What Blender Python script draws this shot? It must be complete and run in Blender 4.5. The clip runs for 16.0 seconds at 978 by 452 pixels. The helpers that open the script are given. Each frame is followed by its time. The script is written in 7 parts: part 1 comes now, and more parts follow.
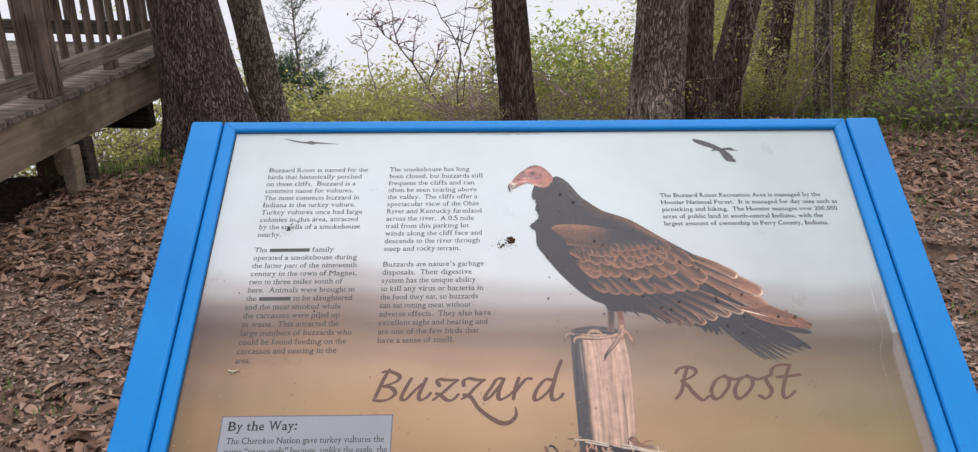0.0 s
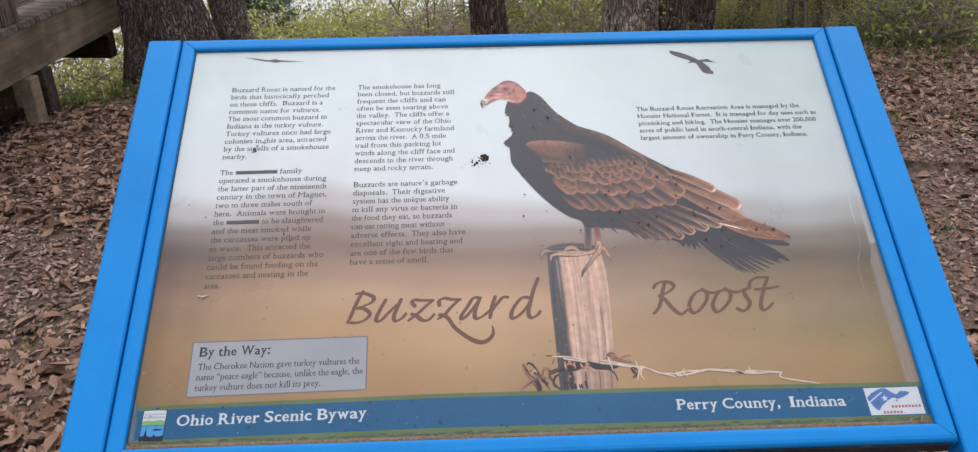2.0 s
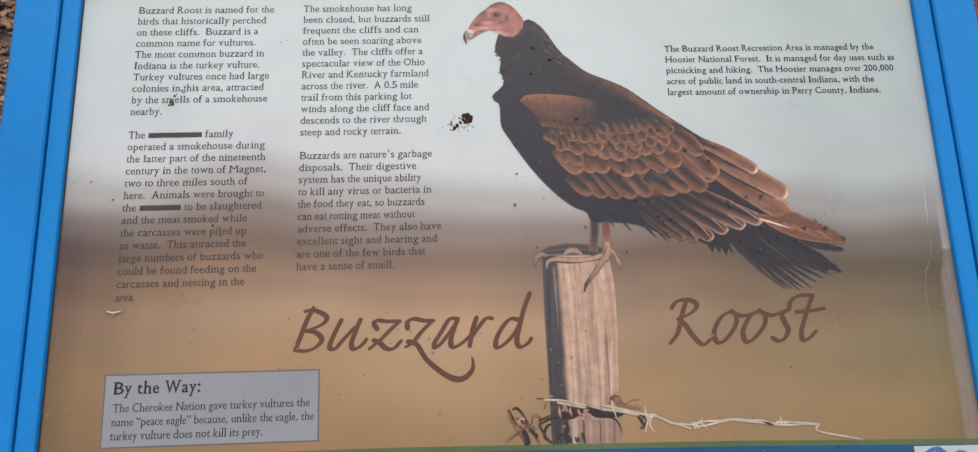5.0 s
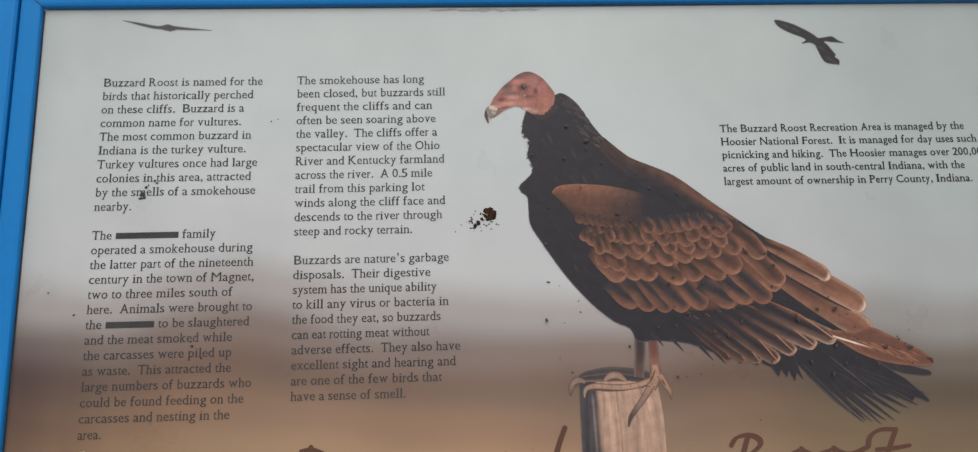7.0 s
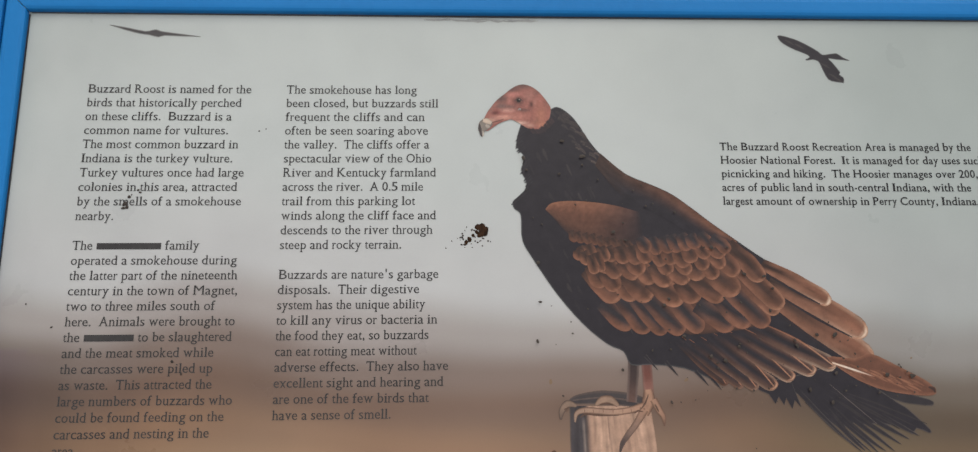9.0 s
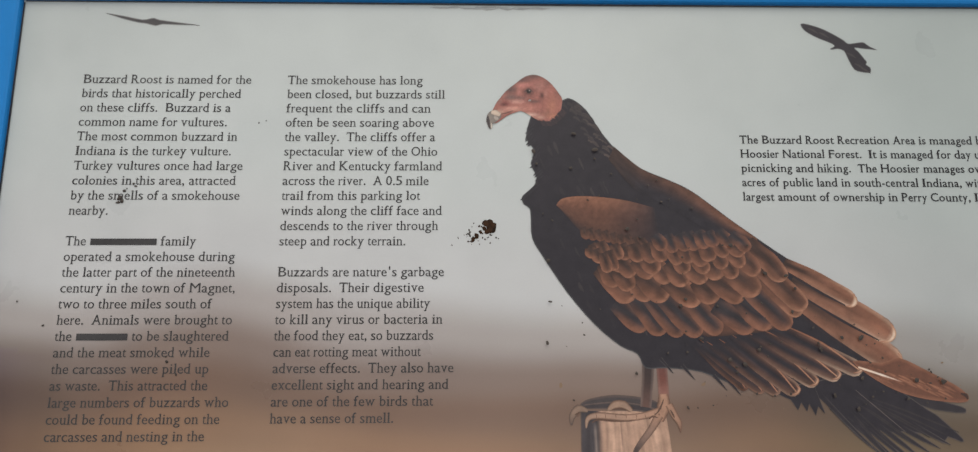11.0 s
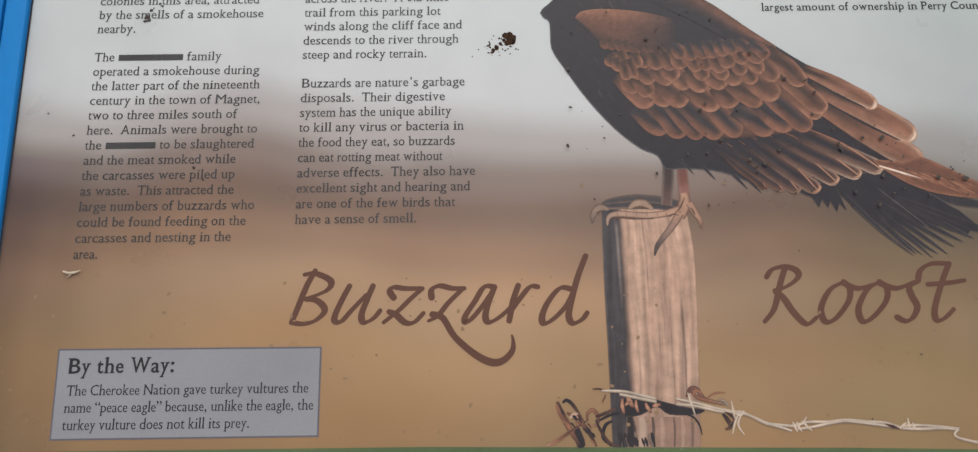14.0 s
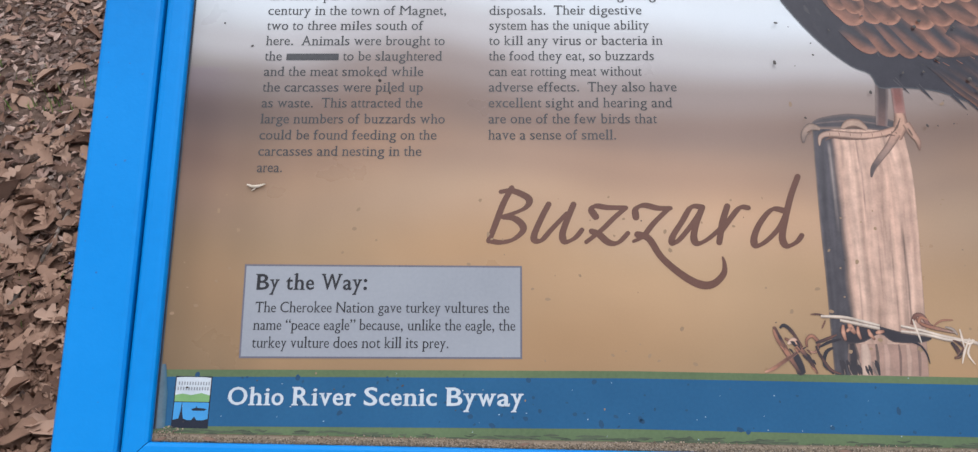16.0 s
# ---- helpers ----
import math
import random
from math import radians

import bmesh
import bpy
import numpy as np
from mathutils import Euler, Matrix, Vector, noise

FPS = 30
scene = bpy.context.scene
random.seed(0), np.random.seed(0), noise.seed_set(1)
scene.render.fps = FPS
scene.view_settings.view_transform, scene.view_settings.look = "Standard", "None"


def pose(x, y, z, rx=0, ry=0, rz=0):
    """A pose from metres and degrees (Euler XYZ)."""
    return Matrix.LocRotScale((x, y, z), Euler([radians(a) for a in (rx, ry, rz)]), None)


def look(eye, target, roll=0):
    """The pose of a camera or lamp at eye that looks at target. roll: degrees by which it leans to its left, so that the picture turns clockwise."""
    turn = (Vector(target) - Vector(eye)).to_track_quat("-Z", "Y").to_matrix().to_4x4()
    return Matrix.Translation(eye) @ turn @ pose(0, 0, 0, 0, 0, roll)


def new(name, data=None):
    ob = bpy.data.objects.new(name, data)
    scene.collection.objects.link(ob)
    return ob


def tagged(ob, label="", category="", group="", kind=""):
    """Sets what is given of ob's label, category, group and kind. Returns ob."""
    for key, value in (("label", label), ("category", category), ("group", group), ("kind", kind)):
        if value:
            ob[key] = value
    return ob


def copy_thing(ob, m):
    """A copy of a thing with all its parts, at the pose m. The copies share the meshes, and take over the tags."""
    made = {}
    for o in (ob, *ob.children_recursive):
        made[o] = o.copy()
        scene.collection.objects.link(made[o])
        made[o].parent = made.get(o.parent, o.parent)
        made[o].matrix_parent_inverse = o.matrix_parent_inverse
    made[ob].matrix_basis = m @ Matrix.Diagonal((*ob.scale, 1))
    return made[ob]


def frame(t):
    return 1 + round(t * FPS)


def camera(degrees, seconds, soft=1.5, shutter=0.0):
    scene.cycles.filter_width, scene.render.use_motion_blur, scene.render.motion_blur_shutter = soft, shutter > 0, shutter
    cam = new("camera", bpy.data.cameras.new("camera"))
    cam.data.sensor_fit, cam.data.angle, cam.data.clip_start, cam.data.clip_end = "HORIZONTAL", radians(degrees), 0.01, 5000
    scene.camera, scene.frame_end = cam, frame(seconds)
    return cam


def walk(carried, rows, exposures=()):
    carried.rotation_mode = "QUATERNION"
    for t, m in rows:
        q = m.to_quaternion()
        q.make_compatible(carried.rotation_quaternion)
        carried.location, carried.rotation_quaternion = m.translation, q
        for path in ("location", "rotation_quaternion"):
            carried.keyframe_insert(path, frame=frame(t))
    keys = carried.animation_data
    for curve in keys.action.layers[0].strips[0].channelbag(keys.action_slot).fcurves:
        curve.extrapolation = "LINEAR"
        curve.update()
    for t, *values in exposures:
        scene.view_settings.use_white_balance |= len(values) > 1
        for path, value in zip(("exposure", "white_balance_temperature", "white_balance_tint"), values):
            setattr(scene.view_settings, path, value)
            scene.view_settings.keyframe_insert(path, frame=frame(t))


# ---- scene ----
cam = camera(58.2, 16.0, 1.3)
SLOPE, TOP_EDGE, HALF = 30.0, 1.12, 0.4425
# The sign's plane: x to the right, y up the slope, z out of the face; origin at the middle of the face's top edge.
SIGN = pose(0, 0, TOP_EDGE, SLOPE)
# Time, eye, target and roll, laid down in the sign's plane from the face's upper left corner.
ROWS = [
    (0, (0.379, -0.906, 0.947), (0.372, 0.315, -0.637), -0.6),
    (0.2, (0.381, -0.908, 0.937), (0.381, 0.257, -0.685), -0.6),
    (0.5, (0.381, -0.912, 0.929), (0.392, 0.224, -0.717), -0.4),
    (1, (0.379, -0.912, 0.928), (0.407, 0.201, -0.733), -0.0),
    (1.5, (0.382, -0.902, 0.919), (0.417, 0.193, -0.754), 0.1),
    (2, (0.38, -0.901, 0.917), (0.428, 0.186, -0.761), 0.6),
    (2.5, (0.375, -0.898, 0.917), (0.437, 0.181, -0.766), 1.2),
    (3, (0.373, -0.877, 0.921), (0.439, 0.168, -0.783), 1.5),
    (3.2, (0.371, -0.861, 0.924), (0.438, 0.111, -0.823), 1.8),
    (5.3, (0.402, -0.505, 0.806), (0.46, 0.046, -1.115), 5.0),
    (5.5, (0.383, -0.476, 0.78), (0.447, 0.088, -1.138), 5.5),
    (6, (0.366, -0.407, 0.739), (0.42, 0.061, -1.205), 5.4),
    (6.5, (0.371, -0.392, 0.738), (0.427, 0.082, -1.204), 5.6),
    (7, (0.381, -0.398, 0.742), (0.439, 0.09, -1.196), 5.7),
    (7.5, (0.386, -0.395, 0.736), (0.443, 0.096, -1.202), 5.8),
    (8, (0.389, -0.392, 0.733), (0.447, 0.103, -1.204), 6.0),
    (8.5, (0.39, -0.388, 0.729), (0.447, 0.109, -1.208), 6.2),
    (11, (0.399, -0.378, 0.693), (0.413, 0.12, -1.244), 1.9),
    (11.5, (0.4, -0.408, 0.687), (0.4, 0.092, -1.249), 0.0),
    (12, (0.398, -0.429, 0.68), (0.385, 0.067, -1.257), -1.6),
    (12.5, (0.4, -0.457, 0.671), (0.374, 0.048, -1.264), -3.2),
    (13, (0.403, -0.477, 0.669), (0.371, 0.023, -1.267), -3.9),
    (13.5, (0.404, -0.508, 0.666), (0.373, 0.005, -1.266), -3.6),
    (14, (0.399, -0.535, 0.66), (0.366, -0.022, -1.273), -3.8),
    (14.5, (0.379, -0.563, 0.661), (0.349, -0.05, -1.272), -3.1),
    (15, (0.34, -0.601, 0.658), (0.307, -0.049, -1.265), -2.6),
    (15.5, (0.293, -0.598, 0.647), (0.24, -0.059, -1.279), -4.7),
    (15.7, (0.274, -0.587, 0.632), (0.218, -0.064, -1.294), -5.1),
    (15.8, (0.265, -0.583, 0.623), (0.21, -0.068, -1.302), -5.3),
    (16, (0.256, -0.583, 0.616), (0.199, -0.083, -1.32), -5.6),
]
SHIFT = Vector((HALF, 0, 0))
walk(cam, [(t, SIGN @ look(Vector(eye) - SHIFT, Vector(aim) - SHIFT, roll)) for t, eye, aim, roll in ROWS],
     [(0.0, 0.79, 6300, 13), (1.5, 0.78, 6150, 12), (3.0, 0.79, 6250, 11), (5.5, 0.5, 6550, 10), (7.0, 0.25, 6700, 10), (12.0, 0.24, 6850, 10), (13.0, 0.40, 6750, 10), (14.0, 0.45, 6650, 10), (15.2, 0.72, 6400, 10), (16.0, 0.93, 5900, 10)])

# ---- light: a bright overcast spring sky ----
world = bpy.data.worlds.new("overcast_sky")
scene.world = world
world.use_nodes = True
wn, wl = world.node_tree.nodes, world.node_tree.links
sky = wn.new("ShaderNodeTexSky")
sky.sky_type, sky.sun_disc = "NISHITA", False
SUN_UP, SUN_ROUND = radians(68), radians(8)
sky.sun_elevation, sky.sun_rotation = SUN_UP, SUN_ROUND
sky.air_density, sky.dust_density, sky.ozone_density = 1.0, 4.0, 1.0
pale = wn.new("ShaderNodeHueSaturation")
pale.inputs["Saturation"].default_value = 0.12
wl.new(sky.outputs[0], pale.inputs["Color"])
veil = wn.new("ShaderNodeMixRGB")      # an even layer of cloud over most of the sky
veil.inputs[0].default_value, veil.inputs[2].default_value = 0.62, (4.5, 4.6, 4.75, 1)
wl.new(pale.outputs[0], veil.inputs[1])
wl.new(veil.outputs[0], wn["Background"].inputs["Color"])
wn["Background"].inputs["Strength"].default_value = 0.15

sun = new("sun", bpy.data.lights.new("sun", "SUN"))
sun.data.energy, sun.data.angle, sun.data.color = 1.0, radians(60), (1.0, 0.97, 0.92)
SUN_FROM = Vector((math.sin(SUN_ROUND) * math.cos(SUN_UP), math.cos(SUN_ROUND) * math.cos(SUN_UP), math.sin(SUN_UP)))
sun.matrix_world = look(SUN_FROM * 30, (0, 0, 0))

# ---- materials ----
def mat(name, colors, rough=0.6, scale=8.0, stretch=(1, 1, 1), fine=0.0, fine_scale=120.0, bump=0.0, bump_scale=60.0,
        spec=0.5, island=0.0, obj=0.0, metal=0.0, detail=6.0, rough_var=0.0):
    """A surface that varies between the given colours in large patches, with fine grain, relief and a random share per piece."""
    m = bpy.data.materials.new(name)
    m.use_nodes = True
    n, l = m.node_tree.nodes, m.node_tree.links
    bsdf = n["Principled BSDF"]
    co = n.new("ShaderNodeTexCoord")
    mp = n.new("ShaderNodeMapping")
    mp.inputs["Scale"].default_value = stretch
    l.new(co.outputs["Object"], mp.inputs["Vector"])
    big = n.new("ShaderNodeTexNoise")
    big.inputs["Scale"].default_value, big.inputs["Detail"].default_value = scale, detail
    l.new(mp.outputs[0], big.inputs["Vector"])
    fac = big.outputs["Fac"]
    if fine:
        fn = n.new("ShaderNodeTexNoise")
        fn.inputs["Scale"].default_value, fn.inputs["Detail"].default_value = fine_scale, 3.0
        l.new(mp.outputs[0], fn.inputs["Vector"])
        mx = n.new("ShaderNodeMix")
        mx.inputs[0].default_value = fine
        l.new(fac, mx.inputs[2]), l.new(fn.outputs["Fac"], mx.inputs[3])
        fac = mx.outputs[0]
    if island or obj:
        src = n.new("ShaderNodeNewGeometry").outputs["Random Per Island"] if island else n.new("ShaderNodeObjectInfo").outputs["Random"]
        mx = n.new("ShaderNodeMix")
        mx.inputs[0].default_value = island or obj
        l.new(fac, mx.inputs[2]), l.new(src, mx.inputs[3])
        fac = mx.outputs[0]
    ramp = n.new("ShaderNodeValToRGB")
    lo, hi = (0.0, 1.0) if island or obj else (0.3, 0.7)
    els = ramp.color_ramp.elements
    while len(els) < len(colors):
        els.new(0.5)
    for i, c in enumerate(colors):
        els[i].position = lo + (hi - lo) * i / max(1, len(colors) - 1)
        els[i].color = (*c, 1)
    l.new(fac, ramp.inputs["Fac"])
    l.new(ramp.outputs["Color"], bsdf.inputs["Base Color"])
    bsdf.inputs["Roughness"].default_value = rough
    bsdf.inputs["Metallic"].default_value = metal
    bsdf.inputs["Specular IOR Level"].default_value = spec
    if rough_var:
        mr = n.new("ShaderNodeMapRange")
        mr.inputs["To Min"].default_value, mr.inputs["To Max"].default_value = rough - rough_var, rough + rough_var
        l.new(big.outputs["Fac"], mr.inputs["Value"]), l.new(mr.outputs[0], bsdf.inputs["Roughness"])
    if bump:
        bn = n.new("ShaderNodeTexNoise")
        bn.inputs["Scale"].default_value, bn.inputs["Detail"].default_value = bump_scale, 5.0
        l.new(mp.outputs[0], bn.inputs["Vector"])
        bp = n.new("ShaderNodeBump")
        bp.inputs["Strength"].default_value, bp.inputs["Distance"].default_value = 1.0, bump
        l.new(bn.outputs["Fac"], bp.inputs["Height"]), l.new(bp.outputs[0], bsdf.inputs["Normal"])
    return m


def bark_mat(name, dark, mid, light, scale=1.0, worn=None, stretch=0.14):
    """Furrowed bark: upright plates between dark cracks; worn: a paler bare patch at a place."""
    m = mat(name, [dark, mid, light], rough=0.9, scale=11 * scale, stretch=(1, 1, stretch), fine=0.5, fine_scale=90, spec=0.2)
    n, l = m.node_tree.nodes, m.node_tree.links
    co = n["Mapping"]
    warp = n.new("ShaderNodeTexNoise")
    warp.inputs["Scale"].default_value, warp.inputs["Detail"].default_value = 22 * scale, 4.0
    l.new(co.outputs[0], warp.inputs["Vector"])
    add = n.new("ShaderNodeMixRGB")
    add.blend_type, add.inputs[0].default_value = "ADD", 0.055
    l.new(co.outputs[0], add.inputs[1]), l.new(warp.outputs["Color"], add.inputs[2])
    plates = n.new("ShaderNodeTexVoronoi")
    plates.feature = "DISTANCE_TO_EDGE"
    plates.inputs["Scale"].default_value = 40 * scale
    l.new(add.outputs[0], plates.inputs["Vector"])
    crack = n.new("ShaderNodeValToRGB")
    crack.color_ramp.elements[0].color, crack.color_ramp.elements[1].color = (0.27, 0.25, 0.235, 1), (1, 1, 1, 1)
    crack.color_ramp.elements[0].position, crack.color_ramp.elements[1].position = 0.02, 0.20
    l.new(plates.outputs["Distance"], crack.inputs["Fac"])
    mul = n.new("ShaderNodeMixRGB")
    mul.blend_type, mul.inputs[0].default_value = "MULTIPLY", 1.0
    l.new(n["Color Ramp"].outputs[0], mul.inputs[1]), l.new(crack.outputs[0], mul.inputs[2])
    out = mul.outputs[0]
    if worn:
        place, radius, colour = worn
        tc = n.new("ShaderNodeTexCoord")
        off = n.new("ShaderNodeVectorMath")
        off.operation = "DISTANCE"
        off.inputs[1].default_value = place
        l.new(tc.outputs["Object"], off.inputs[0])
        wob = n.new("ShaderNodeMath")
        wob.operation = "MULTIPLY_ADD"
        wob.inputs[1].default_value = 0.45
        l.new(warp.outputs["Fac"], wob.inputs[0]), l.new(off.outputs["Value"], wob.inputs[2])
        rim = n.new("ShaderNodeMapRange")
        rim.inputs["From Min"].default_value, rim.inputs["From Max"].default_value = radius + 0.30, radius + 0.16
        rim.inputs["To Max"].default_value = 0.85
        l.new(wob.outputs[0], rim.inputs["Value"])
        pale_bark = n.new("ShaderNodeMixRGB")
        pale_bark.blend_type = "MULTIPLY"
        pale_bark.inputs[0].default_value, pale_bark.inputs[1].default_value = 0.8, (*colour, 1)
        l.new(crack.outputs[0], pale_bark.inputs[2])
        both = n.new("ShaderNodeMixRGB")
        fleck, share = n.new("ShaderNodeMapRange"), n.new("ShaderNodeMath")
        fleck.inputs["From Min"].default_value, fleck.inputs["From Max"].default_value = 0.36, 0.52
        share.operation = "MULTIPLY"
        l.new(warp.outputs["Fac"], fleck.inputs["Value"]), l.new(rim.outputs[0], share.inputs[0]), l.new(fleck.outputs[0], share.inputs[1])
        l.new(share.outputs[0], both.inputs[0]), l.new(out, both.inputs[1]), l.new(pale_bark.outputs[0], both.inputs[2])
        out = both.outputs[0]
    l.new(out, n["Principled BSDF"].inputs["Base Color"])
    bp = n.new("ShaderNodeBump")
    bp.inputs["Strength"].default_value, bp.inputs["Distance"].default_value = 1.0, 0.02
    l.new(crack.outputs[0], bp.inputs["Height"]), l.new(bp.outputs[0], n["Principled BSDF"].inputs["Normal"])
    return m


BLUE = mat("blue_paint", [(0.004, 0.152, 0.43), (0.006, 0.176, 0.485), (0.009, 0.19, 0.51)], rough=0.42, spec=0.17, scale=5, fine=0.2, bump=0.0001, bump_scale=350, rough_var=0.06)
BARK_A = bark_mat("oak_bark", (0.105, 0.074, 0.064), (0.17, 0.125, 0.110), (0.33, 0.265, 0.235), 1.8, None, 0.20)
BARK_W = bark_mat("oak_bark_worn", (0.17, 0.128, 0.104), (0.27, 0.21, 0.172), (0.42, 0.335, 0.28), 1.6, ((-0.14, -0.20, 0.42), 0.22, (0.66, 0.54, 0.44)), 0.22)
BARK_B = bark_mat("brown_bark", (0.095, 0.062, 0.050), (0.165, 0.114, 0.092), (0.27, 0.198, 0.16), 1.5, None, 0.16)
BARK_C = bark_mat("grey_bark", (0.17, 0.135, 0.112), (0.28, 0.23, 0.19), (0.43, 0.36, 0.305), 1.7, None, 0.28)
STEM = mat("twig_bark", [(0.15, 0.115, 0.09), (0.28, 0.225, 0.185)], rough=0.85, scale=20)
def timber(name, dark, mid, light, along, cracks=0.35, stains=0.52, relief=0.004):
    """Weathered timber: long grain along one axis, fine dark checks and broad damp stains."""
    st = tuple(0.05 if k == along else 1.0 for k in range(3))
    m = mat(name, [dark, mid, light], rough=0.88, scale=34, stretch=st, fine=0.35, fine_scale=150, bump=relief, bump_scale=60, spec=0.2, detail=8)
    n, l = m.node_tree.nodes, m.node_tree.links
    tc, stain, check = n.new("ShaderNodeTexCoord"), n.new("ShaderNodeTexNoise"), n.new("ShaderNodeTexNoise")
    stain.inputs["Scale"].default_value, stain.inputs["Detail"].default_value = 4.5, 4.0
    check.inputs["Scale"].default_value, check.inputs["Detail"].default_value = 75.0, 2.0
    l.new(tc.outputs["Object"], stain.inputs["Vector"]), l.new(n["Mapping"].outputs[0], check.inputs["Vector"])
    out = n["Color Ramp"].outputs[0]
    for src, lo, hi, low in ((stain, 0.36, 0.58, stains), (check, 0.36, 0.44, cracks)):
        mr, mul = n.new("ShaderNodeMapRange"), n.new("ShaderNodeMixRGB")
        mr.inputs["From Min"].default_value, mr.inputs["From Max"].default_value, mr.inputs["To Min"].default_value = lo, hi, low
        mul.blend_type, mul.inputs[0].default_value = "MULTIPLY", 1.0
        l.new(src.outputs["Fac"], mr.inputs["Value"]), l.new(out, mul.inputs[1]), l.new(mr.outputs[0], mul.inputs[2])
        out = mul.outputs[0]
    tone, rnd = n.new("ShaderNodeMixRGB"), n.new("ShaderNodeObjectInfo")
    vary = n.new("ShaderNodeMapRange")
    vary.inputs["To Min"].default_value, vary.inputs["To Max"].default_value = 0.75, 1.15
    tone.blend_type, tone.inputs[0].default_value = "MULTIPLY", 1.0
    l.new(rnd.outputs["Random"], vary.inputs["Value"]), l.new(out, tone.inputs[1]), l.new(vary.outputs[0], tone.inputs[2])
    l.new(tone.outputs[0], n["Principled BSDF"].inputs["Base Color"])
    return m


DECKWOOD = timber("weathered_deck_wood", (0.115, 0.086, 0.069), (0.241, 0.193, 0.159), (0.391, 0.328, 0.276), 0)
UPRIGHT = timber("weathered_upright_timber", (0.062, 0.044, 0.034), (0.169, 0.122, 0.095), (0.281, 0.215, 0.170), 2)
FASCIA = timber("weathered_fascia_wood", (0.17, 0.125, 0.084), (0.225, 0.172, 0.122), (0.29, 0.228, 0.168), 1, 0.88, 0.5, 0.001)
# darker copy of the deck wood: shade under and behind it put into colour
SHADED = timber("shaded_dark_timber", (0.03, 0.022, 0.017), (0.07, 0.053, 0.042), (0.11, 0.087, 0.07), 0)
RAILWOOD = timber("weathered_rail_wood", (0.119, 0.092, 0.073), (0.237, 0.191, 0.152), (0.362, 0.302, 0.247), 1, 0.5, 0.65)
SOIL = mat("leaf_mould_soil", [(0.045, 0.027, 0.020), (0.11, 0.070, 0.052), (0.18, 0.128, 0.098)], rough=0.95, scale=2.2, fine=0.6, fine_scale=55, bump=0.02, bump_scale=30, spec=0.2)
LEAFLIT = mat("dead_oak_leaves", [(0.060, 0.031, 0.021), (0.160, 0.087, 0.056), (0.26, 0.154, 0.104), (0.365, 0.24, 0.174)], rough=0.8, scale=30, island=0.8, spec=0.3, fine=0.3)
GRAVEL = mat("gravel_and_leaf_crumbs", [(0.085, 0.052, 0.041), (0.18, 0.122, 0.098), (0.29, 0.222, 0.186)], rough=0.9, scale=40, island=0.85, spec=0.3)
GREEN_Y = mat("spring_leaf_yellow_green", [(0.32, 0.33, 0.07), (0.46, 0.455, 0.14), (0.60, 0.575, 0.27)], rough=0.55, scale=30, island=0.7)
GREEN_M = mat("spring_leaf_green", [(0.20, 0.275, 0.037), (0.32, 0.41, 0.08), (0.46, 0.53, 0.16)], rough=0.55, scale=30, island=0.7)
CEDAR = mat("cedar_needles", [(0.045, 0.085, 0.050), (0.085, 0.14, 0.085), (0.14, 0.20, 0.12)], rough=0.7, scale=30, island=0.7)
REDBUD = mat("redbud_blossom", [(0.25, 0.12, 0.15), (0.36, 0.22, 0.25)], rough=0.7, scale=30, island=0.7)
GRASS = mat("green_blades", [(0.07, 0.13, 0.025), (0.16, 0.24, 0.06), (0.30, 0.30, 0.13)], rough=0.6, scale=30, island=0.8)


def thin(m, share=0.68):
    """Lets part of the light through a leaf."""
    n, l = m.node_tree.nodes, m.node_tree.links
    tr, mx = n.new("ShaderNodeBsdfTranslucent"), n.new("ShaderNodeMixShader")
    mx.inputs[0].default_value = share
    l.new(n["Color Ramp"].outputs[0], tr.inputs["Color"])
    l.new(n["Principled BSDF"].outputs[0], mx.inputs[1]), l.new(tr.outputs[0], mx.inputs[2])
    l.new(mx.outputs[0], n["Material Output"].inputs["Surface"])


for leafy in (GREEN_Y, GREEN_M, GRASS):
    thin(leafy)
# the sky's pale reflection is mostly put into the water's base colour
WATER = mat("river_water", [(0.41, 0.405, 0.42), (0.46, 0.455, 0.47)], rough=0.35, scale=0.01, bump=0.05, bump_scale=0.6, spec=0.15)
DARKSTEEL = mat("dark_steel", [(0.03, 0.03, 0.03), (0.05, 0.05, 0.05)], rough=0.6, scale=20)


# ---- mesh helpers ----
def mesh_from(name, verts, faces, materials, smooth=False, index=None):
    me = bpy.data.meshes.new(name)
    me.from_pydata([tuple(v) for v in verts], [], faces)
    for m in materials:
        me.materials.append(m)
    if index is not None:
        me.polygons.foreach_set("material_index", index)
    if smooth:
        me.polygons.foreach_set("use_smooth", [True] * len(me.polygons))
    me.update()
    return me


def part(name, data, material=None, parent=None, label="", kind=""):
    """Links a bmesh or a mesh as one mesh object under a thing or a part."""
    if isinstance(data, bmesh.types.BMesh):
        me = bpy.data.meshes.new(name)
        data.to_mesh(me)
        data.free()
    else:
        me = data
    if material is not None and not me.materials:
        me.materials.append(material)
    ob = new(name, me)
    ob.parent = parent
    if label or kind:
        tagged(ob, label=label, kind=kind)
    return ob


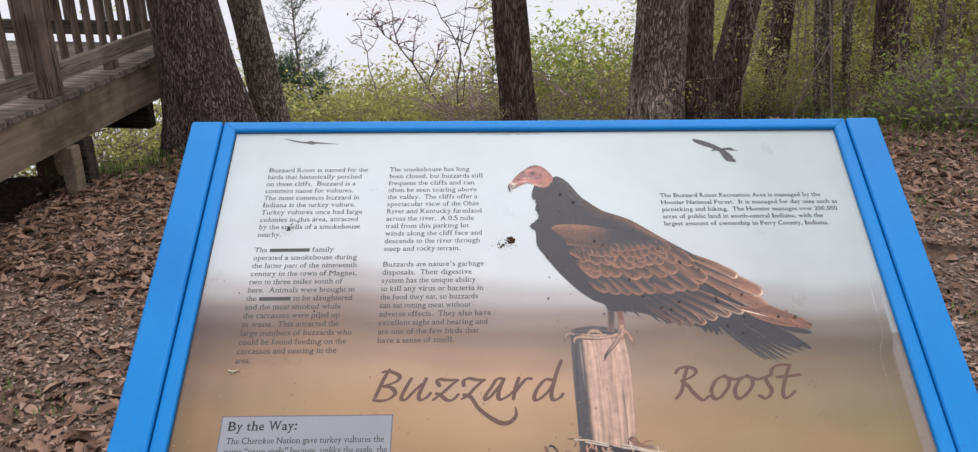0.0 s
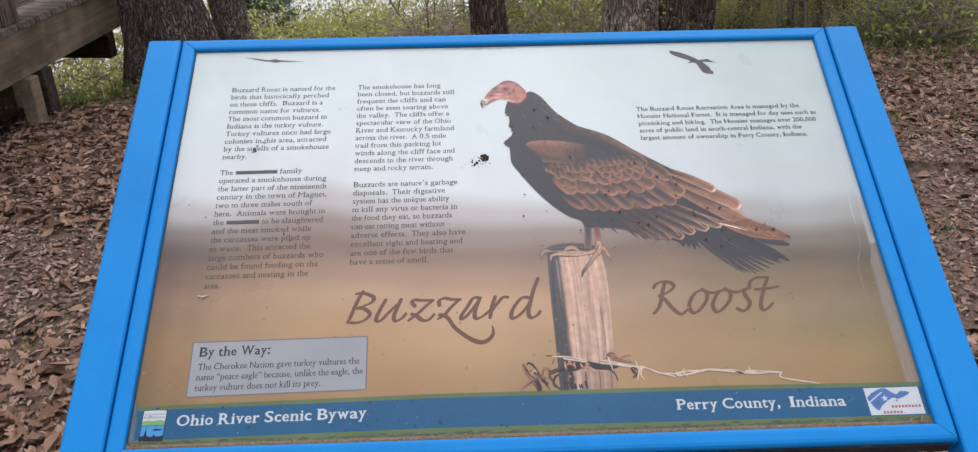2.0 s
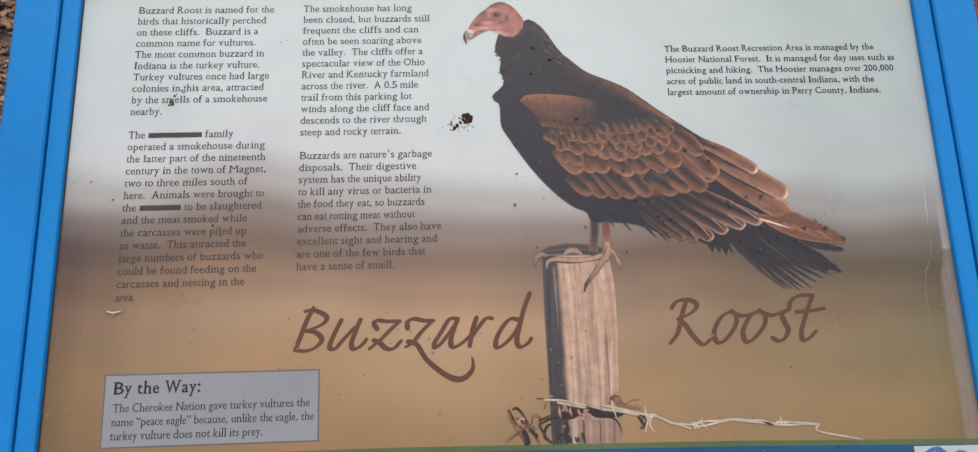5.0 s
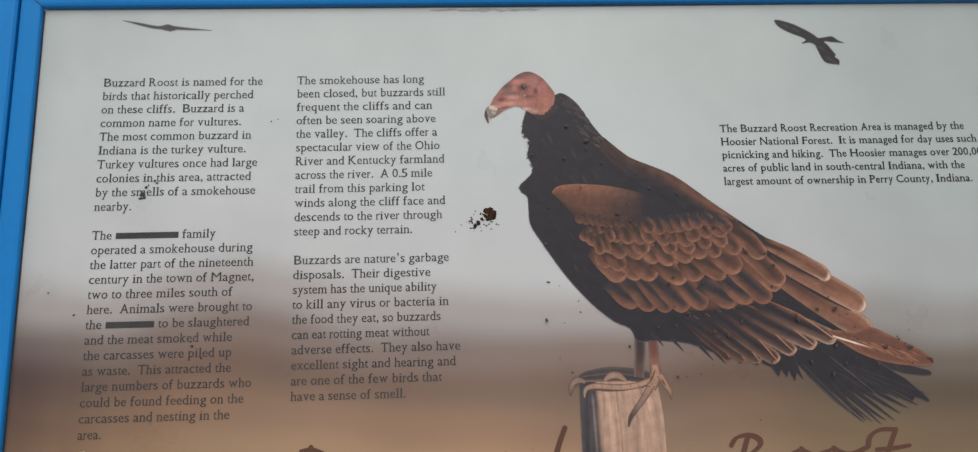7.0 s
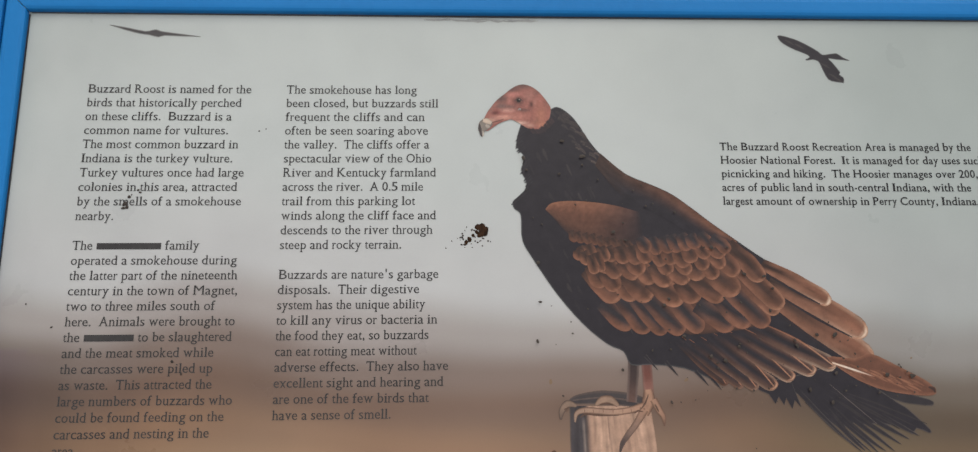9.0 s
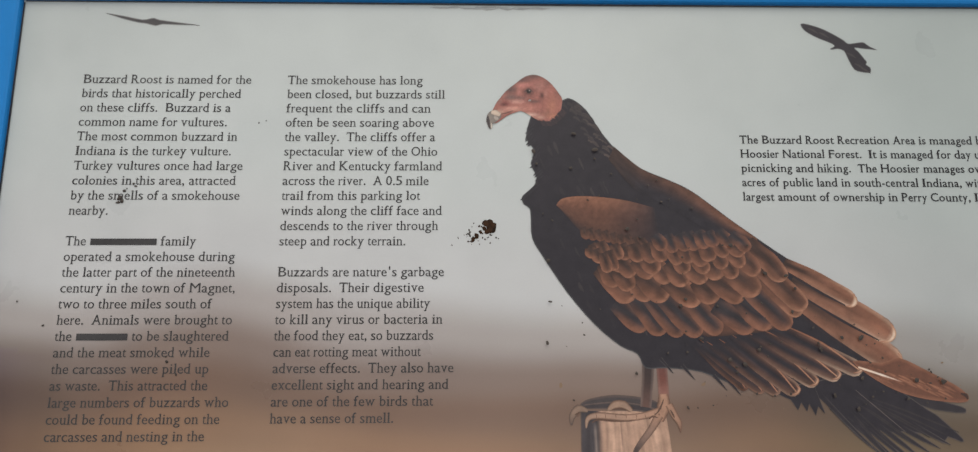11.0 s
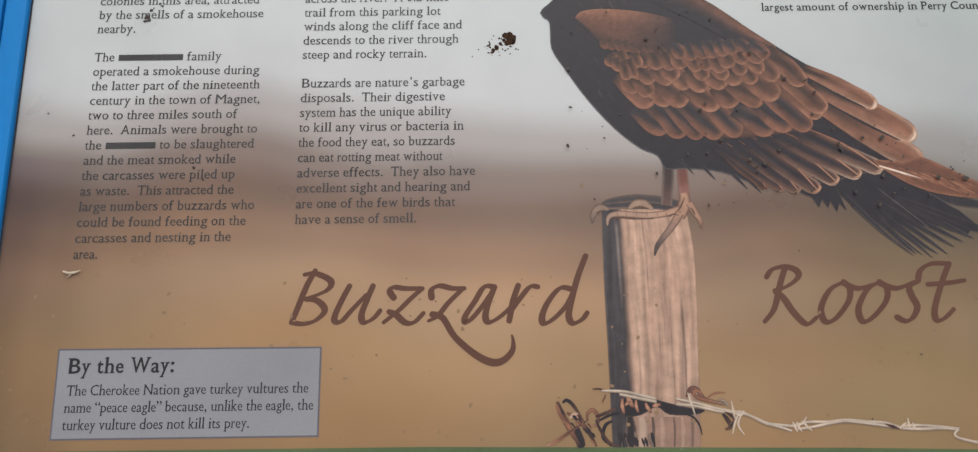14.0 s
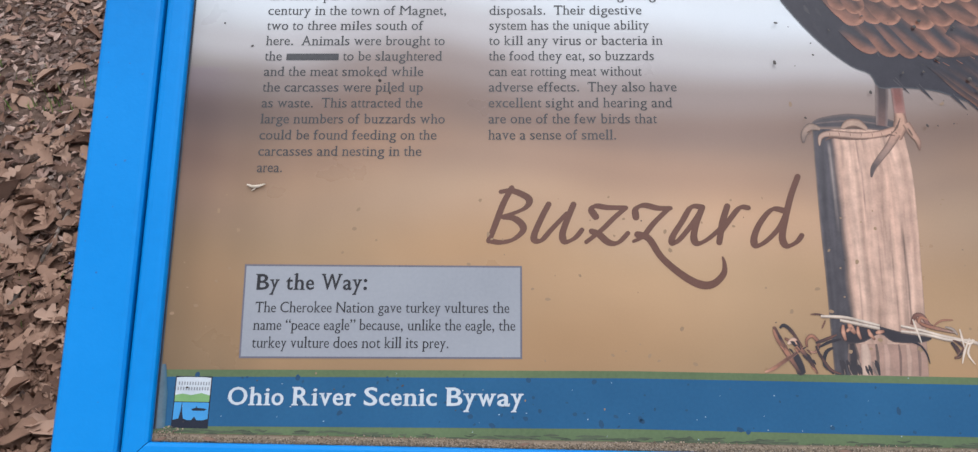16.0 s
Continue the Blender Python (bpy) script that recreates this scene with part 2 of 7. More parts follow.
def box(bm, lo, hi, bevel=0.0, m=None, segments=2):
    """A box between two corners, with rounded edges, added to bm."""
    made = bmesh.ops.create_cube(bm, size=1.0)["verts"]
    size = [h - l for l, h in zip(lo, hi)]
    mid = [(h + l) / 2 for l, h in zip(lo, hi)]
    bmesh.ops.scale(bm, vec=size, verts=made)
    bmesh.ops.translate(bm, vec=mid, verts=made)
    if bevel:
        edges = list({e for v in made for e in v.link_edges})
        made = list({v for f in bmesh.ops.bevel(bm, geom=edges, offset=bevel, segments=segments, affect="EDGES", profile=0.6)["faces"] for v in f.verts} | {v for v in made if v.is_valid})
    if m is not None:
        bmesh.ops.transform(bm, matrix=m, verts=made)
    return bm


def board(lo, hi, bevel=0.003, m=None, segments=1):
    return box(bmesh.new(), lo, hi, bevel, m, segments)


def tube(points, radii, sides=6, verts=None, faces=None):
    """A tapered tube along points, added to the lists of verts and faces."""
    verts = [] if verts is None else verts
    faces = [] if faces is None else faces
    first = len(verts)
    pts = [Vector(p) for p in points]
    for i, p in enumerate(pts):
        d = (pts[min(i + 1, len(pts) - 1)] - pts[max(i - 1, 0)]).normalized()
        side = d.cross(Vector((0.31, 0.95, 0.05))).normalized()
        up = side.cross(d)
        for k in range(sides):
            a = 2 * math.pi * k / sides
            verts.append(p + (side * math.cos(a) + up * math.sin(a)) * radii[i])
    for i in range(len(pts) - 1):
        for k in range(sides):
            a, b = first + i * sides + k, first + i * sides + (k + 1) % sides
            faces.append((a, b, b + sides, a + sides))
    return verts, faces

# ---- ground, river, far bank ----
def smooth(a, b, x):
    t = min(1.0, max(0.0, (x - a) / (b - a)))
    return t * t * (3 - 2 * t)


def height(x, y):
    """Level clearing, then the wooded slope and the cliff down to the river, and the far bank."""
    edge = 3.4 + 1.3 * smooth(1.3, 3.5, x) - 0.3 * smooth(-1.75, -2.0, x)
    z = 0.03 * noise.noise((x * 0.9, y * 0.9, 0)) + 0.012 * noise.noise((x * 4, y * 4, 3))
    z *= smooth(0.0, 1.2, math.hypot(x, y + 0.2)) if abs(x) < 2 else 1
    d = y - edge
    if d > 0:
        z -= 0.55 * d * smooth(0, 1.6, d) + 0.9 * max(0, d - 9) + 0.05 * d * noise.noise((x * 0.3, y * 0.3, 7))
    z -= 0.45 * min(max(0.0, y - 3.1), 1.5) * smooth(-1.85, -2.05, x)      # the bank falls away sooner beside the deck
    z = max(z, -66.0)
    bluff = smooth(0.17 * y + 0.05, 0.17 * y + 0.85, x) * smooth(70, 40, y)      # the wooded bluff beside the clearing stays high
    if bluff > 0 and y > 2:
        z += bluff * (-z - 0.42 * smooth(3.9, 6.0, y) - 0.03 * (y - 3) + 0.10 * noise.noise((x * 0.5, y * 0.5, 4)))
    z -= 1.3 * smooth(-0.10, -0.42, x + 2.115 - 0.123 * (y - 2.85)) * smooth(1.2, 1.9, y) * smooth(2.98, 2.72, y)      # a made-up hollow, dug under the deck to deepen its shade
    if y > 900:
        z = -66 + 150 * smooth(950, 1700, y) * (0.75 + 0.4 * noise.noise((x * 0.002, y * 0.002, 1)))
    return z


def axis(lo, hi, fine_lo, fine_hi, step, grow=1.35):
    mid = list(np.arange(fine_lo, fine_hi + step / 2, step))
    out, s = [mid[-1]], step
    while out[-1] < hi:
        s *= grow
        out.append(out[-1] + s)
    back, s = [mid[0]], step
    while back[-1] > lo:
        s *= grow
        back.append(back[-1] - s)
    return back[:0:-1] + mid + out[1:]


xs, ys = axis(-3000, 3000, -6, 7, 0.13), axis(-3000, 3500, -3, 11, 0.13)
gv = [(x, y, height(x, y)) for y in ys for x in xs]
gf = [(j * len(xs) + i, j * len(xs) + i + 1, (j + 1) * len(xs) + i + 1, (j + 1) * len(xs) + i) for j in range(len(ys) - 1) for i in range(len(xs) - 1)]
ground = part("ground", mesh_from("ground", gv, gf, [SOIL], True))
tagged(ground, "brown woodland soil and leaf mould falling away to a river", "ground", kind="structure")
water = part("river_water", mesh_from("river_water", [(-3000, 60, -60), (3000, 60, -60), (3000, 1500, -60), (-3000, 1500, -60)], [(0, 1, 2, 3)], [WATER]))
tagged(water, "wide pale river water mirroring an overcast sky", "water", kind="structure")

# ---- the wayside sign: frame and face ----
sign = new("wayside_sign")
sign.matrix_world = SIGN
tagged(sign, "slanted interpretive sign with a bright blue metal frame on two posts", "sign")
W2, DEEP, TAPER_L, TAPER_R = HALF, 0.580, 0.009, 0.004     # half the face's width, its depth down the slope and how far it narrows

# mitred moulding round the face: an L-shaped lip with rounded edges
LIP, LIPZ = 0.020, 0.0068


def moulding(name, a, b, inward):
    """One mitred bar of the moulding from corner a to corner b of the opening; inward points to the face."""
    a, b, inward = Vector((*a, 0)), Vector((*b, 0)), Vector((*inward, 0))
    along = (b - a).normalized()
    profile = [(0.0, -0.003), (0.0, LIPZ - 0.0030), (0.0008, LIPZ - 0.0012), (0.0030, LIPZ - 0.0002), (0.0055, LIPZ), (LIP - 0.0065, LIPZ), (LIP - 0.0030, LIPZ - 0.0008), (LIP - 0.0010, LIPZ - 0.0026), (LIP, LIPZ - 0.0055), (LIP, -0.022), (0.003, -0.022)]
    rings = []
    for end, way in ((a, -1), (b, 1)):
        rings.append([end - inward * o + along * way * (o - 0.0004) + Vector((0, 0, z)) for o, z in profile])
    n = len(profile)
    faces = [(k, (k + 1) % n, n + (k + 1) % n, n + k) for k in range(n)] + [tuple(range(n))[::-1], tuple(range(n, 2 * n))]
    bm = bmesh.new()
    vs = [bm.verts.new(v) for v in rings[0] + rings[1]]
    for f in faces:
        bm.faces.new([vs[i] for i in f])
    bmesh.ops.recalc_face_normals(bm, faces=bm.faces)
    return part(name, bm, BLUE, sign)


moulding("top_moulding", (-W2, 0), (W2, 0), (0, -1))
moulding("bottom_moulding", (-W2 + TAPER_L, -DEEP), (W2 - TAPER_R, -DEEP), (0, 1))
moulding("side_moulding", (-W2 + TAPER_L, -DEEP), (-W2, 0), (1, 0))
moulding("side_moulding", (W2 - TAPER_R, -DEEP), (W2, 0), (-1, 0))
for s in (-1, 1):
    lo, hi = sorted((s * (W2 + LIP + 0.002), s * (W2 + LIP + 0.0485)))
    skew = Matrix.Identity(4)
    skew[0][1] = -TAPER_L / DEEP if s < 0 else TAPER_R / DEEP
    part("side_channel", board((lo, -0.640, -0.032), (hi, 0.0215, 0.0055), 0.0050, skew, 3), BLUE, sign, "wide blue metal channel")
part("backing_plate", board((-W2 - LIP, -DEEP - LIP, -0.030), (W2 + LIP, LIP, -0.0235), 0.001), DARKSTEEL, sign)
# near-black strip over the bottom moulding's outer face, rust-brown in places
RUSTY = mat("dark_rusted_edge", [(0.012, 0.014, 0.020), (0.030, 0.030, 0.036), (0.16, 0.085, 0.05)], rough=0.8, scale=16, fine=0.4, fine_scale=90, spec=0.2)
part("lower_edge", board((-W2 + TAPER_L - 0.012, -DEEP - LIP - 0.0022, -0.0225), (W2 - TAPER_R + 0.014, -DEEP - LIP - 0.0003, -0.0005), 0.0006), RUSTY, sign, "dark lower edge with rust at one end")
inv = SIGN.inverted()
for s in (-1, 1):
    x = s * (W2 + LIP + 0.025)
    part("post", board((x - 0.03, -0.33, -0.25), (x + 0.03, -0.27, TOP_EDGE - 0.19 - 0.03), 0.004, inv, 2), BLUE, sign, "square blue metal post set in the ground")

# ---- the timber viewing deck ----
# back and near end run on unseen, keeping sky light from underneath
DECK_Z, DECK_FAR, DECK_NEAR, DECK_BACK = 0.48, 1.45, -4.4, -6.5
deck = new("viewing_deck")
deck.matrix_world = pose(-2.115, 2.85, 0, 0, 0, -7)
tagged(deck, "weathered grey timber viewing deck with a slatted railing", "deck")
dr = random.Random(11)
part("rim_joist", board((-0.042, DECK_NEAR, DECK_Z - 0.247), (-0.002, DECK_FAR, DECK_Z - 0.034), 0.003), FASCIA, deck, "wide weathered side beam, stained and split")
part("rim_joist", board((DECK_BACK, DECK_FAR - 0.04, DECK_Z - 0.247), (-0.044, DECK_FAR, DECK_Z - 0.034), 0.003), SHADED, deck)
for k in range(9):
    y = DECK_NEAR + 0.3 + k * 0.6
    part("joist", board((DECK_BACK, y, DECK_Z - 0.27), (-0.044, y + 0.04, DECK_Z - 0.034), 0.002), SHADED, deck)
y, n = DECK_NEAR, 0
plank_mesh = None
while y + 0.138 < DECK_FAR + 0.02:
    if plank_mesh is None:
        plank = part("plank", board((DECK_BACK, 0, DECK_Z - 0.032), (0.008, 0.138, DECK_Z), 0.0025), DECKWOOD, deck)
        plank_mesh = plank.data
    else:
        plank = part("plank", plank_mesh, None, deck)
    plank.location = (dr.uniform(-0.003, 0.003), y, dr.uniform(-0.002, 0.001))
    plank.rotation_euler = (0, 0, radians(dr.uniform(-0.12, 0.12)))
    y += 0.1435
POST6 = board((-0.06, -0.06, 0), (0.06, 0.06, 1.12), 0.006, segments=2)
post_mesh = None


def rail_post(x, y):
    global post_mesh
    if post_mesh is None:
        post_mesh = bpy.data.meshes.new("rail_post")
        POST6.to_mesh(post_mesh)
        post_mesh.materials.append(UPRIGHT)
    p = part("rail_post", post_mesh, None, deck, "square weathered railing post")
    p.location = (x, y, DECK_Z)


def rail_run(a, b, gap=0.118, skip=0.10):
    """Bottom and top rails between two posts, with square balusters."""
    a, b = Vector(a), Vector(b)
    d = b - a
    m = Matrix.Translation((a.x, a.y, 0)) @ Matrix.Rotation(math.atan2(d.y, d.x), 4, "Z")
    ln = d.length
    for name, z0, z1, w in (("bottom_rail", 0.045, 0.130, 0.02), ("top_rail", 0.93, 1.02, 0.02), ("rail_cap", 1.024, 1.06, 0.07)):
        # crosswise rails take the shaded copy, so their shade lies in the colour
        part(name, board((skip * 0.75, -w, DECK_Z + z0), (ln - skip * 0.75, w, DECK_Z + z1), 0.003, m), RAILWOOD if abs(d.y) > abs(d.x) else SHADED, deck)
    part("rail_block", board((ln * 0.44 - 0.045, -0.02, DECK_Z + 0.001), (ln * 0.44 + 0.045, 0.02, DECK_Z + 0.044), 0.002, m), UPRIGHT, deck)
    k, shared = skip + 0.05, None
    while k < ln - skip:
        if shared is None:
            bal = part("baluster", board((-0.016, 0.021, DECK_Z + 0.05), (0.016, 0.050, DECK_Z + 1.0), 0.002), UPRIGHT, deck)
            shared = bal.data
        else:
            bal = part("baluster", shared, None, deck)
        bal.matrix_local = m @ Matrix.Translation((k, 0, 0)) @ Matrix.Rotation(radians(dr.uniform(-0.5, 0.5)), 4, "Y")
        k += gap


EDGE = -0.075
for y in (-4.3, -2.1, 0.0, 1.37):
    rail_post(EDGE, y)
for x in (-1.75, -3.5, -6.4):
    rail_post(x, 1.35)
rail_run((EDGE, -4.3), (EDGE, -2.1))
rail_run((EDGE, -2.1), (EDGE, 0.0))
rail_run((EDGE, 0.0), (EDGE, 1.37))
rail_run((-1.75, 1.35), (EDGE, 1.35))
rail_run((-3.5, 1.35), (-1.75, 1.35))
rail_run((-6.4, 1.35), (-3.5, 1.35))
for x, y in ((-0.12, -2.0), (-0.12, -4.2), (-0.95, 1.2), (-2.0, 0.02), (-2.0, 1.2), (-3.4, 0.0), (-3.4, 1.2), (-3.4, -4.2), (-6.3, -4.2), (-6.3, 1.2)):
    zg = height(-2.115 + x, 2.85 + y) - 0.3
    part("support_post", board((x - 0.07, y - 0.07, zg), (x + 0.07, y + 0.07, DECK_Z - 0.249 if x > -0.2 else DECK_Z - 0.27), 0.005), FASCIA, deck, "square timber support post")

for x, y, half, wood in ((-0.012, 0.0, 0.036, FASCIA), (-0.030, 0.14, 0.040, SHADED)):      # the doubled post at the deck's edge, the rear one in the shade-dark wood
    zg = height(-2.115 + x, 2.85 + y) - 0.3
    part("support_post", board((x - half, y - half, zg), (x + half, y + half, DECK_Z - 0.249), 0.005), wood, deck, "square timber support post")
for y in (0.95, -2.0):
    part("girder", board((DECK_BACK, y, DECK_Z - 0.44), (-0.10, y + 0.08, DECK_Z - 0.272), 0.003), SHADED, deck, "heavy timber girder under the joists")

# ---- the printed face ----
def ink(name, colors, scale=60.0, stretch=(1, 1, 1), fine=0.35, rough=0.3):
    return mat(name, colors, rough=rough, scale=scale, stretch=stretch, fine=fine, fine_scale=420, rough_var=0.05, spec=0.29)


FACE = mat("panel_sheet", [(0.42, 0.43, 0.43), (0.50, 0.51, 0.51)], rough=0.35, scale=9, spec=0.33)
face = part("face_panel", board((-W2 - 0.012, -DEEP - 0.012, -0.0035), (W2 + 0.012, 0.012, 0.0), 0.0005), FACE, sign, "weathered printed panel")


def mm(pts):
    """From millimetres off the face's upper left corner to the sign's plane."""
    return [Vector((x / 1000 - HALF, y / 1000)) for x, y in pts]


def spline(pts, steps=5, closed=False):
    """A smooth curve through the points."""
    n, out = len(pts), []
    for i in range(n if closed else n - 1):
        p = [pts[(i + k) % n] if closed else pts[min(max(i + k, 0), n - 1)] for k in (-1, 0, 1, 2)]
        for s in range(steps):
            t = s / steps
            out.append(0.5 * (2 * p[1] + (p[2] - p[0]) * t + (2 * p[0] - 5 * p[1] + 4 * p[2] - p[3]) * t * t + (3 * p[1] - p[0] - 3 * p[2] + p[3]) * t ** 3))
    return out if closed else out + [pts[-1]]


class Print:
    """A flat printed picture, built from plain shapes in layers of ink."""

    def __init__(self, name, inks, label, first=0.00015):
        self.name, self.inks, self.label, self.level = name, inks, label, first
        self.verts, self.faces, self.index, self.caps = [], [], [], []

    def shape(self, pts, tone, lift=0.000006):
        self.level += lift
        bm = bmesh.new()
        vs = [bm.verts.new((p.x, p.y, 0)) for p in pts]
        es = [bm.edges.new((vs[i], vs[(i + 1) % len(vs)])) for i in range(len(vs))]
        bmesh.ops.triangle_fill(bm, edges=es, use_beauty=True, normal=(0, 0, 1))
        base = len(self.verts)
        bm.verts.index_update()
        self.verts += [(v.co.x, v.co.y, self.level) for v in bm.verts]
        for f in bm.faces:
            self.faces.append([base + v.index for v in (f.verts if f.normal.z > 0 else f.verts[::-1])])
            self.index.append(tone)
        bm.free()

    def stroke(self, pts, widths, tone, steps=6, lift=0.000006, round_ends=True, pen=None):
        """A brush stroke along a smooth line; pen: the angle of a broad nib and its thinnest share."""
        self.level += lift
        line = spline(pts, steps)
        n, base = len(line), len(self.verts)
        for i, p in enumerate(line):
            d = (line[min(i + 1, n - 1)] - line[max(i - 1, 0)])
            d = d.normalized() if d.length else Vector((1, 0))
            side = Vector((-d.y, d.x))
            f = i / max(1, n - 1) * (len(widths) - 1)
            k = min(int(f), len(widths) - 2) if len(widths) > 1 else 0
            w = widths[k] + (widths[min(k + 1, len(widths) - 1)] - widths[k]) * (f - k)
            if pen:
                w *= pen[1] + (1 - pen[1]) * abs(math.sin(math.atan2(d.y, d.x) - pen[0]))
            self.verts += [(p.x + side.x * w, p.y + side.y * w, self.level), (p.x - side.x * w, p.y - side.y * w, self.level)]
            if i and i < n:
                a = base + 2 * i
                self.faces.append((a - 2, a - 1, a + 1, a))
                self.index.append(tone)
            if round_ends and i in (0, n - 1):
                self.caps.append(((p.x, p.y), w, tone, self.level - 0.000002))      # round ends
        return self

    def build(self, parent):
        for (x, y), w, tone, z in self.caps:
            base = len(self.verts)
            self.verts += [(x + w * math.cos(a * math.pi / 5), y + w * math.sin(a * math.pi / 5), z) for a in range(10)]
            self.faces.append(tuple(range(base, base + 10)))
            self.index.append(tone)
        return part(self.name, mesh_from(self.name, self.verts, self.faces, self.inks, index=self.index), None, parent, self.label)


def picture(name, inks, label="", first=0.00015):
    return Print(name, inks, label, first)


def advances(table):
    return {c: w / 1000 for w, cs in table.items() for c in cs}


# widths of the letters in thousandths of the em, for a book face, its bold and an old-style face; @ and # are the bars in place of names
BOOK = advances({278: "ijlt:", 250: " ,.", 333: "frI-'", 389: "sJ", 444: "acez\u201c\u201d", 500: "bdghknopquvxy0123456789", 556: "FPS", 611: "ELTZ", 667: "BCR", 722: "wADGHKNOQUVXY", 778: "m", 889: "M", 944: "W", 4916: "@", 3666: "#"})
BOOK_BOLD = advances({278: "il", 250: " ,.", 333: "fjt:-", 389: "sI", 444: "rcez", 500: "agovxyJ", 556: "bdhknpquS", 611: "FP", 667: "BELTZ", 722: "wACDNRUVXY", 778: "GHKOQ", 833: "m", 944: "M", 1000: "W"})
OLD_STYLE = advances({255: " ijl,.:", 300: "-", 325: "ft", 345: "rI", 360: "s", 410: "ace\u201c\u201d", 440: "gyz", 460: "vx", 470: "0123456789", 500: "kJ", 515: "bdhopqu", 530: "n", 550: "FP", 615: "BRT", 670: "AC", 700: "w", 760: "DHN", 780: "m", 920: "W"})


class Face:
    """A serif face cut from the built-in letters: thin level strokes, full uprights, bracketed feet and the widths of a book face."""

    def __init__(self, widths, bold=0.0, thin=0.015, foot=0.062, low=1.0):
        self.widths, self.bold, self.thin, self.foot, self.low, self.cut = widths, bold, thin, foot, low, {}

    def outline(self, c):
        cu = bpy.data.curves.new("words", "FONT")
        cu.body, cu.size, cu.resolution_u, cu.offset, cu.fill_mode = c, 1.0, 3, 0.0 if c == "M" else self.bold, "FRONT"
        ob = bpy.data.objects.new("words", cu)
        scene.collection.objects.link(ob)
        bpy.context.view_layer.update()
        me = bpy.data.meshes.new_from_object(ob.evaluated_get(bpy.context.evaluated_depsgraph_get()))
        co = np.zeros(len(me.vertices) * 3)
        me.vertices.foreach_get("co", co)
        polys = [list(p.vertices) for p in me.polygons]
        bpy.data.objects.remove(ob)
        bpy.data.meshes.remove(me)
        bpy.data.curves.remove(cu)
        return co.reshape(-1, 3)[:, :2].copy(), polys

    def letter(self, c):
        """Points and faces of one letter, from 0 to its width, with the height of each point off the print."""
        if c in self.cut:
            return self.cut[c]
        co, polys = self.outline(c)
        edges = {(a, b) for p in polys for a, b in zip(p, p[1:] + p[:1])}
        rim = [(a, b) for a, b in edges if (b, a) not in edges]
        ends, turn = [], np.zeros((len(co), 2))
        for a, b in rim:
            d = co[b] - co[a]
            turn[[a, b]] += (d[1], -d[0])
            if abs(d[1]) < 0.006 and 0.03 < abs(d[0]) < 0.19 + 3 * self.bold:
                ends.append((min(co[a][0], co[b][0]), max(co[a][0], co[b][0]), co[a][1], -d[0] < 0))
        size = np.maximum(np.hypot(turn[:, 0], turn[:, 1]), 1e-9)
        if c.isalnum() and c != "M":
            inner = (co[:, 1] > 0.02) & (co[:, 1] < 0.66)
            co[:, 1] -= turn[:, 1] / size * self.thin * np.where(inner, 1.0, 0.5)
        extra, more, thick, f = [], [], 0.026 + self.bold * 0.6, self.foot
        wide0, wide1 = co[:, 0].min(), co[:, 0].max()
        for x0, x1, y, down in ends:
            left = right = 0.0
            where = ((x0 + x1) / 2 - wide0) / (wide1 - wide0)
            if c == "M" and not down or c in "MWw" and 0.3 < where < 0.7 or c == "N" and (where > 0.5) == down:
                continue
            if abs(y) < 0.03 and down:
                left, right = (0.0, f) if c in "adu" else (f, f) if c in "fhiklmnrABDEFHIKLMNPRTXY1" else (0.0, 0.0)
            elif y < -0.15 and down and c in "pqy":
                left = right = f
            elif not down and 0.40 < y < 0.50:
                left, right = (f * 1.1, 0.0) if c in "imnpruj" else (f, f) if c in "vwxyk" else (0.0, 0.0)
            elif not down and y > 0.6:
                left, right = (f * 1.1, 0.0) if c in "bdhkl" else (f, f) if c in "BDEFHIKLMNPRUVWXY" else (f, 0.0) if c == "1" else (0.0, 0.0)
            if left == right == 0.0:
                continue
            s = 1 if down else -1
            k = len(co) + len(extra)
            slope = 0.045 if left and not right else 0.0
            ring = [(x0 - left, y - s * 0 + s * slope), (x1 + right, y), (x1 + right, y + s * thick), (x1, y + s * (thick + right * 0.55)), (x0, y + s * (thick + left * 0.55)), (x0 - left, y + s * (thick * 0.8 + slope))]
            extra += ring
            more.append([k + i for i in (range(6) if s > 0 else range(5, -1, -1))])
        if c in "TEFLZ":      # beaks on the ends of level arms
            for x, y, s in {"T": ((0, 1, -1), (1, 1, -1)), "E": ((1, 1, -1), (1, 0, 1)), "F": ((1, 1, -1),), "L": ((1, 0, 1),), "Z": ((0, 1, -1), (1, 0, 1))}[c]:
                px, py, k = co[:, 0].max() if x else co[:, 0].min(), co[:, 1].max() if y else 0.0, len(co) + len(extra)
                w = -0.05 if x else 0.05
                extra += [(px, py), (px + w * 1.6, py), (px + w * 0.25, py + s * 0.17), (px - w * 0.2, py + s * 0.17)]
                more.append([k + i for i in (range(4) if (w < 0) == (s < 0) else range(3, -1, -1))])
        lift = np.r_[np.zeros(len(co)), np.full(len(extra), 0.000015)]
        if extra:
            co, polys = np.vstack([co, np.array(extra)]), polys + more
        if self.low != 1.0:
            co[:, 1] = np.where(co[:, 1] < 0.449, co[:, 1] * self.low, 0.449 * self.low + (co[:, 1] - 0.449) * (0.690 - 0.449 * self.low) / 0.233) if c.islower() else co[:, 1] * 0.965
        w, x0, x1 = self.widths[c], co[:, 0].min(), co[:, 0].max()
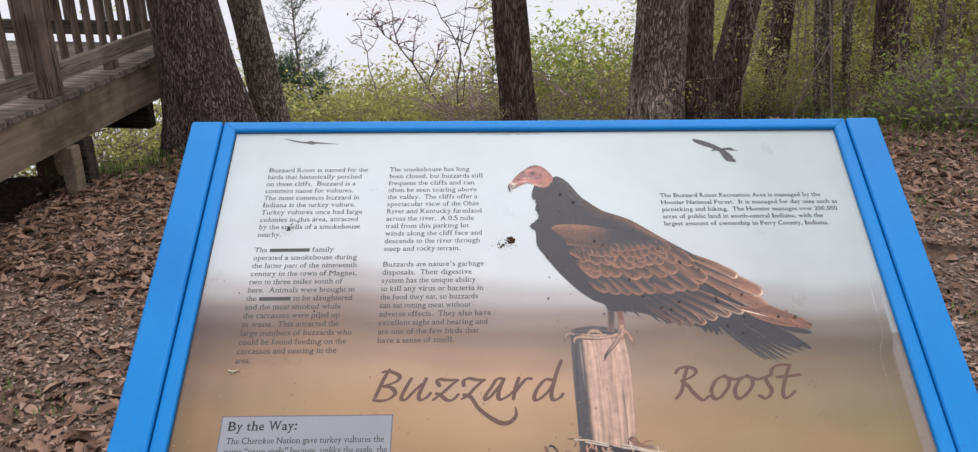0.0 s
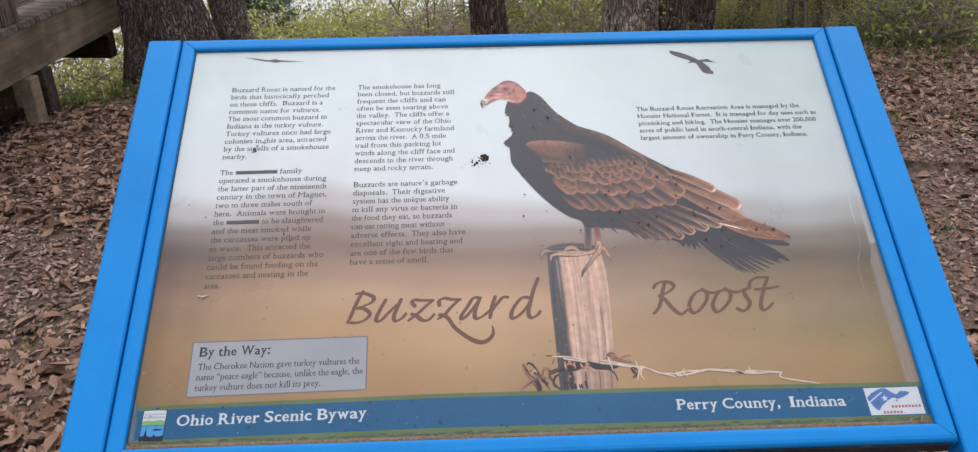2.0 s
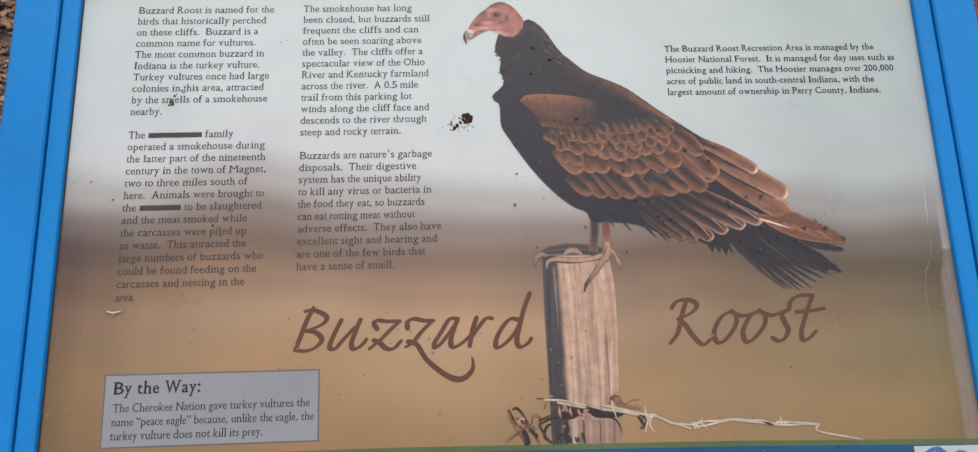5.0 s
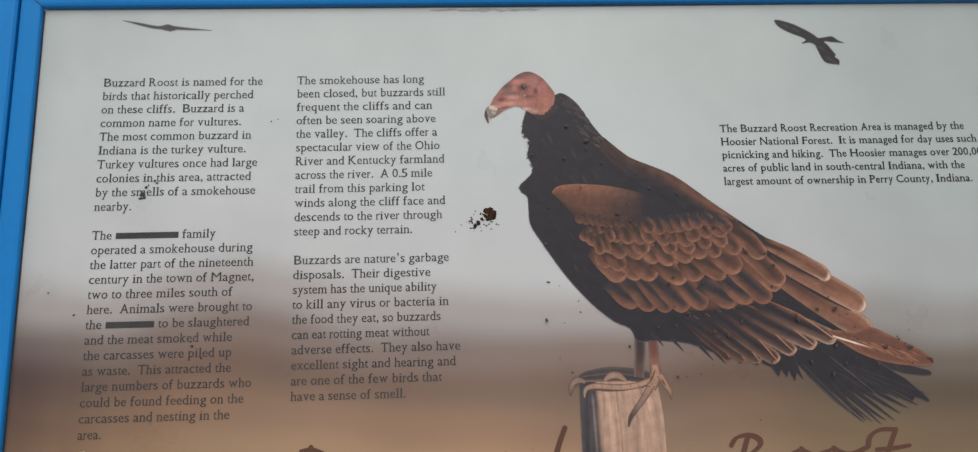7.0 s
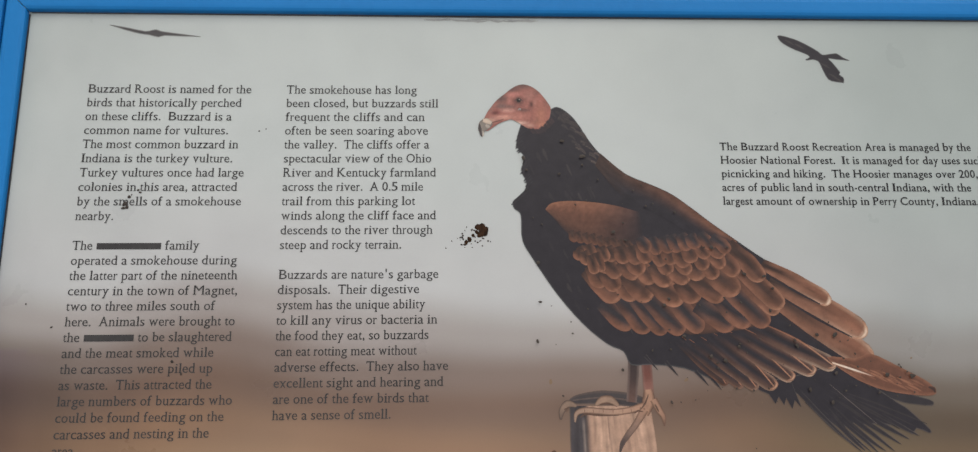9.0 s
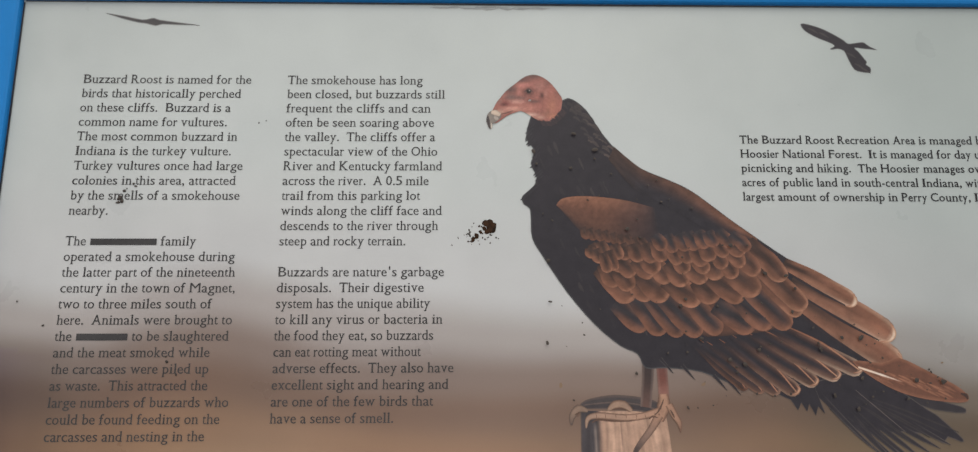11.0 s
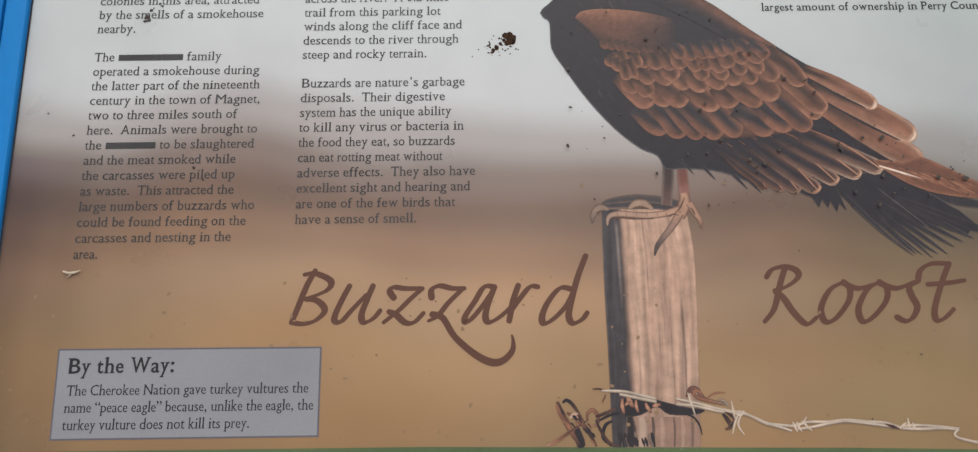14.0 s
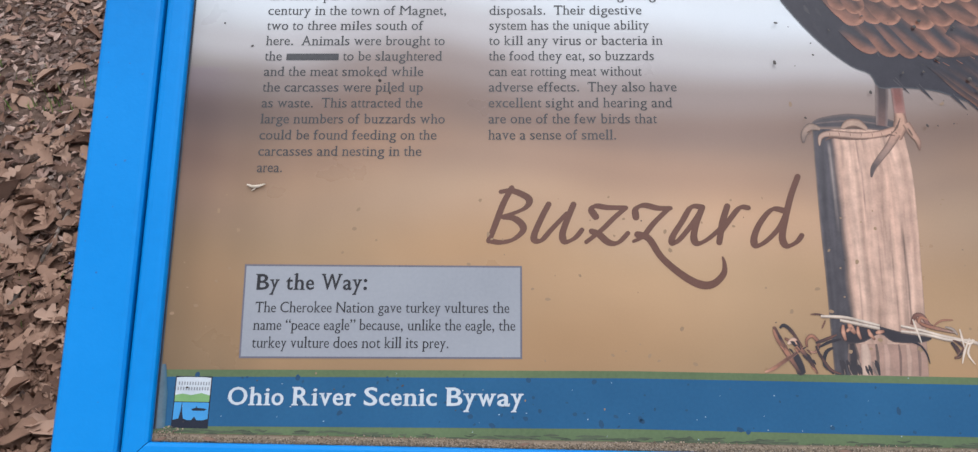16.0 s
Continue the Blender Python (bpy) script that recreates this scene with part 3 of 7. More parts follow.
        lo = 0.05 if c in ",.:'-" else 0.026 if c in "acdegoqsCGOQS0" else 0.013
        hi = 0.06 if c in ",.:'-" else 0.030 if c in "bceopsDOPCS0" else 0.010
        co[:, 0] = w / 2 + co[:, 0] - (x0 + x1) / 2 if c in ",.:'" else lo + (co[:, 0] - x0) * (w - lo - hi) / (x1 - x0)
        self.cut[c] = co, polys, lift
        return self.cut[c]


def lines(name, rows, em, material, face_cut, label="", first=0.0003):
    """Printed lines: each row is the words, the left end, the baseline and the width, in millimetres, and the rise of the line."""
    verts, faces = [], []
    for words, left, base_y, wide, tilt in rows:
        k = wide / sum(face_cut.widths[c] for c in words)
        x = left
        for c in words:
            w = face_cut.widths[c] * k
            n = len(verts)
            if c in "@#":      # a plain bar in place of a name
                verts += [((x + px) / 1000 - HALF, (base_y + tilt * (x + px - left) + py) / 1000, first) for px, py in ((0.4, 0.3), (w - 0.4, 0.3), (w - 0.4, em * 0.5), (0.4, em * 0.5))]
                faces.append([n, n + 1, n + 2, n + 3])
            elif c != " ":
                co, polys, lift = face_cut.letter(c)
                verts += [((x + px * k) / 1000 - HALF, (base_y + tilt * (x + px * k - left) + py * em) / 1000, first + dz) for (px, py), dz in zip(co, lift)]
                faces += [[n + i for i in p] for p in polys]
            x += w
    return part(name, mesh_from(name, verts, faces, [material]), None, face, label)


def rect(x0, y0, x1, y1):
    return mm([(x0, y0), (x1, y0), (x1, y1), (x0, y1)])


TEXT = ink("black_ink", [(0.010, 0.009, 0.011), (0.022, 0.020, 0.023)])
FADED = ink("faded_black_ink", [(0.030, 0.029, 0.031), (0.060, 0.057, 0.058)], scale=35)
TITLE = ink("brown_title_ink", [(0.085, 0.036, 0.024), (0.112, 0.050, 0.033)], scale=25)
WHITE = ink("white_ink", [(0.36, 0.385, 0.41), (0.46, 0.475, 0.49)])
BAND = ink("blue_band_ink", [(0.006, 0.058, 0.135), (0.012, 0.078, 0.168)], scale=14)
OLIVE = ink("green_band_ink", [(0.062, 0.092, 0.040), (0.10, 0.135, 0.060)], scale=14)
BOXFILL = ink("grey_box_ink", [(0.215, 0.218, 0.236), (0.25, 0.252, 0.268)], scale=14)
BOXLINE = ink("dark_box_line", [(0.09, 0.085, 0.11), (0.12, 0.11, 0.13)])

first_column = ("Buzzard Roost is named for the|birds that historically perched|on these cliffs.  Buzzard is a|common name for vultures.|The most common buzzard in|"
                "Indiana is the turkey vulture.|Turkey vultures once had large|colonies in this area, attracted|by the smells of a smokehouse|nearby.||The @ family|operated a smokehouse during|"
                "the latter part of the nineteenth|century in the town of Magnet,|two to three miles south of|here.  Animals were brought to|the # to be slaughtered|and the meat smoked while|"
                "the carcasses were piled up|as waste.  This attracted the|large numbers of buzzards who|could be found feeding on the|carcasses and nesting in the|area.").split("|")
first_wide = [143, 135, 127, 125, 134, 130, 140, 135, 139, 33, 0, 106, 138, 139, 140, 122, 139, 137, 123, 123, 123, 140, 134, 123, 20]
second_column = ("The smokehouse has long|been closed, but buzzards still|frequent the cliffs and can|often be seen soaring above|the valley.  The cliffs offer a|spectacular view of the Ohio|"
                 "River and Kentucky farmland|across the river.  A 0.5 mile|trail from this parking lot|winds along the cliff face and|descends to the river through|steep and rocky terrain.||Buzzards are nature's garbage|"
                 "disposals.  Their digestive|system has the unique ability|to kill any virus or bacteria in|the food they eat, so buzzards|can eat rotting meat without|adverse effects.  They also have|"
                 "excellent sight and hearing and|are one of the few birds that|have a sense of smell.").split("|")
second_wide = [115, 134, 122, 125, 126, 128, 132, 121, 114, 132, 129, 103, 0, 134, 118, 123, 133, 126, 116, 142, 138, 126, 96]
ROMAN, SEMIBOLD, BOLD, NOTE, HEADING = Face(BOOK, 0.006, 0.013), Face(OLD_STYLE, 0.013, 0.010, 0.055, 0.93), Face(BOOK_BOLD, 0.018, 0.014, 0.06), Face(OLD_STYLE, 0.003, 0.012, 0.055, 0.93), Face(OLD_STYLE, 0.019, 0.015, 0.06, 0.93)
lines("text_block", [(w, 59.6 + 0.21 * i, -77.0 - 12.83 * i, wide - 0.4, 0.002 + 0.0003 * i) for i, (w, wide) in enumerate(zip(first_column, first_wide)) if w], 11.4, FADED, ROMAN)
lines("text_block", [(w, 232.7 + 0.14 * i, -76.7 - 12.77 * i, wide - 0.3, 0.004 + 0.0003 * i) for i, (w, wide) in enumerate(zip(second_column, second_wide)) if w], 11.4, FADED, ROMAN)
forest = ("The Buzzard Roost Recreation Area is managed by the", "Hoosier National Forest.  It is managed for day uses such as", "picnicking and hiking.  The Hoosier manages over 200,000",
          "acres of public land in south-central Indiana, with the", "largest amount of ownership in Perry County, Indiana.")
lines("text_block", [(w, 613.2 - 0.12 * i, -127.3 - 12.42 * i, wide, 0.002) for i, (w, wide) in enumerate(zip(forest, (224, 244.5, 242, 219.5, 225)))], 10.6, TEXT, SEMIBOLD)
# the grey box
note = picture("note_box", [BOXLINE, BOXFILL], "pale grey printed box with a dark rule")
note.shape(mm([(62.4, -454.6), (262, -453.2), (262.8, -519.4), (64, -522)]), 0)
note.shape(mm([(63.7, -455.9), (260.7, -454.5), (261.5, -518.1), (65.2, -520.7)]), 1, 0.00003)
note.build(face)
lines("text_block", [("By the Way:", 71, -473, 81.5, 0.014)], 16.8, TEXT, HEADING)
lines("text_block", [("The Cherokee Nation gave turkey vultures the", 72.5, -489.4, 181.2, 0.012), ("name \u201cpeace eagle\u201d because, unlike the eagle, the", 72.0, -501.9, 186, 0.012), ("turkey vulture does not kill its prey.", 72.2, -514.5, 139.5, 0.013)], 11.6, TEXT, NOTE)
# the band along the foot
band = picture("foot_band", [OLIVE, BAND], "blue printed band edged with green")
band.shape(mm([(-8, -531), (100, -529.4), (340, -526.4), (650, -527), (893, -530), (893, -574), (-8, -574)]), 0)
band.shape(mm([(-8, -536), (100, -534.4), (340, -531.4), (650, -532), (893, -535), (893, -568.5), (650, -567), (340, -565.5), (-8, -569.5)]), 1, 0.00003)
band.build(face)
lines("text_block", [("Ohio River Scenic Byway", 58.3, -554.1, 206, 0.0136)], 17.5, WHITE, BOLD, "white serif lettering")
lines("text_block", [("Perry County,  Indiana", 603.5, -553.3, 188, -0.008)], 17.0, WHITE, BOLD, "white serif lettering")

# emblems on the band, as plain shapes
EMB_G, EMB_B, EMB_D = ink("emblem_green", [(0.13, 0.25, 0.09), (0.17, 0.29, 0.11)]), ink("emblem_blue", [(0.04, 0.20, 0.42), (0.05, 0.23, 0.46)]), ink("emblem_dark", [(0.004, 0.006, 0.014), (0.008, 0.010, 0.022)])
emb = picture("river_emblem", [EMB_D, WHITE, EMB_G, EMB_B, ink("grey_ink", [(0.16, 0.16, 0.17), (0.22, 0.22, 0.23)])], "small white, green and blue scenic emblem", 0.0002)
emb.shape(rect(21, -535, 46.8, -570.5), 0)
emb.shape(mm([(21.7, -536), (27, -535.6), (41, -535.6), (46, -536), (46, -548), (40, -546.5), (33, -548), (27, -547), (21.7, -548)]), 1, 0.00003)
emb.shape(mm([(21.7, -548), (27, -547), (33, -548), (40, -546.5), (46, -548), (46, -552.5), (21.7, -552.5)]), 2)
emb.shape(rect(21.7, -553, 46, -565), 3)
emb.shape(mm([(25.6, -564), (26.6, -559), (27.2, -551.5), (27.8, -559), (28.8, -564), (34, -566), (36.5, -562.5), (39, -566), (46, -564), (46, -569.5), (21.7, -569.5), (21.7, -565)]), 0)
emb.shape(mm([(34, -557.5), (37, -556.6), (37.4, -555), (38, -556.6), (43, -557), (45, -557.6), (43, -558.6), (35, -558.6)]), 0)
for row_y, start, end in ((-540.0, 23.5, 45), (-543.6, 23, 45.3)):
    x = start
    while x < end:
        emb.shape(rect(x, row_y + 1.2, x + 0.9, row_y - 1.1), 4)
        x += 1.9
emb.build(face)
FLAG, RUST = ink("flag_blue", [(0.045, 0.10, 0.26), (0.06, 0.13, 0.31)]), ink("rust_ink", [(0.25, 0.07, 0.07), (0.3, 0.1, 0.1)])
flag = picture("byway_emblem", [WHITE, FLAG, RUST], "white emblem with a blue flag and star", 0.0002)
flag.shape(mm([(815, -535.5), (876, -535.5), (876, -567), (816, -567)]), 0)
flag.shape(spline(mm([(816.5, -547), (824, -541), (832, -537), (839, -536.3), (844, -540), (850, -543.5), (856, -540), (865, -541.8), (860, -545.5), (851, -549), (845, -547.5), (837, -552), (830, -557), (825.5, -562), (820, -555)]), 3, True), 1, 0.00003)
flag.shape([Vector((836 / 1000 - HALF + (0.0042 if k % 2 == 0 else 0.0017) * math.sin(k * math.pi / 5), -0.548 + (0.0042 if k % 2 == 0 else 0.0017) * math.cos(k * math.pi / 5))) for k in range(10)], 0)
flag.stroke(mm([(818, -552), (828, -545), (834, -541)]), [0.0006], 0)
for start, count, y in ((841, 9, -557.8), (830, 6, -564.2)):
    for k in range(count):
        flag.shape(rect(start + k * 3.7, y + 1.5, start + k * 3.7 + 2.5, y - 1.4), 2)
flag.build(face)

# hand-lettered title
title = picture("title_word", [TITLE], "brown brush-lettered word")
PEN, NIB = (radians(25), 0.52), 0.0026


def letter(*strokes):
    for s in strokes:
        title.stroke(mm(s), [NIB, NIB * 1.05, NIB * 0.92], 0, 5, 0.000006, pen=PEN)


# B u z z a r d
letter([(254, -395), (248, -407), (242, -424), (238, -435)], [(246, -398), (254, -397), (264, -401), (267, -405), (264, -410), (256, -414), (247, -417)], [(248, -417), (256, -418), (262, -423), (262, -428), (255, -434), (246, -436), (239, -435)])
letter([(281, -407), (276, -417), (271, -429), (271, -434), (276, -434), (283, -426), (294, -414)], [(299, -407), (295, -417), (291, -429), (293, -435), (300, -432), (305, -426)])
letter([(315, -416), (312, -411), (315, -408), (324, -409), (336, -409)], [(337, -409), (329, -416), (319, -426), (308, -435)], [(312, -427), (317, -429), (324, -435), (331, -435), (338, -428)])
letter([(344, -416), (344, -410), (350, -407), (360, -409), (369, -409)], [(368, -409), (357, -420), (349, -430), (342, -434)])
title.stroke(mm([(345, -429), (353, -432), (362, -446), (377, -459), (389, -465), (398, -464), (405, -457), (406, -450), (405, -445)]), [0.0026, 0.0024, 0.0030, 0.0022, 0.0008], 0, 6)
letter([(392, -408), (384, -408), (377, -419), (370, -430), (370, -435), (375, -432), (384, -421), (392, -409)], [(392, -408), (387, -421), (385, -431), (388, -435), (396, -431), (405, -423)])
letter([(410, -407), (406, -419), (403, -434)], [(404, -427), (412, -416), (419, -408), (425, -408)])
letter([(451, -410), (442, -409), (433, -419), (428, -430), (429, -436), (436, -433), (446, -423), (452, -412)], [(462, -384), (456, -399), (451, -416), (448, -430), (451, -436), (458, -433), (462, -428)])
title.build(face)
title = picture("title_word", [TITLE], "brown brush-lettered word")
# R o o s t
letter([(614, -393), (609, -406), (603, -425), (595, -435)], [(599, -401), (604, -395), (614, -393), (622, -396), (623, -401), (616, -407), (605, -412)], [(605, -412), (611, -418), (617, -428), (626, -437), (634, -432)])
letter([(657, -405), (646, -411), (638, -425), (640, -435), (648, -433), (659, -420), (661, -410), (657, -405)], [(657, -406), (667, -410), (679, -407)])
letter([(684, -405), (674, -411), (666, -425), (668, -435), (676, -432), (687, -420), (689, -410), (684, -405)], [(684, -406), (696, -410), (710, -405)])
letter([(713, -405), (706, -409), (707, -416), (710, -424), (706, -432), (700, -435), (694, -432)])
letter([(738, -391), (731, -405), (723, -425), (723, -434), (729, -433), (737, -426)], [(713, -404), (716, -396), (725, -391), (738, -391)], [(720, -407), (735, -406), (748, -404)])
title.build(face)

# ---- the printed picture: a large dark bird shape on a fence post ----
def picture_ink(name, grain, scale, rough):
    """Many-coloured print: the ink laid down in the mesh, with a fine grain, under a thin glossy film."""
    m = mat(name, grain, rough=rough, scale=scale, detail=8, fine=0.3, fine_scale=650, spec=0.29, rough_var=0.08, bump=0.00004, bump_scale=240)
    n, l = m.node_tree.nodes, m.node_tree.links
    at = n.new("ShaderNodeAttribute")
    at.attribute_name = "ink"
    mul = n.new("ShaderNodeMixRGB")
    mul.blend_type, mul.inputs[0].default_value = "MULTIPLY", 1.0
    l.new(at.outputs["Color"], mul.inputs[1]), l.new(n["Color Ramp"].outputs[0], mul.inputs[2])
    l.new(mul.outputs[0], n["Principled BSDF"].inputs["Base Color"])
    return m


PICTURE = picture_ink("picture_ink", [(0.78, 0.79, 0.80), (1.0, 0.99, 0.98), (1.2, 1.18, 1.16)], 110, 0.34)
PHOTO = picture_ink("photograph_ink", [(0.955, 0.955, 0.96), (1.0, 1.0, 1.0), (1.035, 1.035, 1.03)], 14, 0.30)


def blend(a, b, t):
    return tuple(x + (y - x) * t for x, y in zip(a, b))


class Painting:
    """A flat printed picture of plain shapes and strokes whose ink runs softly from the middle to the edge."""

    def __init__(self, name, label, first=0.00015, step=0.000001):
        self.name, self.label, self.level, self.step = name, label, first, step
        self.verts, self.inks, self.faces = [], [], []

    def point(self, p, c):
        self.verts.append((p.x, p.y, self.level))
        self.inks.append((*c, 1.0))
        return len(self.verts) - 1

    def shape(self, pts, ink_in, ink_edge=None, soft=0.0012):
        """A filled outline; its rim runs to ink_edge over the width soft."""
        self.level += self.step
        area = sum(pts[i].x * pts[(i + 1) % len(pts)].y - pts[(i + 1) % len(pts)].x * pts[i].y for i in range(len(pts)))
        pts = pts if area > 0 else pts[::-1]
        n = len(pts)
        inner = []
        for i in range(n):
            d = pts[(i + 1) % n] - pts[i - 1]
            d = d.normalized() if d.length > 1e-9 else Vector((1, 0))
            inner.append(pts[i] + Vector((-d.y, d.x)) * soft)
        if ink_edge is not None:
            o = [self.point(p, ink_edge) for p in pts]
            q = [self.point(p, ink_in) for p in inner]
            for i in range(n):
                self.faces.append((o[i], o[(i + 1) % n], q[(i + 1) % n], q[i]))
            self.level += self.step
        bm = bmesh.new()
        vs = [bm.verts.new((p.x, p.y, 0)) for p in (inner if ink_edge is not None else pts)]
        es = [bm.edges.new((vs[i], vs[(i + 1) % n])) for i in range(n)]
        bmesh.ops.triangle_fill(bm, edges=es, use_beauty=True, normal=(0, 0, 1))
        bm.verts.index_update()
        base = len(self.verts)
        for v in bm.verts:
            self.point(v.co, ink_in)
        for f in bm.faces:
            self.faces.append([base + v.index for v in (f.verts if f.normal.z > 0 else f.verts[::-1])])
        bm.free()

    def stroke(self, pts, widths, inks, edges=None, steps=4, core=0.45):
        """A brush stroke: half widths and inks run along it, and inks run to the edges' inks across it."""
        self.level += self.step
        line = spline(pts, steps)
        n = len(line)
        edges = edges or inks

        def along(vals, f):
            f *= len(vals) - 1
            k = min(int(f), len(vals) - 2) if len(vals) > 1 else 0
            a, b = vals[k], vals[min(k + 1, len(vals) - 1)]
            return blend(a, b, f - k) if isinstance(a, tuple) else a + (b - a) * (f - k)
        rows = []
        for i, p in enumerate(line):
            f = i / max(1, n - 1)
            d = line[min(i + 1, n - 1)] - line[max(i - 1, 0)]
            d = d.normalized() if d.length > 1e-9 else Vector((1, 0))
            side, w = Vector((-d.y, d.x)), along(widths, f)
            c, e = along(inks, f), along(edges, f)
            rows.append([self.point(p + side * w * s, k) for s, k in ((-1, e), (-core, c), (core, c), (1, e))])
        for a, b in zip(rows, rows[1:]):
            for k in range(3):
                self.faces.append((a[k], a[k + 1], b[k + 1], b[k]))

    def patch(self, top, bottom, tone, n=40, m=10):
        """A soft area between two smooth lines; tone(u, v) gives its ink along and across."""
        self.level += self.step
        a, b = spline(top, 12), spline(bottom, 12)
        rows = []
        for i in range(n):
            u = i / (n - 1)
            p, q = (e[min(int(u * (len(e) - 1)), len(e) - 2)].lerp(e[min(int(u * (len(e) - 1)), len(e) - 2) + 1], u * (len(e) - 1) - min(int(u * (len(e) - 1)), len(e) - 2)) for e in (a, b))
            rows.append([self.point(p + (q - p) * (j / (m - 1)), tone(u, j / (m - 1))) for j in range(m)])
        for r, t in zip(rows, rows[1:]):
            for k in range(m - 1):
                self.faces.append((r[k + 1], t[k + 1], t[k], r[k]) if a[-1].x > a[0].x else (r[k], t[k], t[k + 1], r[k + 1]))

    def feather(self, base, tip, wide, dark, warm, rim, bow=0.0, gloom=0.8, rim_at=0.76, fade=1.7, band=0.50):
        """One printed feather: a dark root that runs out to warm vanes with a paler rounded tip."""
        self.level += self.step
        d = tip - base
        ln = d.length
        d = d / ln
        side = Vector((-d.y, d.x))
        seed = base.x * 977 + base.y * 613
        n, cross = 13, (-1.0, -0.86, -0.6, -0.25, 0.0, 0.25, 0.6, 0.86, 1.0)
        rows = []
        for i in range(n):
            f = 1 - (1 - i / (n - 1)) ** 1.6
            cap = max(0.0, (f * ln - (ln - wide * 1.1)) / (wide * 1.1))
            w = wide * (0.70 + 0.30 * min(1, f * 2.0)) * math.sqrt(max(0.0, 1 - cap * cap)) + 0.00004
            row = []
            for s in cross:
                p = base + d * ln * f + side * (s * w + bow * math.sin(f * math.pi) + wide * 0.12 * noise.noise((seed, f * 3, 1)))
                e = max(abs(s) * (0.92 if cap == 0 else 1.0), cap)
                core = math.exp(-((s - 0.12) * 1.9) ** 2) * max(0.0, 1 - f) ** gloom
                c = blend(warm, dark, min(1, core * 1.5))
                lit = max(0.0, 1 - abs(e - rim_at) / band) * 0.85 * f ** 3.2 + 0.16 * max(0.0, -s) * f
                c = blend(c, rim, min(1, lit))
                if e > 0.93:
                    c = blend(c, dark, 0.18 if s < 0 else 0.38)
                c = blend(c, dark, max(0.0, 1.0 - f * fade))
                k = 1 + 0.42 * noise.noise((seed, s * 2.2, f * 3.0)) + 0.20 * noise.noise((seed, s * 13 + f * 7, 3))
                row.append(self.point(p, tuple(v * k for v in c)))
            rows.append(row)
        for a, b in zip(rows, rows[1:]):
            for k in range(len(cross) - 1):
                self.faces.append((a[k], a[k + 1], b[k + 1], b[k]))

    def pool(self, outline, centre, tone, rings=9, rim=None, soft=0.12):
        """A filled outline whose ink is given point by point by tone; the outermost ring runs into the rim's ink."""
        self.level += self.step
        made = []
        for r in range(rings):
            f = 1 - soft * r if r < 2 else (1 - soft) * (1 - (r - 1) / (rings - 1))
            row = []
            for p in outline:
                q = centre + (p - centre) * max(f, 0.02)
                c = tone(q.x * 1000 + HALF * 1000, q.y * 1000)
                row.append(self.point(q, blend(c, rim, 0.5) if rim and r == 0 else c))
            made.append(row)
        area = sum(outline[i - 1].x * outline[i].y - outline[i].x * outline[i - 1].y for i in range(len(outline)))
        for a, b in zip(made, made[1:]):
            for i in range(len(outline)):
                quad = (a[i - 1], a[i], b[i], b[i - 1])
                self.faces.append(quad if area > 0 else quad[::-1])

    def build(self, parent, material=None):
        me = mesh_from(self.name, self.verts, self.faces, [material or PICTURE])
        ink_layer = me.color_attributes.new("ink", "FLOAT_COLOR", "POINT")
        ink_layer.data.foreach_set("color", np.array(self.inks, dtype=np.float32).ravel())
        return part(self.name, me, None, parent, self.label)


rng = random.Random(4)
SKY_INK, HAZE_INK, MEADOW_INK = (0.54, 0.57, 0.56), (0.26, 0.215, 0.19), (0.30, 0.195, 0.115)
BLACK, SOOT, DUSK = (0.023, 0.020, 0.0265), (0.030, 0.026, 0.031), (0.044, 0.037, 0.040)
UMBER, RUSSET, TAN, PALE, CREAM = (0.048, 0.028, 0.024), (0.150, 0.064, 0.042), (0.285, 0.128, 0.080), (0.44, 0.248, 0.163), (0.64, 0.49, 0.38)

# the blurred photograph behind the print: pale sky, a soft dark band of far trees and a dry meadow
def profile(stops, x):
    for (a, p), (b, q) in zip(stops, stops[1:]):
        if x <= b:
            t = smooth(a, b, x)
            return blend(p, q, t) if isinstance(p, tuple) else p + (q - p) * t
    return stops[-1][1]


DOWN = [(0.0, (0.205, 0.122, 0.057)), (0.12, (0.272, 0.164, 0.082)), (0.22, (0.302, 0.186, 0.099)), (0.30, (0.312, 0.197, 0.120)), (0.36, (0.240, 0.149, 0.099)), (0.42, (0.166, 0.108, 0.083)),
        (0.465, (0.208, 0.158, 0.138)), (0.52, (0.355, 0.325, 0.315)), (0.59, (0.490, 0.497, 0.505)), (0.78, (0.490, 0.523, 0.522)), (1.0, (0.462, 0.497, 0.492))]
ACROSS_SKY = [(0, 0.88), (60, 0.95), (230, 1.0), (470, 1.0), (600, 0.91), (740, 0.79), (885, 0.74)]
ACROSS_MEADOW = [(0, 0.42), (30, 0.50), (80, 0.66), (140, 0.86), (210, 1.0), (300, 1.12), (400, 1.20), (480, 1.12), (570, 0.86), (660, 0.76), (780, 0.70), (885, 0.55)]
ACROSS_FOOT = [(0, 0.48), (30, 0.58), (80, 0.76), (140, 0.92), (250, 1.0), (480, 1.05), (600, 0.98), (780, 0.88), (885, 0.62)]
EDGE_LINE = [(880, -96), (877, -144), (870, -200), (868, -237), (865, -290), (862, -347), (851, -381), (850, -445), (848, -526), (850, -580)]


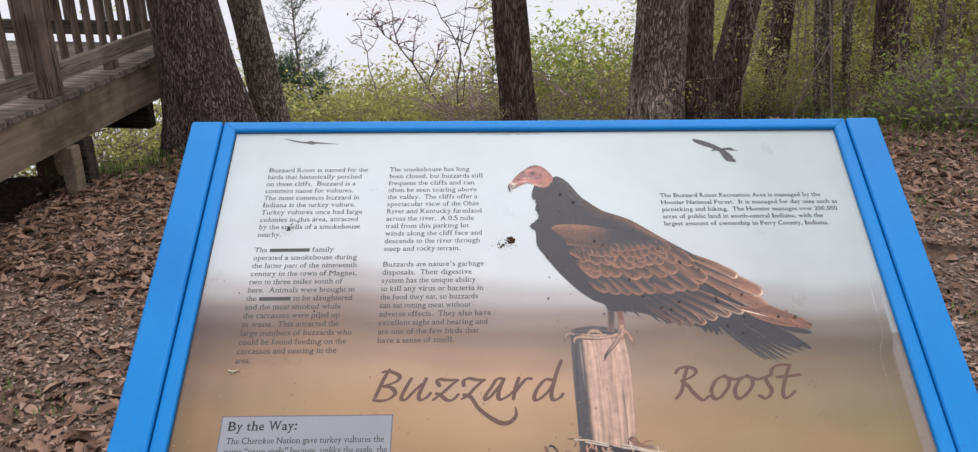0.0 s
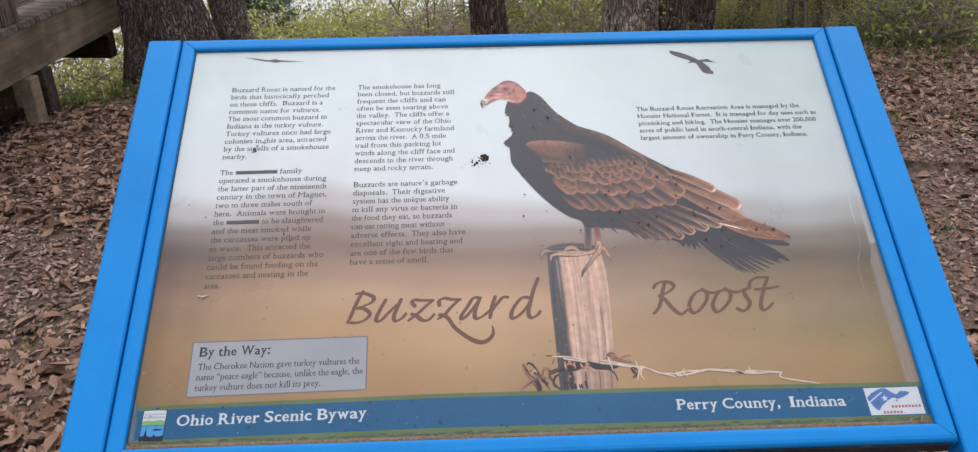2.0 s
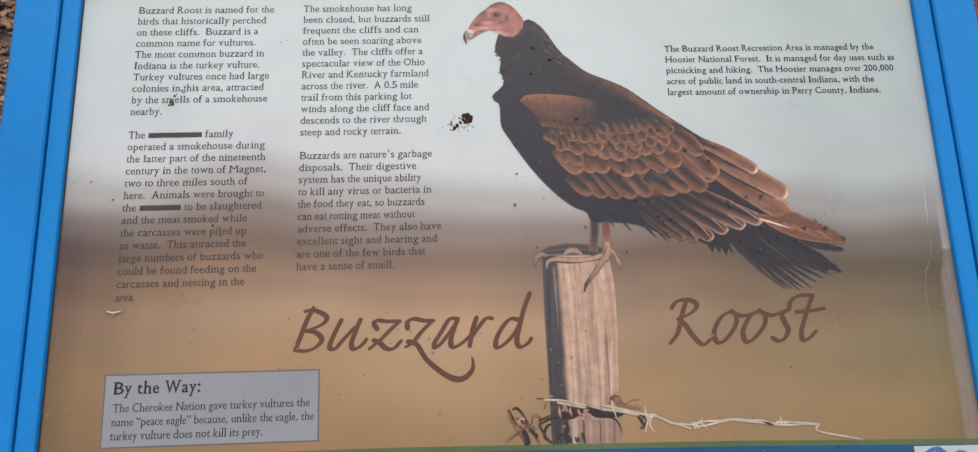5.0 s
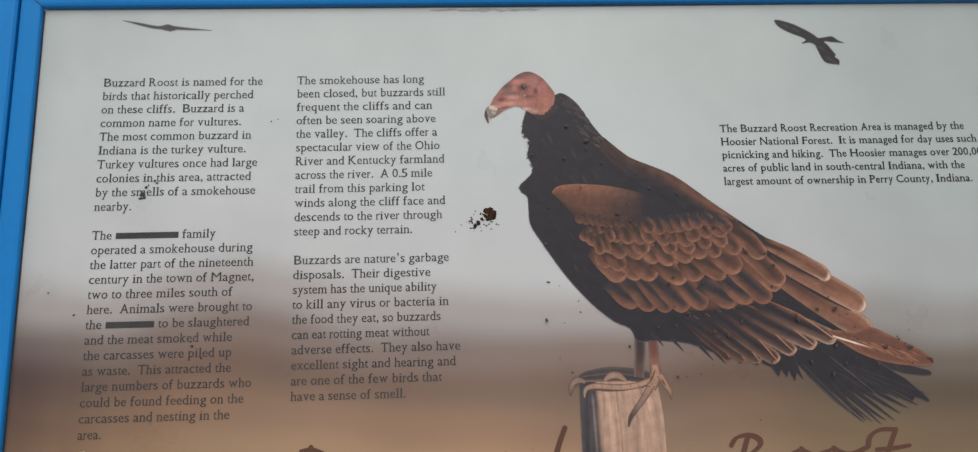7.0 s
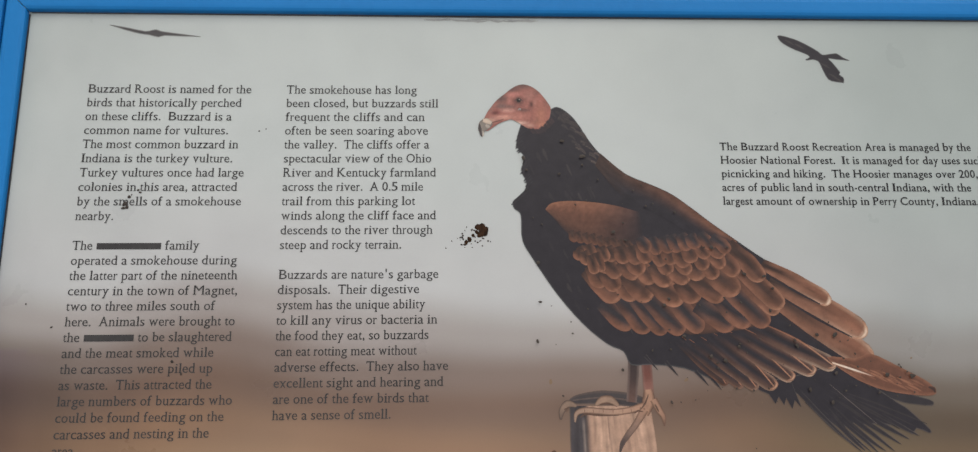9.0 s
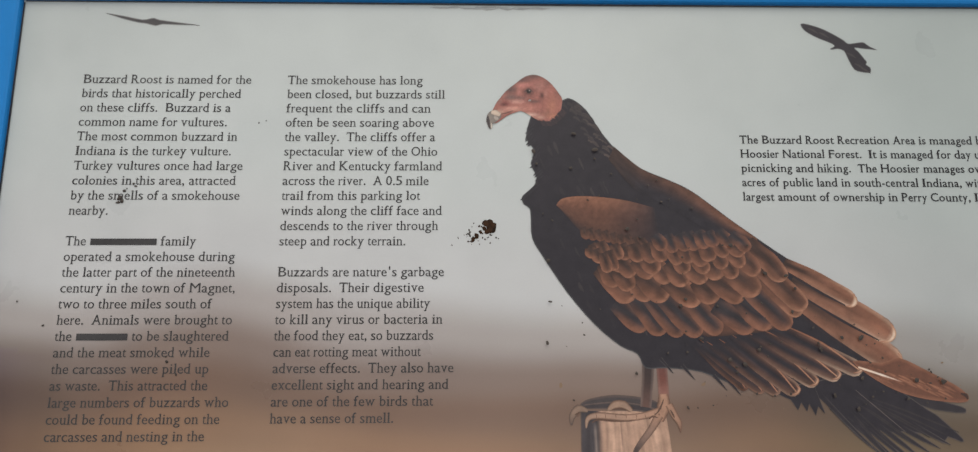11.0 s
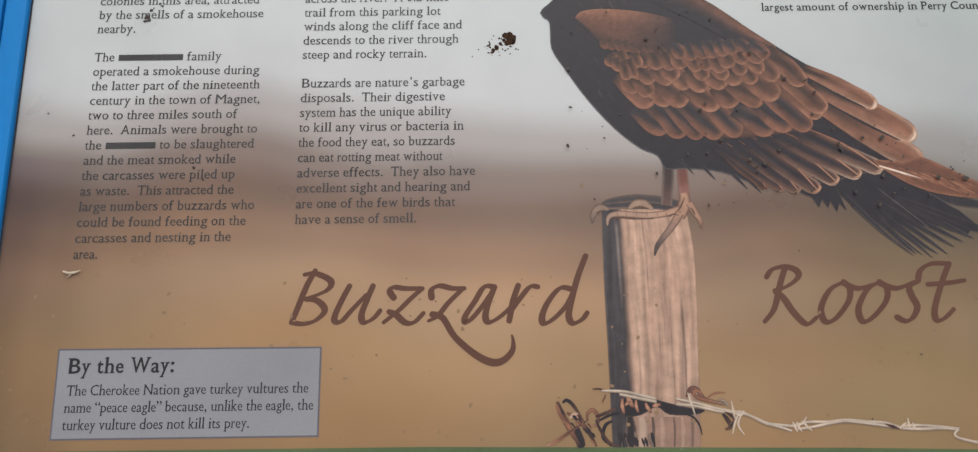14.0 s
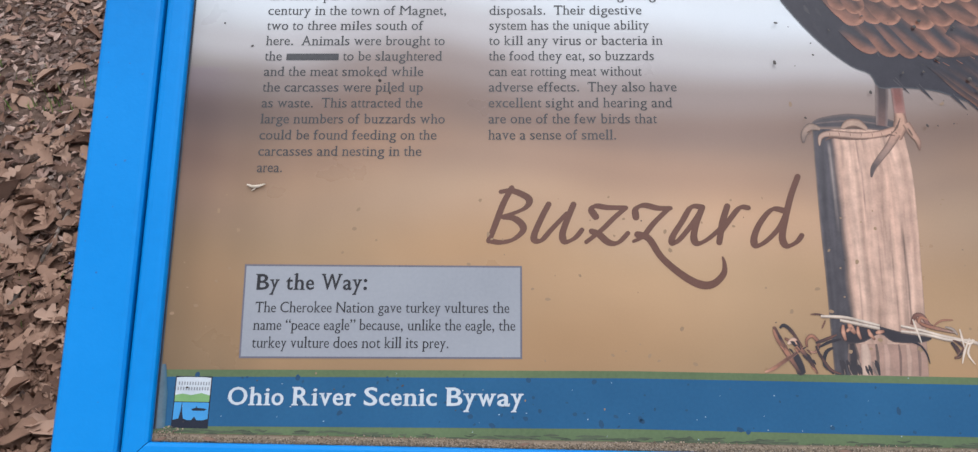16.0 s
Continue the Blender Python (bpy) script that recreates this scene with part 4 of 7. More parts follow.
def lifted(y):
    """How far in from the side the film has lifted, at this height."""
    return profile([(-a[1], float(a[0])) for a in EDGE_LINE], -y)


def photo_tone(u, v):
    x, y = u * 901 - 8, -v * 596 + 8
    t = (580 + y) / 580 + 0.030 * noise.noise((x * 0.006, 1.3, 4)) - 0.012 + 0.034 * smooth(240, 430, x) + 0.012 * smooth(600, 880, x) + 0.018 * noise.noise((x * 0.011, y * 0.010, 9))
    c = profile(DOWN, t)
    low = smooth(0.52, 0.40, t)
    side = profile(ACROSS_SKY, x) * (1 - low) + low * (profile(ACROSS_FOOT, x) + (profile(ACROSS_MEADOW, x) - profile(ACROSS_FOOT, x)) * smooth(0.14, 0.28, t))
    green = (1 - low) * smooth(1.0, 0.72, side)
    side *= 1 + (0.035 + 0.05 * low) * noise.noise((x * 0.012, y * 0.016, 2)) + 0.02 * noise.noise((x * 0.045, y * 0.04, 6))
    warm = low * 0.07 * noise.noise((x * 0.008, y * 0.017, 13))
    c = (c[0] * side * (1 - 0.045 * green + warm), c[1] * side, c[2] * side * (1 - 0.012 * green - warm))
    olive = low * smooth(560, 720, x) * (0.5 + 0.5 * noise.noise((x * 0.009, y * 0.012, 17)) + 0.3 * smooth(0.16, 0.28, t))
    c = (c[0] * (1 - 0.13 * olive), c[1] * (1 + 0.02 * olive), c[2] * (1 - 0.10 * olive))
    if low > 0.3 and x < 120:      # a smoky bruise along one edge
        c = blend(c, (c[0] * 0.95, c[1] * 0.90, c[2] * 1.10), 0.7 * smooth(110, 20, x) * smooth(0.20, 0.34, t))
    gone = smooth(-1.5, 2.5, x - lifted(y)) * smooth(-90, -150, y)
    if gone > 0:
        grey = (0.36, 0.375, 0.38) if t > 0.45 else blend((0.20, 0.165, 0.145), (0.215, 0.165, 0.13), smooth(0.3, 0.1, t))
        k = 1 + 0.16 * noise.noise((x * 0.25, y * 0.05, 1)) + 0.10 * noise.noise((x * 0.5, y * 0.3, 8))
        c = blend(c, tuple(w * k for w in grey), gone * (0.35 + 0.45 * low))
    return c


photo = Painting("photograph_print", "faded blurred photograph of sky and dry meadow", 0.00004)
photo.patch(mm([(-8, 8), (893, 8)]), mm([(-8, -588), (893, -588)]), photo_tone, 260, 170)
photo.build(face, PHOTO)
worn = Painting("worn_edge", "thin ragged edge where the print's film has lifted", 0.00012)
line = spline(mm(EDGE_LINE), 12)
for k in range(9):
    i = 8 + k * 9
    worn.stroke([p + Vector((0.0012 * noise.noise((j * 0.7, k, 0)), 0)) for j, p in enumerate(line[i:i + 11])], [0.0001, 0.0005, 0.0001], [(0.40, 0.405, 0.405) if k < 5 else (0.20, 0.15, 0.115)], None, 1)
worn.build(face)

# fence post: grain, cracks and the shaded side
fence = Painting("post_picture", "printed picture of a weathered fence post")
WOOD, WOOD_L, SHADOW_W = (0.29, 0.172, 0.124), (0.48, 0.315, 0.236), (0.027, 0.022, 0.025)

POST_L = [(475, -347), (475, -380), (475.5, -420), (476.5, -455), (477, -490), (477.5, -527)]
POST_R = [(541, -347), (545, -380), (545, -420), (544, -455), (543, -490), (541.5, -527)]


def post_tone(u, v):
    """Weathered wood lit from one side: a soft dark flank, long grain and a few drying cracks."""
    g = (1.04 - 0.16 * u) * (1 + 0.52 * noise.noise((v * 15 + 0.5 * noise.noise((u * 3, v * 4, 2)), u * 1.6, 3)) + 0.24 * noise.noise((v * 40 + 2 * noise.noise((u * 5, v * 6, 4)), u * 7, 5)) + 0.10 * noise.noise((v * 9, u * 22, 6)))
    c = blend(WOOD, WOOD_L, 0.55 + 0.5 * noise.noise((v * 7, u * 2.2, 8)))
    for at, lean, a, b, w, deep in ((0.46, 0.07, 0.02, 0.46, 0.012, 0.75), (0.83, 0.08, 0.36, 0.92, 0.018, 0.85), (0.70, 0.05, 0.34, 0.90, 0.013, 0.5), (0.34, 0.03, 0.5, 0.96, 0.010, 0.4), (0.57, 0.02, 0.1, 0.75, 0.009, 0.35)):
        off = abs(v - at - lean * (u - a) - 0.012 * noise.noise((u * 9, at * 50, 0))) / w
        c = blend(c, (0.105, 0.066, 0.055), deep * max(0.0, 1 - off) * smooth(a, a + 0.08, u) * smooth(b, b - 0.15, u))
    flank = 0.215 + 0.03 * u + 0.025 * noise.noise((u * 7, 3, 1))
    c = blend(c, (0.052, 0.045, 0.050), smooth(flank + 0.055, flank - 0.035, v))
    c = blend(c, (0.27, 0.215, 0.19), 0.75 * max(0.0, 1 - abs(v - 0.165 - 0.05 * u) / 0.022) * smooth(0.06, 0.12, u) * smooth(0.46, 0.30, u))
    c = blend(c, (0.20, 0.13, 0.10), 0.6 * smooth(0.985, 1.0, v))
    return tuple(x * g for x in blend(c, MEADOW_INK, 0.4 * smooth(0.018, 0.0, v) + 0.3 * smooth(0.985, 1.0, v)))


fence.patch(mm(POST_L)[::-1], mm(POST_R)[::-1], lambda u, v: post_tone(1 - u, v), 90, 70)
fence.stroke(mm([(474.5, -347), (480, -342), (502, -339.5), (529, -341.5), (541.5, -347)]), [0.0008, 0.0032, 0.0050, 0.0040, 0.0010], [(0.060, 0.050, 0.052)], [(0.11, 0.08, 0.07)])
fence.stroke(mm([(478, -344), (502, -343), (524, -345), (538, -349)]), [0.0016, 0.0032, 0.0028, 0.0010], [(0.050, 0.042, 0.046)], [(0.14, 0.10, 0.085)])
# under the wire: the shaded foot of the post, with paler bare wood in it
fence.shape(mm([(490, -505), (510, -505), (530, -505), (541.8, -503), (541.3, -527), (505, -527), (488, -527)]), (0.27, 0.165, 0.125), (0.26, 0.16, 0.12), 0.003)
for x, w, tone in ((491, 0.0040, SHADOW_W), (499.5, 0.0036, (0.40, 0.28, 0.215)), (507.5, 0.0012, (0.09, 0.06, 0.05)), (514, 0.0024, (0.34, 0.215, 0.165)), (523, 0.0010, (0.13, 0.08, 0.065)), (529, 0.0020, (0.35, 0.225, 0.17)), (536, 0.0012, (0.16, 0.10, 0.08))):
    fence.stroke(mm([(x, -505), (x + 0.5, -514), (x - 0.5, -526.5)]), [w * 0.6, w, w * 0.7], [tone], [blend(tone, (0.20, 0.13, 0.10), 0.6)])
for k in range(20):
    x, y0 = rng.uniform(480, 510), rng.uniform(-525, -520)
    fence.stroke(mm([(x, y0 + 4), (x + 1, y0 + 1), (x + 2, -526.5)]), [0.0004, rng.uniform(0.0008, 0.0016), 0.0003], [rng.choice((SHADOW_W, SHADOW_W, (0.20, 0.14, 0.11)))], [SHADOW_W], 3)
fence.build(face)

# the strands of wire: a rusty tangle, its shadow on the post, and a pale twisted line with its barbs
wire = Painting("wire_picture", "printed picture of rusty and pale barbed wire", 0.0004, 0.0000008)
RUST_A, RUST_B, RUST_C, IRON = (0.12, 0.052, 0.036), (0.26, 0.115, 0.070), (0.42, 0.22, 0.145), (0.022, 0.018, 0.022)
wire.shape(spline(mm([(484, -493), (499, -490), (516, -494), (532, -498), (546, -500), (539, -503.5), (520, -503.5), (511, -498), (500, -503.5), (490, -505), (484, -502)]), 3, True), IRON, (0.06, 0.045, 0.045), 0.0012)
for x0, y0, x1, y1, w in ((486, -492, 487, -503, 0.0016), (490, -490, 494, -498, 0.0022), (496, -493, 497.5, -502, 0.0014), (503, -495, 507, -502, 0.0015), (508, -497.5, 514, -496, 0.0016), (488, -497, 492, -494, 0.0012)):
    wire.stroke(mm([(x0, y0), ((x0 + x1) / 2 - 0.8, (y0 + y1) / 2), (x1, y1)]), [w * 0.5, w, w * 0.5], [RUST_B, RUST_C, RUST_A], [RUST_A], 3)
wire.shape(spline(mm([(450, -513), (454, -513), (458, -525), (452, -526.5)]), 3, True), IRON, (0.06, 0.045, 0.04), 0.0008)
for pts, w, tones in (([(438, -494), (441, -502), (446, -512), (454, -526)], 0.0021, [RUST_A, IRON, RUST_B, IRON]),
                      ([(437.5, -496), (440, -503), (444, -510)], 0.0013, [RUST_B, RUST_A]),
                      ([(442, -495), (445, -493), (450, -497), (457, -508)], 0.0013, [IRON, IRON, RUST_A]),
                      ([(430, -525.5), (436, -523), (445, -517), (459, -508)], 0.0014, [RUST_C, RUST_B, RUST_A, IRON]),
                      ([(445, -502), (453, -507), (460, -515), (466, -526)], 0.0016, [RUST_A, RUST_B, IRON, RUST_A]),
                      ([(447, -506), (451, -503), (453, -506)], 0.0018, [(0.50, 0.34, 0.25), RUST_C]),
                      ([(460, -508), (460, -503), (464, -500), (468, -505), (466, -511), (462, -511)], 0.0014, [RUST_A, RUST_B, RUST_A, RUST_C]),
                      ([(466, -505), (473, -502.5), (481, -499)], 0.0012, [IRON, RUST_A]), ([(468, -508), (476, -504), (484, -502)], 0.0010, [IRON]),
                      ([(478, -508), (473, -511), (471, -519), (477, -526)], 0.0013, [IRON]), ([(466, -507), (469, -514), (475, -523), (482, -526)], 0.0011, [IRON, RUST_A]),
                      ([(464, -485), (470, -485), (480, -488)], 0.0007, [RUST_A, IRON]), ([(474, -489), (471, -495)], 0.0006, [RUST_A]),
                      ([(533, -491), (536, -485), (541, -485), (545, -491), (550, -493)], 0.0017, [RUST_A, (0.20, 0.10, 0.08)]),
                      ([(536, -486), (541, -491), (552, -494), (563, -496.5)], 0.0014, [RUST_A, RUST_B, (0.20, 0.14, 0.11)]),
                      ([(548, -492), (554, -488), (562, -487.5)], 0.0007, [RUST_B]), ([(538, -490), (540, -486), (545, -488)], 0.0012, [RUST_B]),
                      ([(556, -492.5), (561, -494), (564, -498)], 0.0010, [(0.25, 0.19, 0.15)]), ([(559, -503), (562, -507), (564, -512), (560, -514)], 0.0016, [IRON, RUST_A]),
                      ([(520, -502), (535, -504), (541, -510), (543, -518)], 0.0007, [IRON])):
    wire.stroke(mm(pts), [w * 0.5, w, w, w * 0.4], tones, [blend(tones[0], IRON, 0.6)], 4)
for k in range(14):
    x = rng.uniform(440, 470)
    y = -496 - (x - 438) * 0.5 - rng.uniform(0, 14)
    wire.stroke(mm([(x, y), (x + 1.5, y - 1.2), (x + 3, max(-526, y - 3.5))]), [0.0003, rng.uniform(0.0006, 0.0011), 0.0003], [rng.choice((IRON, IRON, RUST_B, RUST_A))], [IRON], 3)
STEEL, STEEL_D = (0.46, 0.385, 0.32), (0.20, 0.155, 0.13)
STRANDS = ([(525.6, -492.0), (539.3, -494.8), (553.0, -498.4), (566.6, -501.1), (577.9, -503.7), (589.0, -509.2), (600.2, -512.3), (608.2, -515.0)],
           [(525.4, -495.7), (541.5, -497.5), (557.4, -501.1), (572.1, -501.5), (582.4, -505.6), (591.2, -509.6), (602.6, -510.9), (612.6, -511.8)],
           [(608.1, -511.3), (621.1, -508.6), (634.9, -508.5), (648.8, -507.0), (662.4, -508.3), (676.0, -509.2), (687.0, -512.3)],
           [(612.4, -513.6), (623.1, -512.2), (634.8, -509.8), (646.4, -508.0), (657.7, -508.8), (671.3, -510.6), (687.0, -512.8)],
           [(687.1, -511.8), (698.6, -510.9), (712.2, -511.7), (729.3, -513.4)],
           [(688.3, -513.2), (702.8, -513.6), (718.8, -513.0), (729.1, -514.3)],
           [(471, -486), (487, -486.5), (499, -489), (511, -492)], [(484, -488.5), (499, -491.5), (511, -494)], [(728.3, -513.9), (728, -520), (768, -528)])
for pts in STRANDS:      # each wire with its shaded underside
    wire.stroke(mm([(x, y - 0.7) for x, y in pts]), [0.0007, 0.0009, 0.0008], [STEEL_D], [blend(STEEL_D, MEADOW_INK, 0.6)], 4)
for k, pts in enumerate(STRANDS):
    wire.stroke(mm(pts), [0.0006, 0.0009, 0.0007, 0.0009, 0.0006], [STEEL, blend(STEEL, CREAM, 0.35), blend(STEEL, STEEL_D, 0.3), STEEL, blend(STEEL, STEEL_D, 0.25 * (k % 3))], [blend(STEEL, MEADOW_INK, 0.5)], 5, 0.3)
for pts in ([(560.1, -501.5), (564.6, -503.8), (567.5, -507.9)],
            [(567.1, -506.5), (564.5, -511.1), (560.7, -513.9)],
            [(675.9, -510.1), (681.6, -512.3), (686.4, -513.7)]):
    wire.stroke(mm(pts), [0.0004, 0.0014, 0.0004], [RUST_A, IRON, RUST_A], [blend(RUST_A, MEADOW_INK, 0.4)], 4)
for pts in ([(534.2, -487.4), (536.5, -495.7), (538.8, -503.9)],
            [(565.7, -493.7), (566.7, -500.1), (567.6, -506.5)],
            [(571.7, -500.1), (567.4, -509.3), (565.0, -517.5)],
            [(574.0, -500.6), (569.6, -510.2), (573.7, -517.9)],
            [(567.4, -502.4), (571.9, -503.8), (574.9, -501.0)],
            [(609.2, -508.6), (610.7, -512.2), (612.2, -515.9)],
            [(612.0, -508.6), (613.5, -512.2), (615.4, -515.8)],
            [(615.7, -507.7), (618.6, -510.8), (622.8, -515.3)],
            [(619.6, -504.9), (616.5, -509.5), (611.7, -511.8)],
            [(692.8, -505.9), (693.2, -510.0), (694.1, -514.5)],
            [(686.4, -513.7), (689.0, -510.9), (692.0, -509.1)],
            [(696.1, -509.1), (696.7, -511.8), (697.8, -514.1)]):
    wire.stroke(mm(pts), [0.0004, 0.0009, 0.0003], [STEEL, blend(STEEL, CREAM, 0.5), STEEL], [blend(STEEL, MEADOW_INK, 0.5)], 4, 0.3)
wire.build(face)

bird = Painting("bird_picture", "printed picture of a large dark brown bird shape", 0.0004, 0.0000007)
# legs and feet
SHANK_R, SHANK_G, FOOT, FOOT_D = (0.16, 0.058, 0.046), (0.10, 0.060, 0.055), (0.345, 0.20, 0.14), (0.12, 0.066, 0.048)
bird.stroke(mm([(529.5, -308), (528, -326), (526, -344)]), [0.0050, 0.0046, 0.0042], [(0.028, 0.022, 0.024), (0.060, 0.038, 0.036), (0.13, 0.072, 0.060)], [blend(SHANK_G, HAZE_INK, 0.35)])
bird.stroke(mm([(539.5, -308), (540, -322), (540.5, -338)]), [0.0045, 0.0042, 0.0042], [(0.06, 0.034, 0.034), SHANK_R, (0.26, 0.13, 0.105)], [blend(SHANK_R, HAZE_INK, 0.3)])
bird.stroke(mm([(540, -334), (540, -343), (536, -354)]), [0.0034, 0.0054, 0.0034], [blend(FOOT, PALE, 0.3), FOOT], [FOOT_D])
bird.stroke(mm([(479.5, -360), (481, -353), (489, -350.5), (509, -352), (524, -350.5), (536, -347)]), [0.0005, 0.0020, 0.0025, 0.0026, 0.0026, 0.0030], [(0.30, 0.205, 0.155), (0.36, 0.235, 0.175), (0.39, 0.245, 0.18), FOOT], [FOOT_D])
bird.stroke(mm([(468, -358), (469, -351), (474, -345.5), (481, -347)]), [0.0007, 0.0026, 0.0034, 0.0012], [(0.10, 0.072, 0.062), (0.25, 0.17, 0.13), (0.24, 0.165, 0.125)], [(0.08, 0.056, 0.046)])
bird.stroke(mm([(497, -346.5), (502, -342.5), (509, -342.5), (515, -347)]), [0.0014, 0.0032, 0.0034, 0.0014], [(0.31, 0.205, 0.15)], [FOOT_D])
bird.stroke(mm([(544, -342), (548, -350), (551.5, -356), (552, -363)]), [0.0030, 0.0028, 0.0020, 0.0004], [FOOT, FOOT, FOOT_D], [FOOT_D])
bird.stroke(mm([(536, -350), (530, -360), (522, -370), (517, -377), (515, -384)]), [0.0036, 0.0028, 0.0024, 0.0020, 0.0006], [FOOT, (0.26, 0.165, 0.13), (0.075, 0.055, 0.052), (0.06, 0.045, 0.045)], [FOOT_D, (0.14, 0.095, 0.08)])
for pts in ([(540, -338), (537, -345), (533, -350)], [(484, -356), (489, -353.5), (500, -354.5), (515, -354.5)], [(500, -346), (506, -345), (512, -346.5)], [(528, -353), (531, -351), (535, -352)], [(545, -346), (548, -352)], [(471, -350), (475, -348)]):
    bird.stroke(mm(pts), [0.0003, 0.0008, 0.0002], [(0.11, 0.062, 0.046)], [FOOT_D], 3)
for x in (487, 494, 502, 510, 518, 525):      # creases of the scaly toes
    bird.stroke(mm([(x, -349.2), (x + 0.6, -351), (x + 0.4, -353)]), [0.0001, 0.00035, 0.0001], [(0.15, 0.09, 0.068)], [FOOT], 3)
# the dark mass of the body
neck = [(440, -101), (455, -96), (467, -89), (472, -88), (479, -92), (486, -99), (491, -107), (497, -117), (505, -128), (514, -138), (530, -150)]
back = [(553, -160), (569, -168), (585, -180), (601, -193), (621, -208), (642, -224), (660, -241), (680, -252), (694, -266), (712, -282), (720, -294), (724, -306)]
belly = [(627, -333), (599, -328), (571, -317), (544, -314), (527, -314), (521, -303), (508, -297), (488, -280), (467, -255), (448, -226), (439, -210), (438, -193)]
throat = [(437, -185), (432, -181), (431, -175), (436, -170), (441, -165), (443, -157), (439, -149), (440, -141), (441, -134), (436, -127), (435, -119), (437, -110)]
bird.shape(spline(mm(neck + back), 3) + spline(mm([(715, -322), (690, -331), (657, -331)]), 2) + spline(mm(belly + throat), 3), BLACK, blend(BLACK, SKY_INK, 0.10), 0.0013)
# tail: one dark fan with a few split ends, and a ragged tuft before it
bird.shape(spline(mm([(642.1, -327.6), (663.2, -322.8), (696.1, -315.1), (718.0, -323.9), (735.6, -330.1), (753.1, -336.5), (772.1, -344.7), (772.5, -347.8), (756.5, -344.8), (739.8, -341.1), (751.4, -348.7), (761.4, -358.2), (769.7, -366.8), (768.0, -369.4), (758.1, -365.5), (754.0, -370.4), (744.6, -364.5), (735.8, -362.8), (726.9, -361.5), (715.4, -362.4), (706.5, -361.1), (698.2, -364.5), (690.5, -361.9), (680.2, -353.9), (668.1, -340.4)]), 2, True), BLACK, blend(BLACK, HAZE_INK, 0.3), 0.0010)
for strand in ([(670.0, -343.1), (690.2, -365.2), (712.1, -384.8)], [(680.4, -351.7), (700.0, -367.6), (718.9, -384.3)], [(691.5, -354.2), (711.9, -372.2), (726.3, -386.6)], [(704.8, -356.7), (723.3, -371.3), (737.9, -383.6)], [(711.6, -356.8), (730.4, -369.3), (743.9, -378.1)], [(720.6, -357.0), (738.6, -367.3), (751.0, -374.1)], [(730.0, -355.0), (747.9, -365.3), (759.5, -371.4)], [(686.9, -354.1), (704.9, -374.2), (713.9, -383.1)], [(698.0, -356.5), (718.4, -374.5), (730.7, -383.5)], [(662.0, -333.6), (682.2, -356.2), (702.3, -376.8)]):      # loose ends of the tail
    bird.stroke(mm(strand), [0.0022, 0.0017, 0.0002], [BLACK, SOOT], [BLACK, blend(BLACK, HAZE_INK, 0.5)], 5)
bird.shape(spline(mm([(722, -326), (756, -338), (772, -342.5), (775, -345.5), (772, -347.5), (760, -346.5), (740, -342)]), 2, True), SOOT, blend(SOOT, HAZE_INK, 0.25), 0.0009)
bird.shape(mm([(620, -326), (658, -326), (665, -348), (660, -343), (657.5, -350), (653, -341), (651, -347), (647, -340), (644, -346), (639, -338), (632, -335)]), BLACK, blend(BLACK, HAZE_INK, 0.25), 0.0007)
for tip in ((767, -362), (757, -364), (744, -366), (730, -370), (716, -374), (704, -372), (752, -356), (738, -360), (722, -362)):
    f = rng.uniform(0.3, 0.5)
    bird.stroke(mm([(668 + (tip[0] - 668) * f, -324 + (tip[1] + 324) * f), (668 + (tip[0] - 668) * 0.7, -324 + (tip[1] + 324) * 0.7 + 1), tip]), [0.0003, 0.0010, 0.0002], [SOOT, (0.04, 0.033, 0.034)], [BLACK], 4)
bird.stroke(mm([(690, -330), (708, -346), (726, -362)]), [0.0002, 0.0004, 0.0002], [(0.12, 0.095, 0.09)], [BLACK], 4)
for k in range(4):      # wisps under the belly
    x = rng.choice((rng.uniform(545, 575), rng.uniform(545, 600)))
    y = -314 - max(0, x - 545) * 0.25 - rng.uniform(2, 7)
    bird.stroke(mm([(x - 9, y + 12), (x - 3, y + 5), (x + 1, y)]), [0.0016, 0.0008, 0.0001], [BLACK], [blend(BLACK, HAZE_INK, 0.2)], 3)
edge_line = spline(mm(throat[2:]), 5)
for k in range(40):      # loose tufts along the throat
    p = edge_line[int(rng.random() * (len(edge_line) - 1))]
    bird.stroke([p + Vector((0.005, 0.003)), p + Vector((0.001, -0.001)), p + Vector((-0.0004 - 0.0011 * rng.random(), -0.0030))], [0.0014, 0.0008, 0.0001], [BLACK], [blend(BLACK, SKY_INK, 0.03)], 3)
nape = spline(mm(neck[4:]), 8)
for k in range(64):      # brown-edged tufts down the nape
    f = rng.random()
    p = nape[int(f * (len(nape) - 1))] + Vector((-0.0005 - 0.013 * rng.random() ** 1.5, -0.001))
    bird.stroke([p + Vector((-0.003, 0.001)), p, p + Vector((0.0035, -0.004))], [0.0012, 0.0013, 0.0001], [blend(SOOT, (0.105, 0.076, 0.070), rng.random() * (0.2 + 0.7 * f))], [blend(BLACK, DUSK, 0.5)], 3)
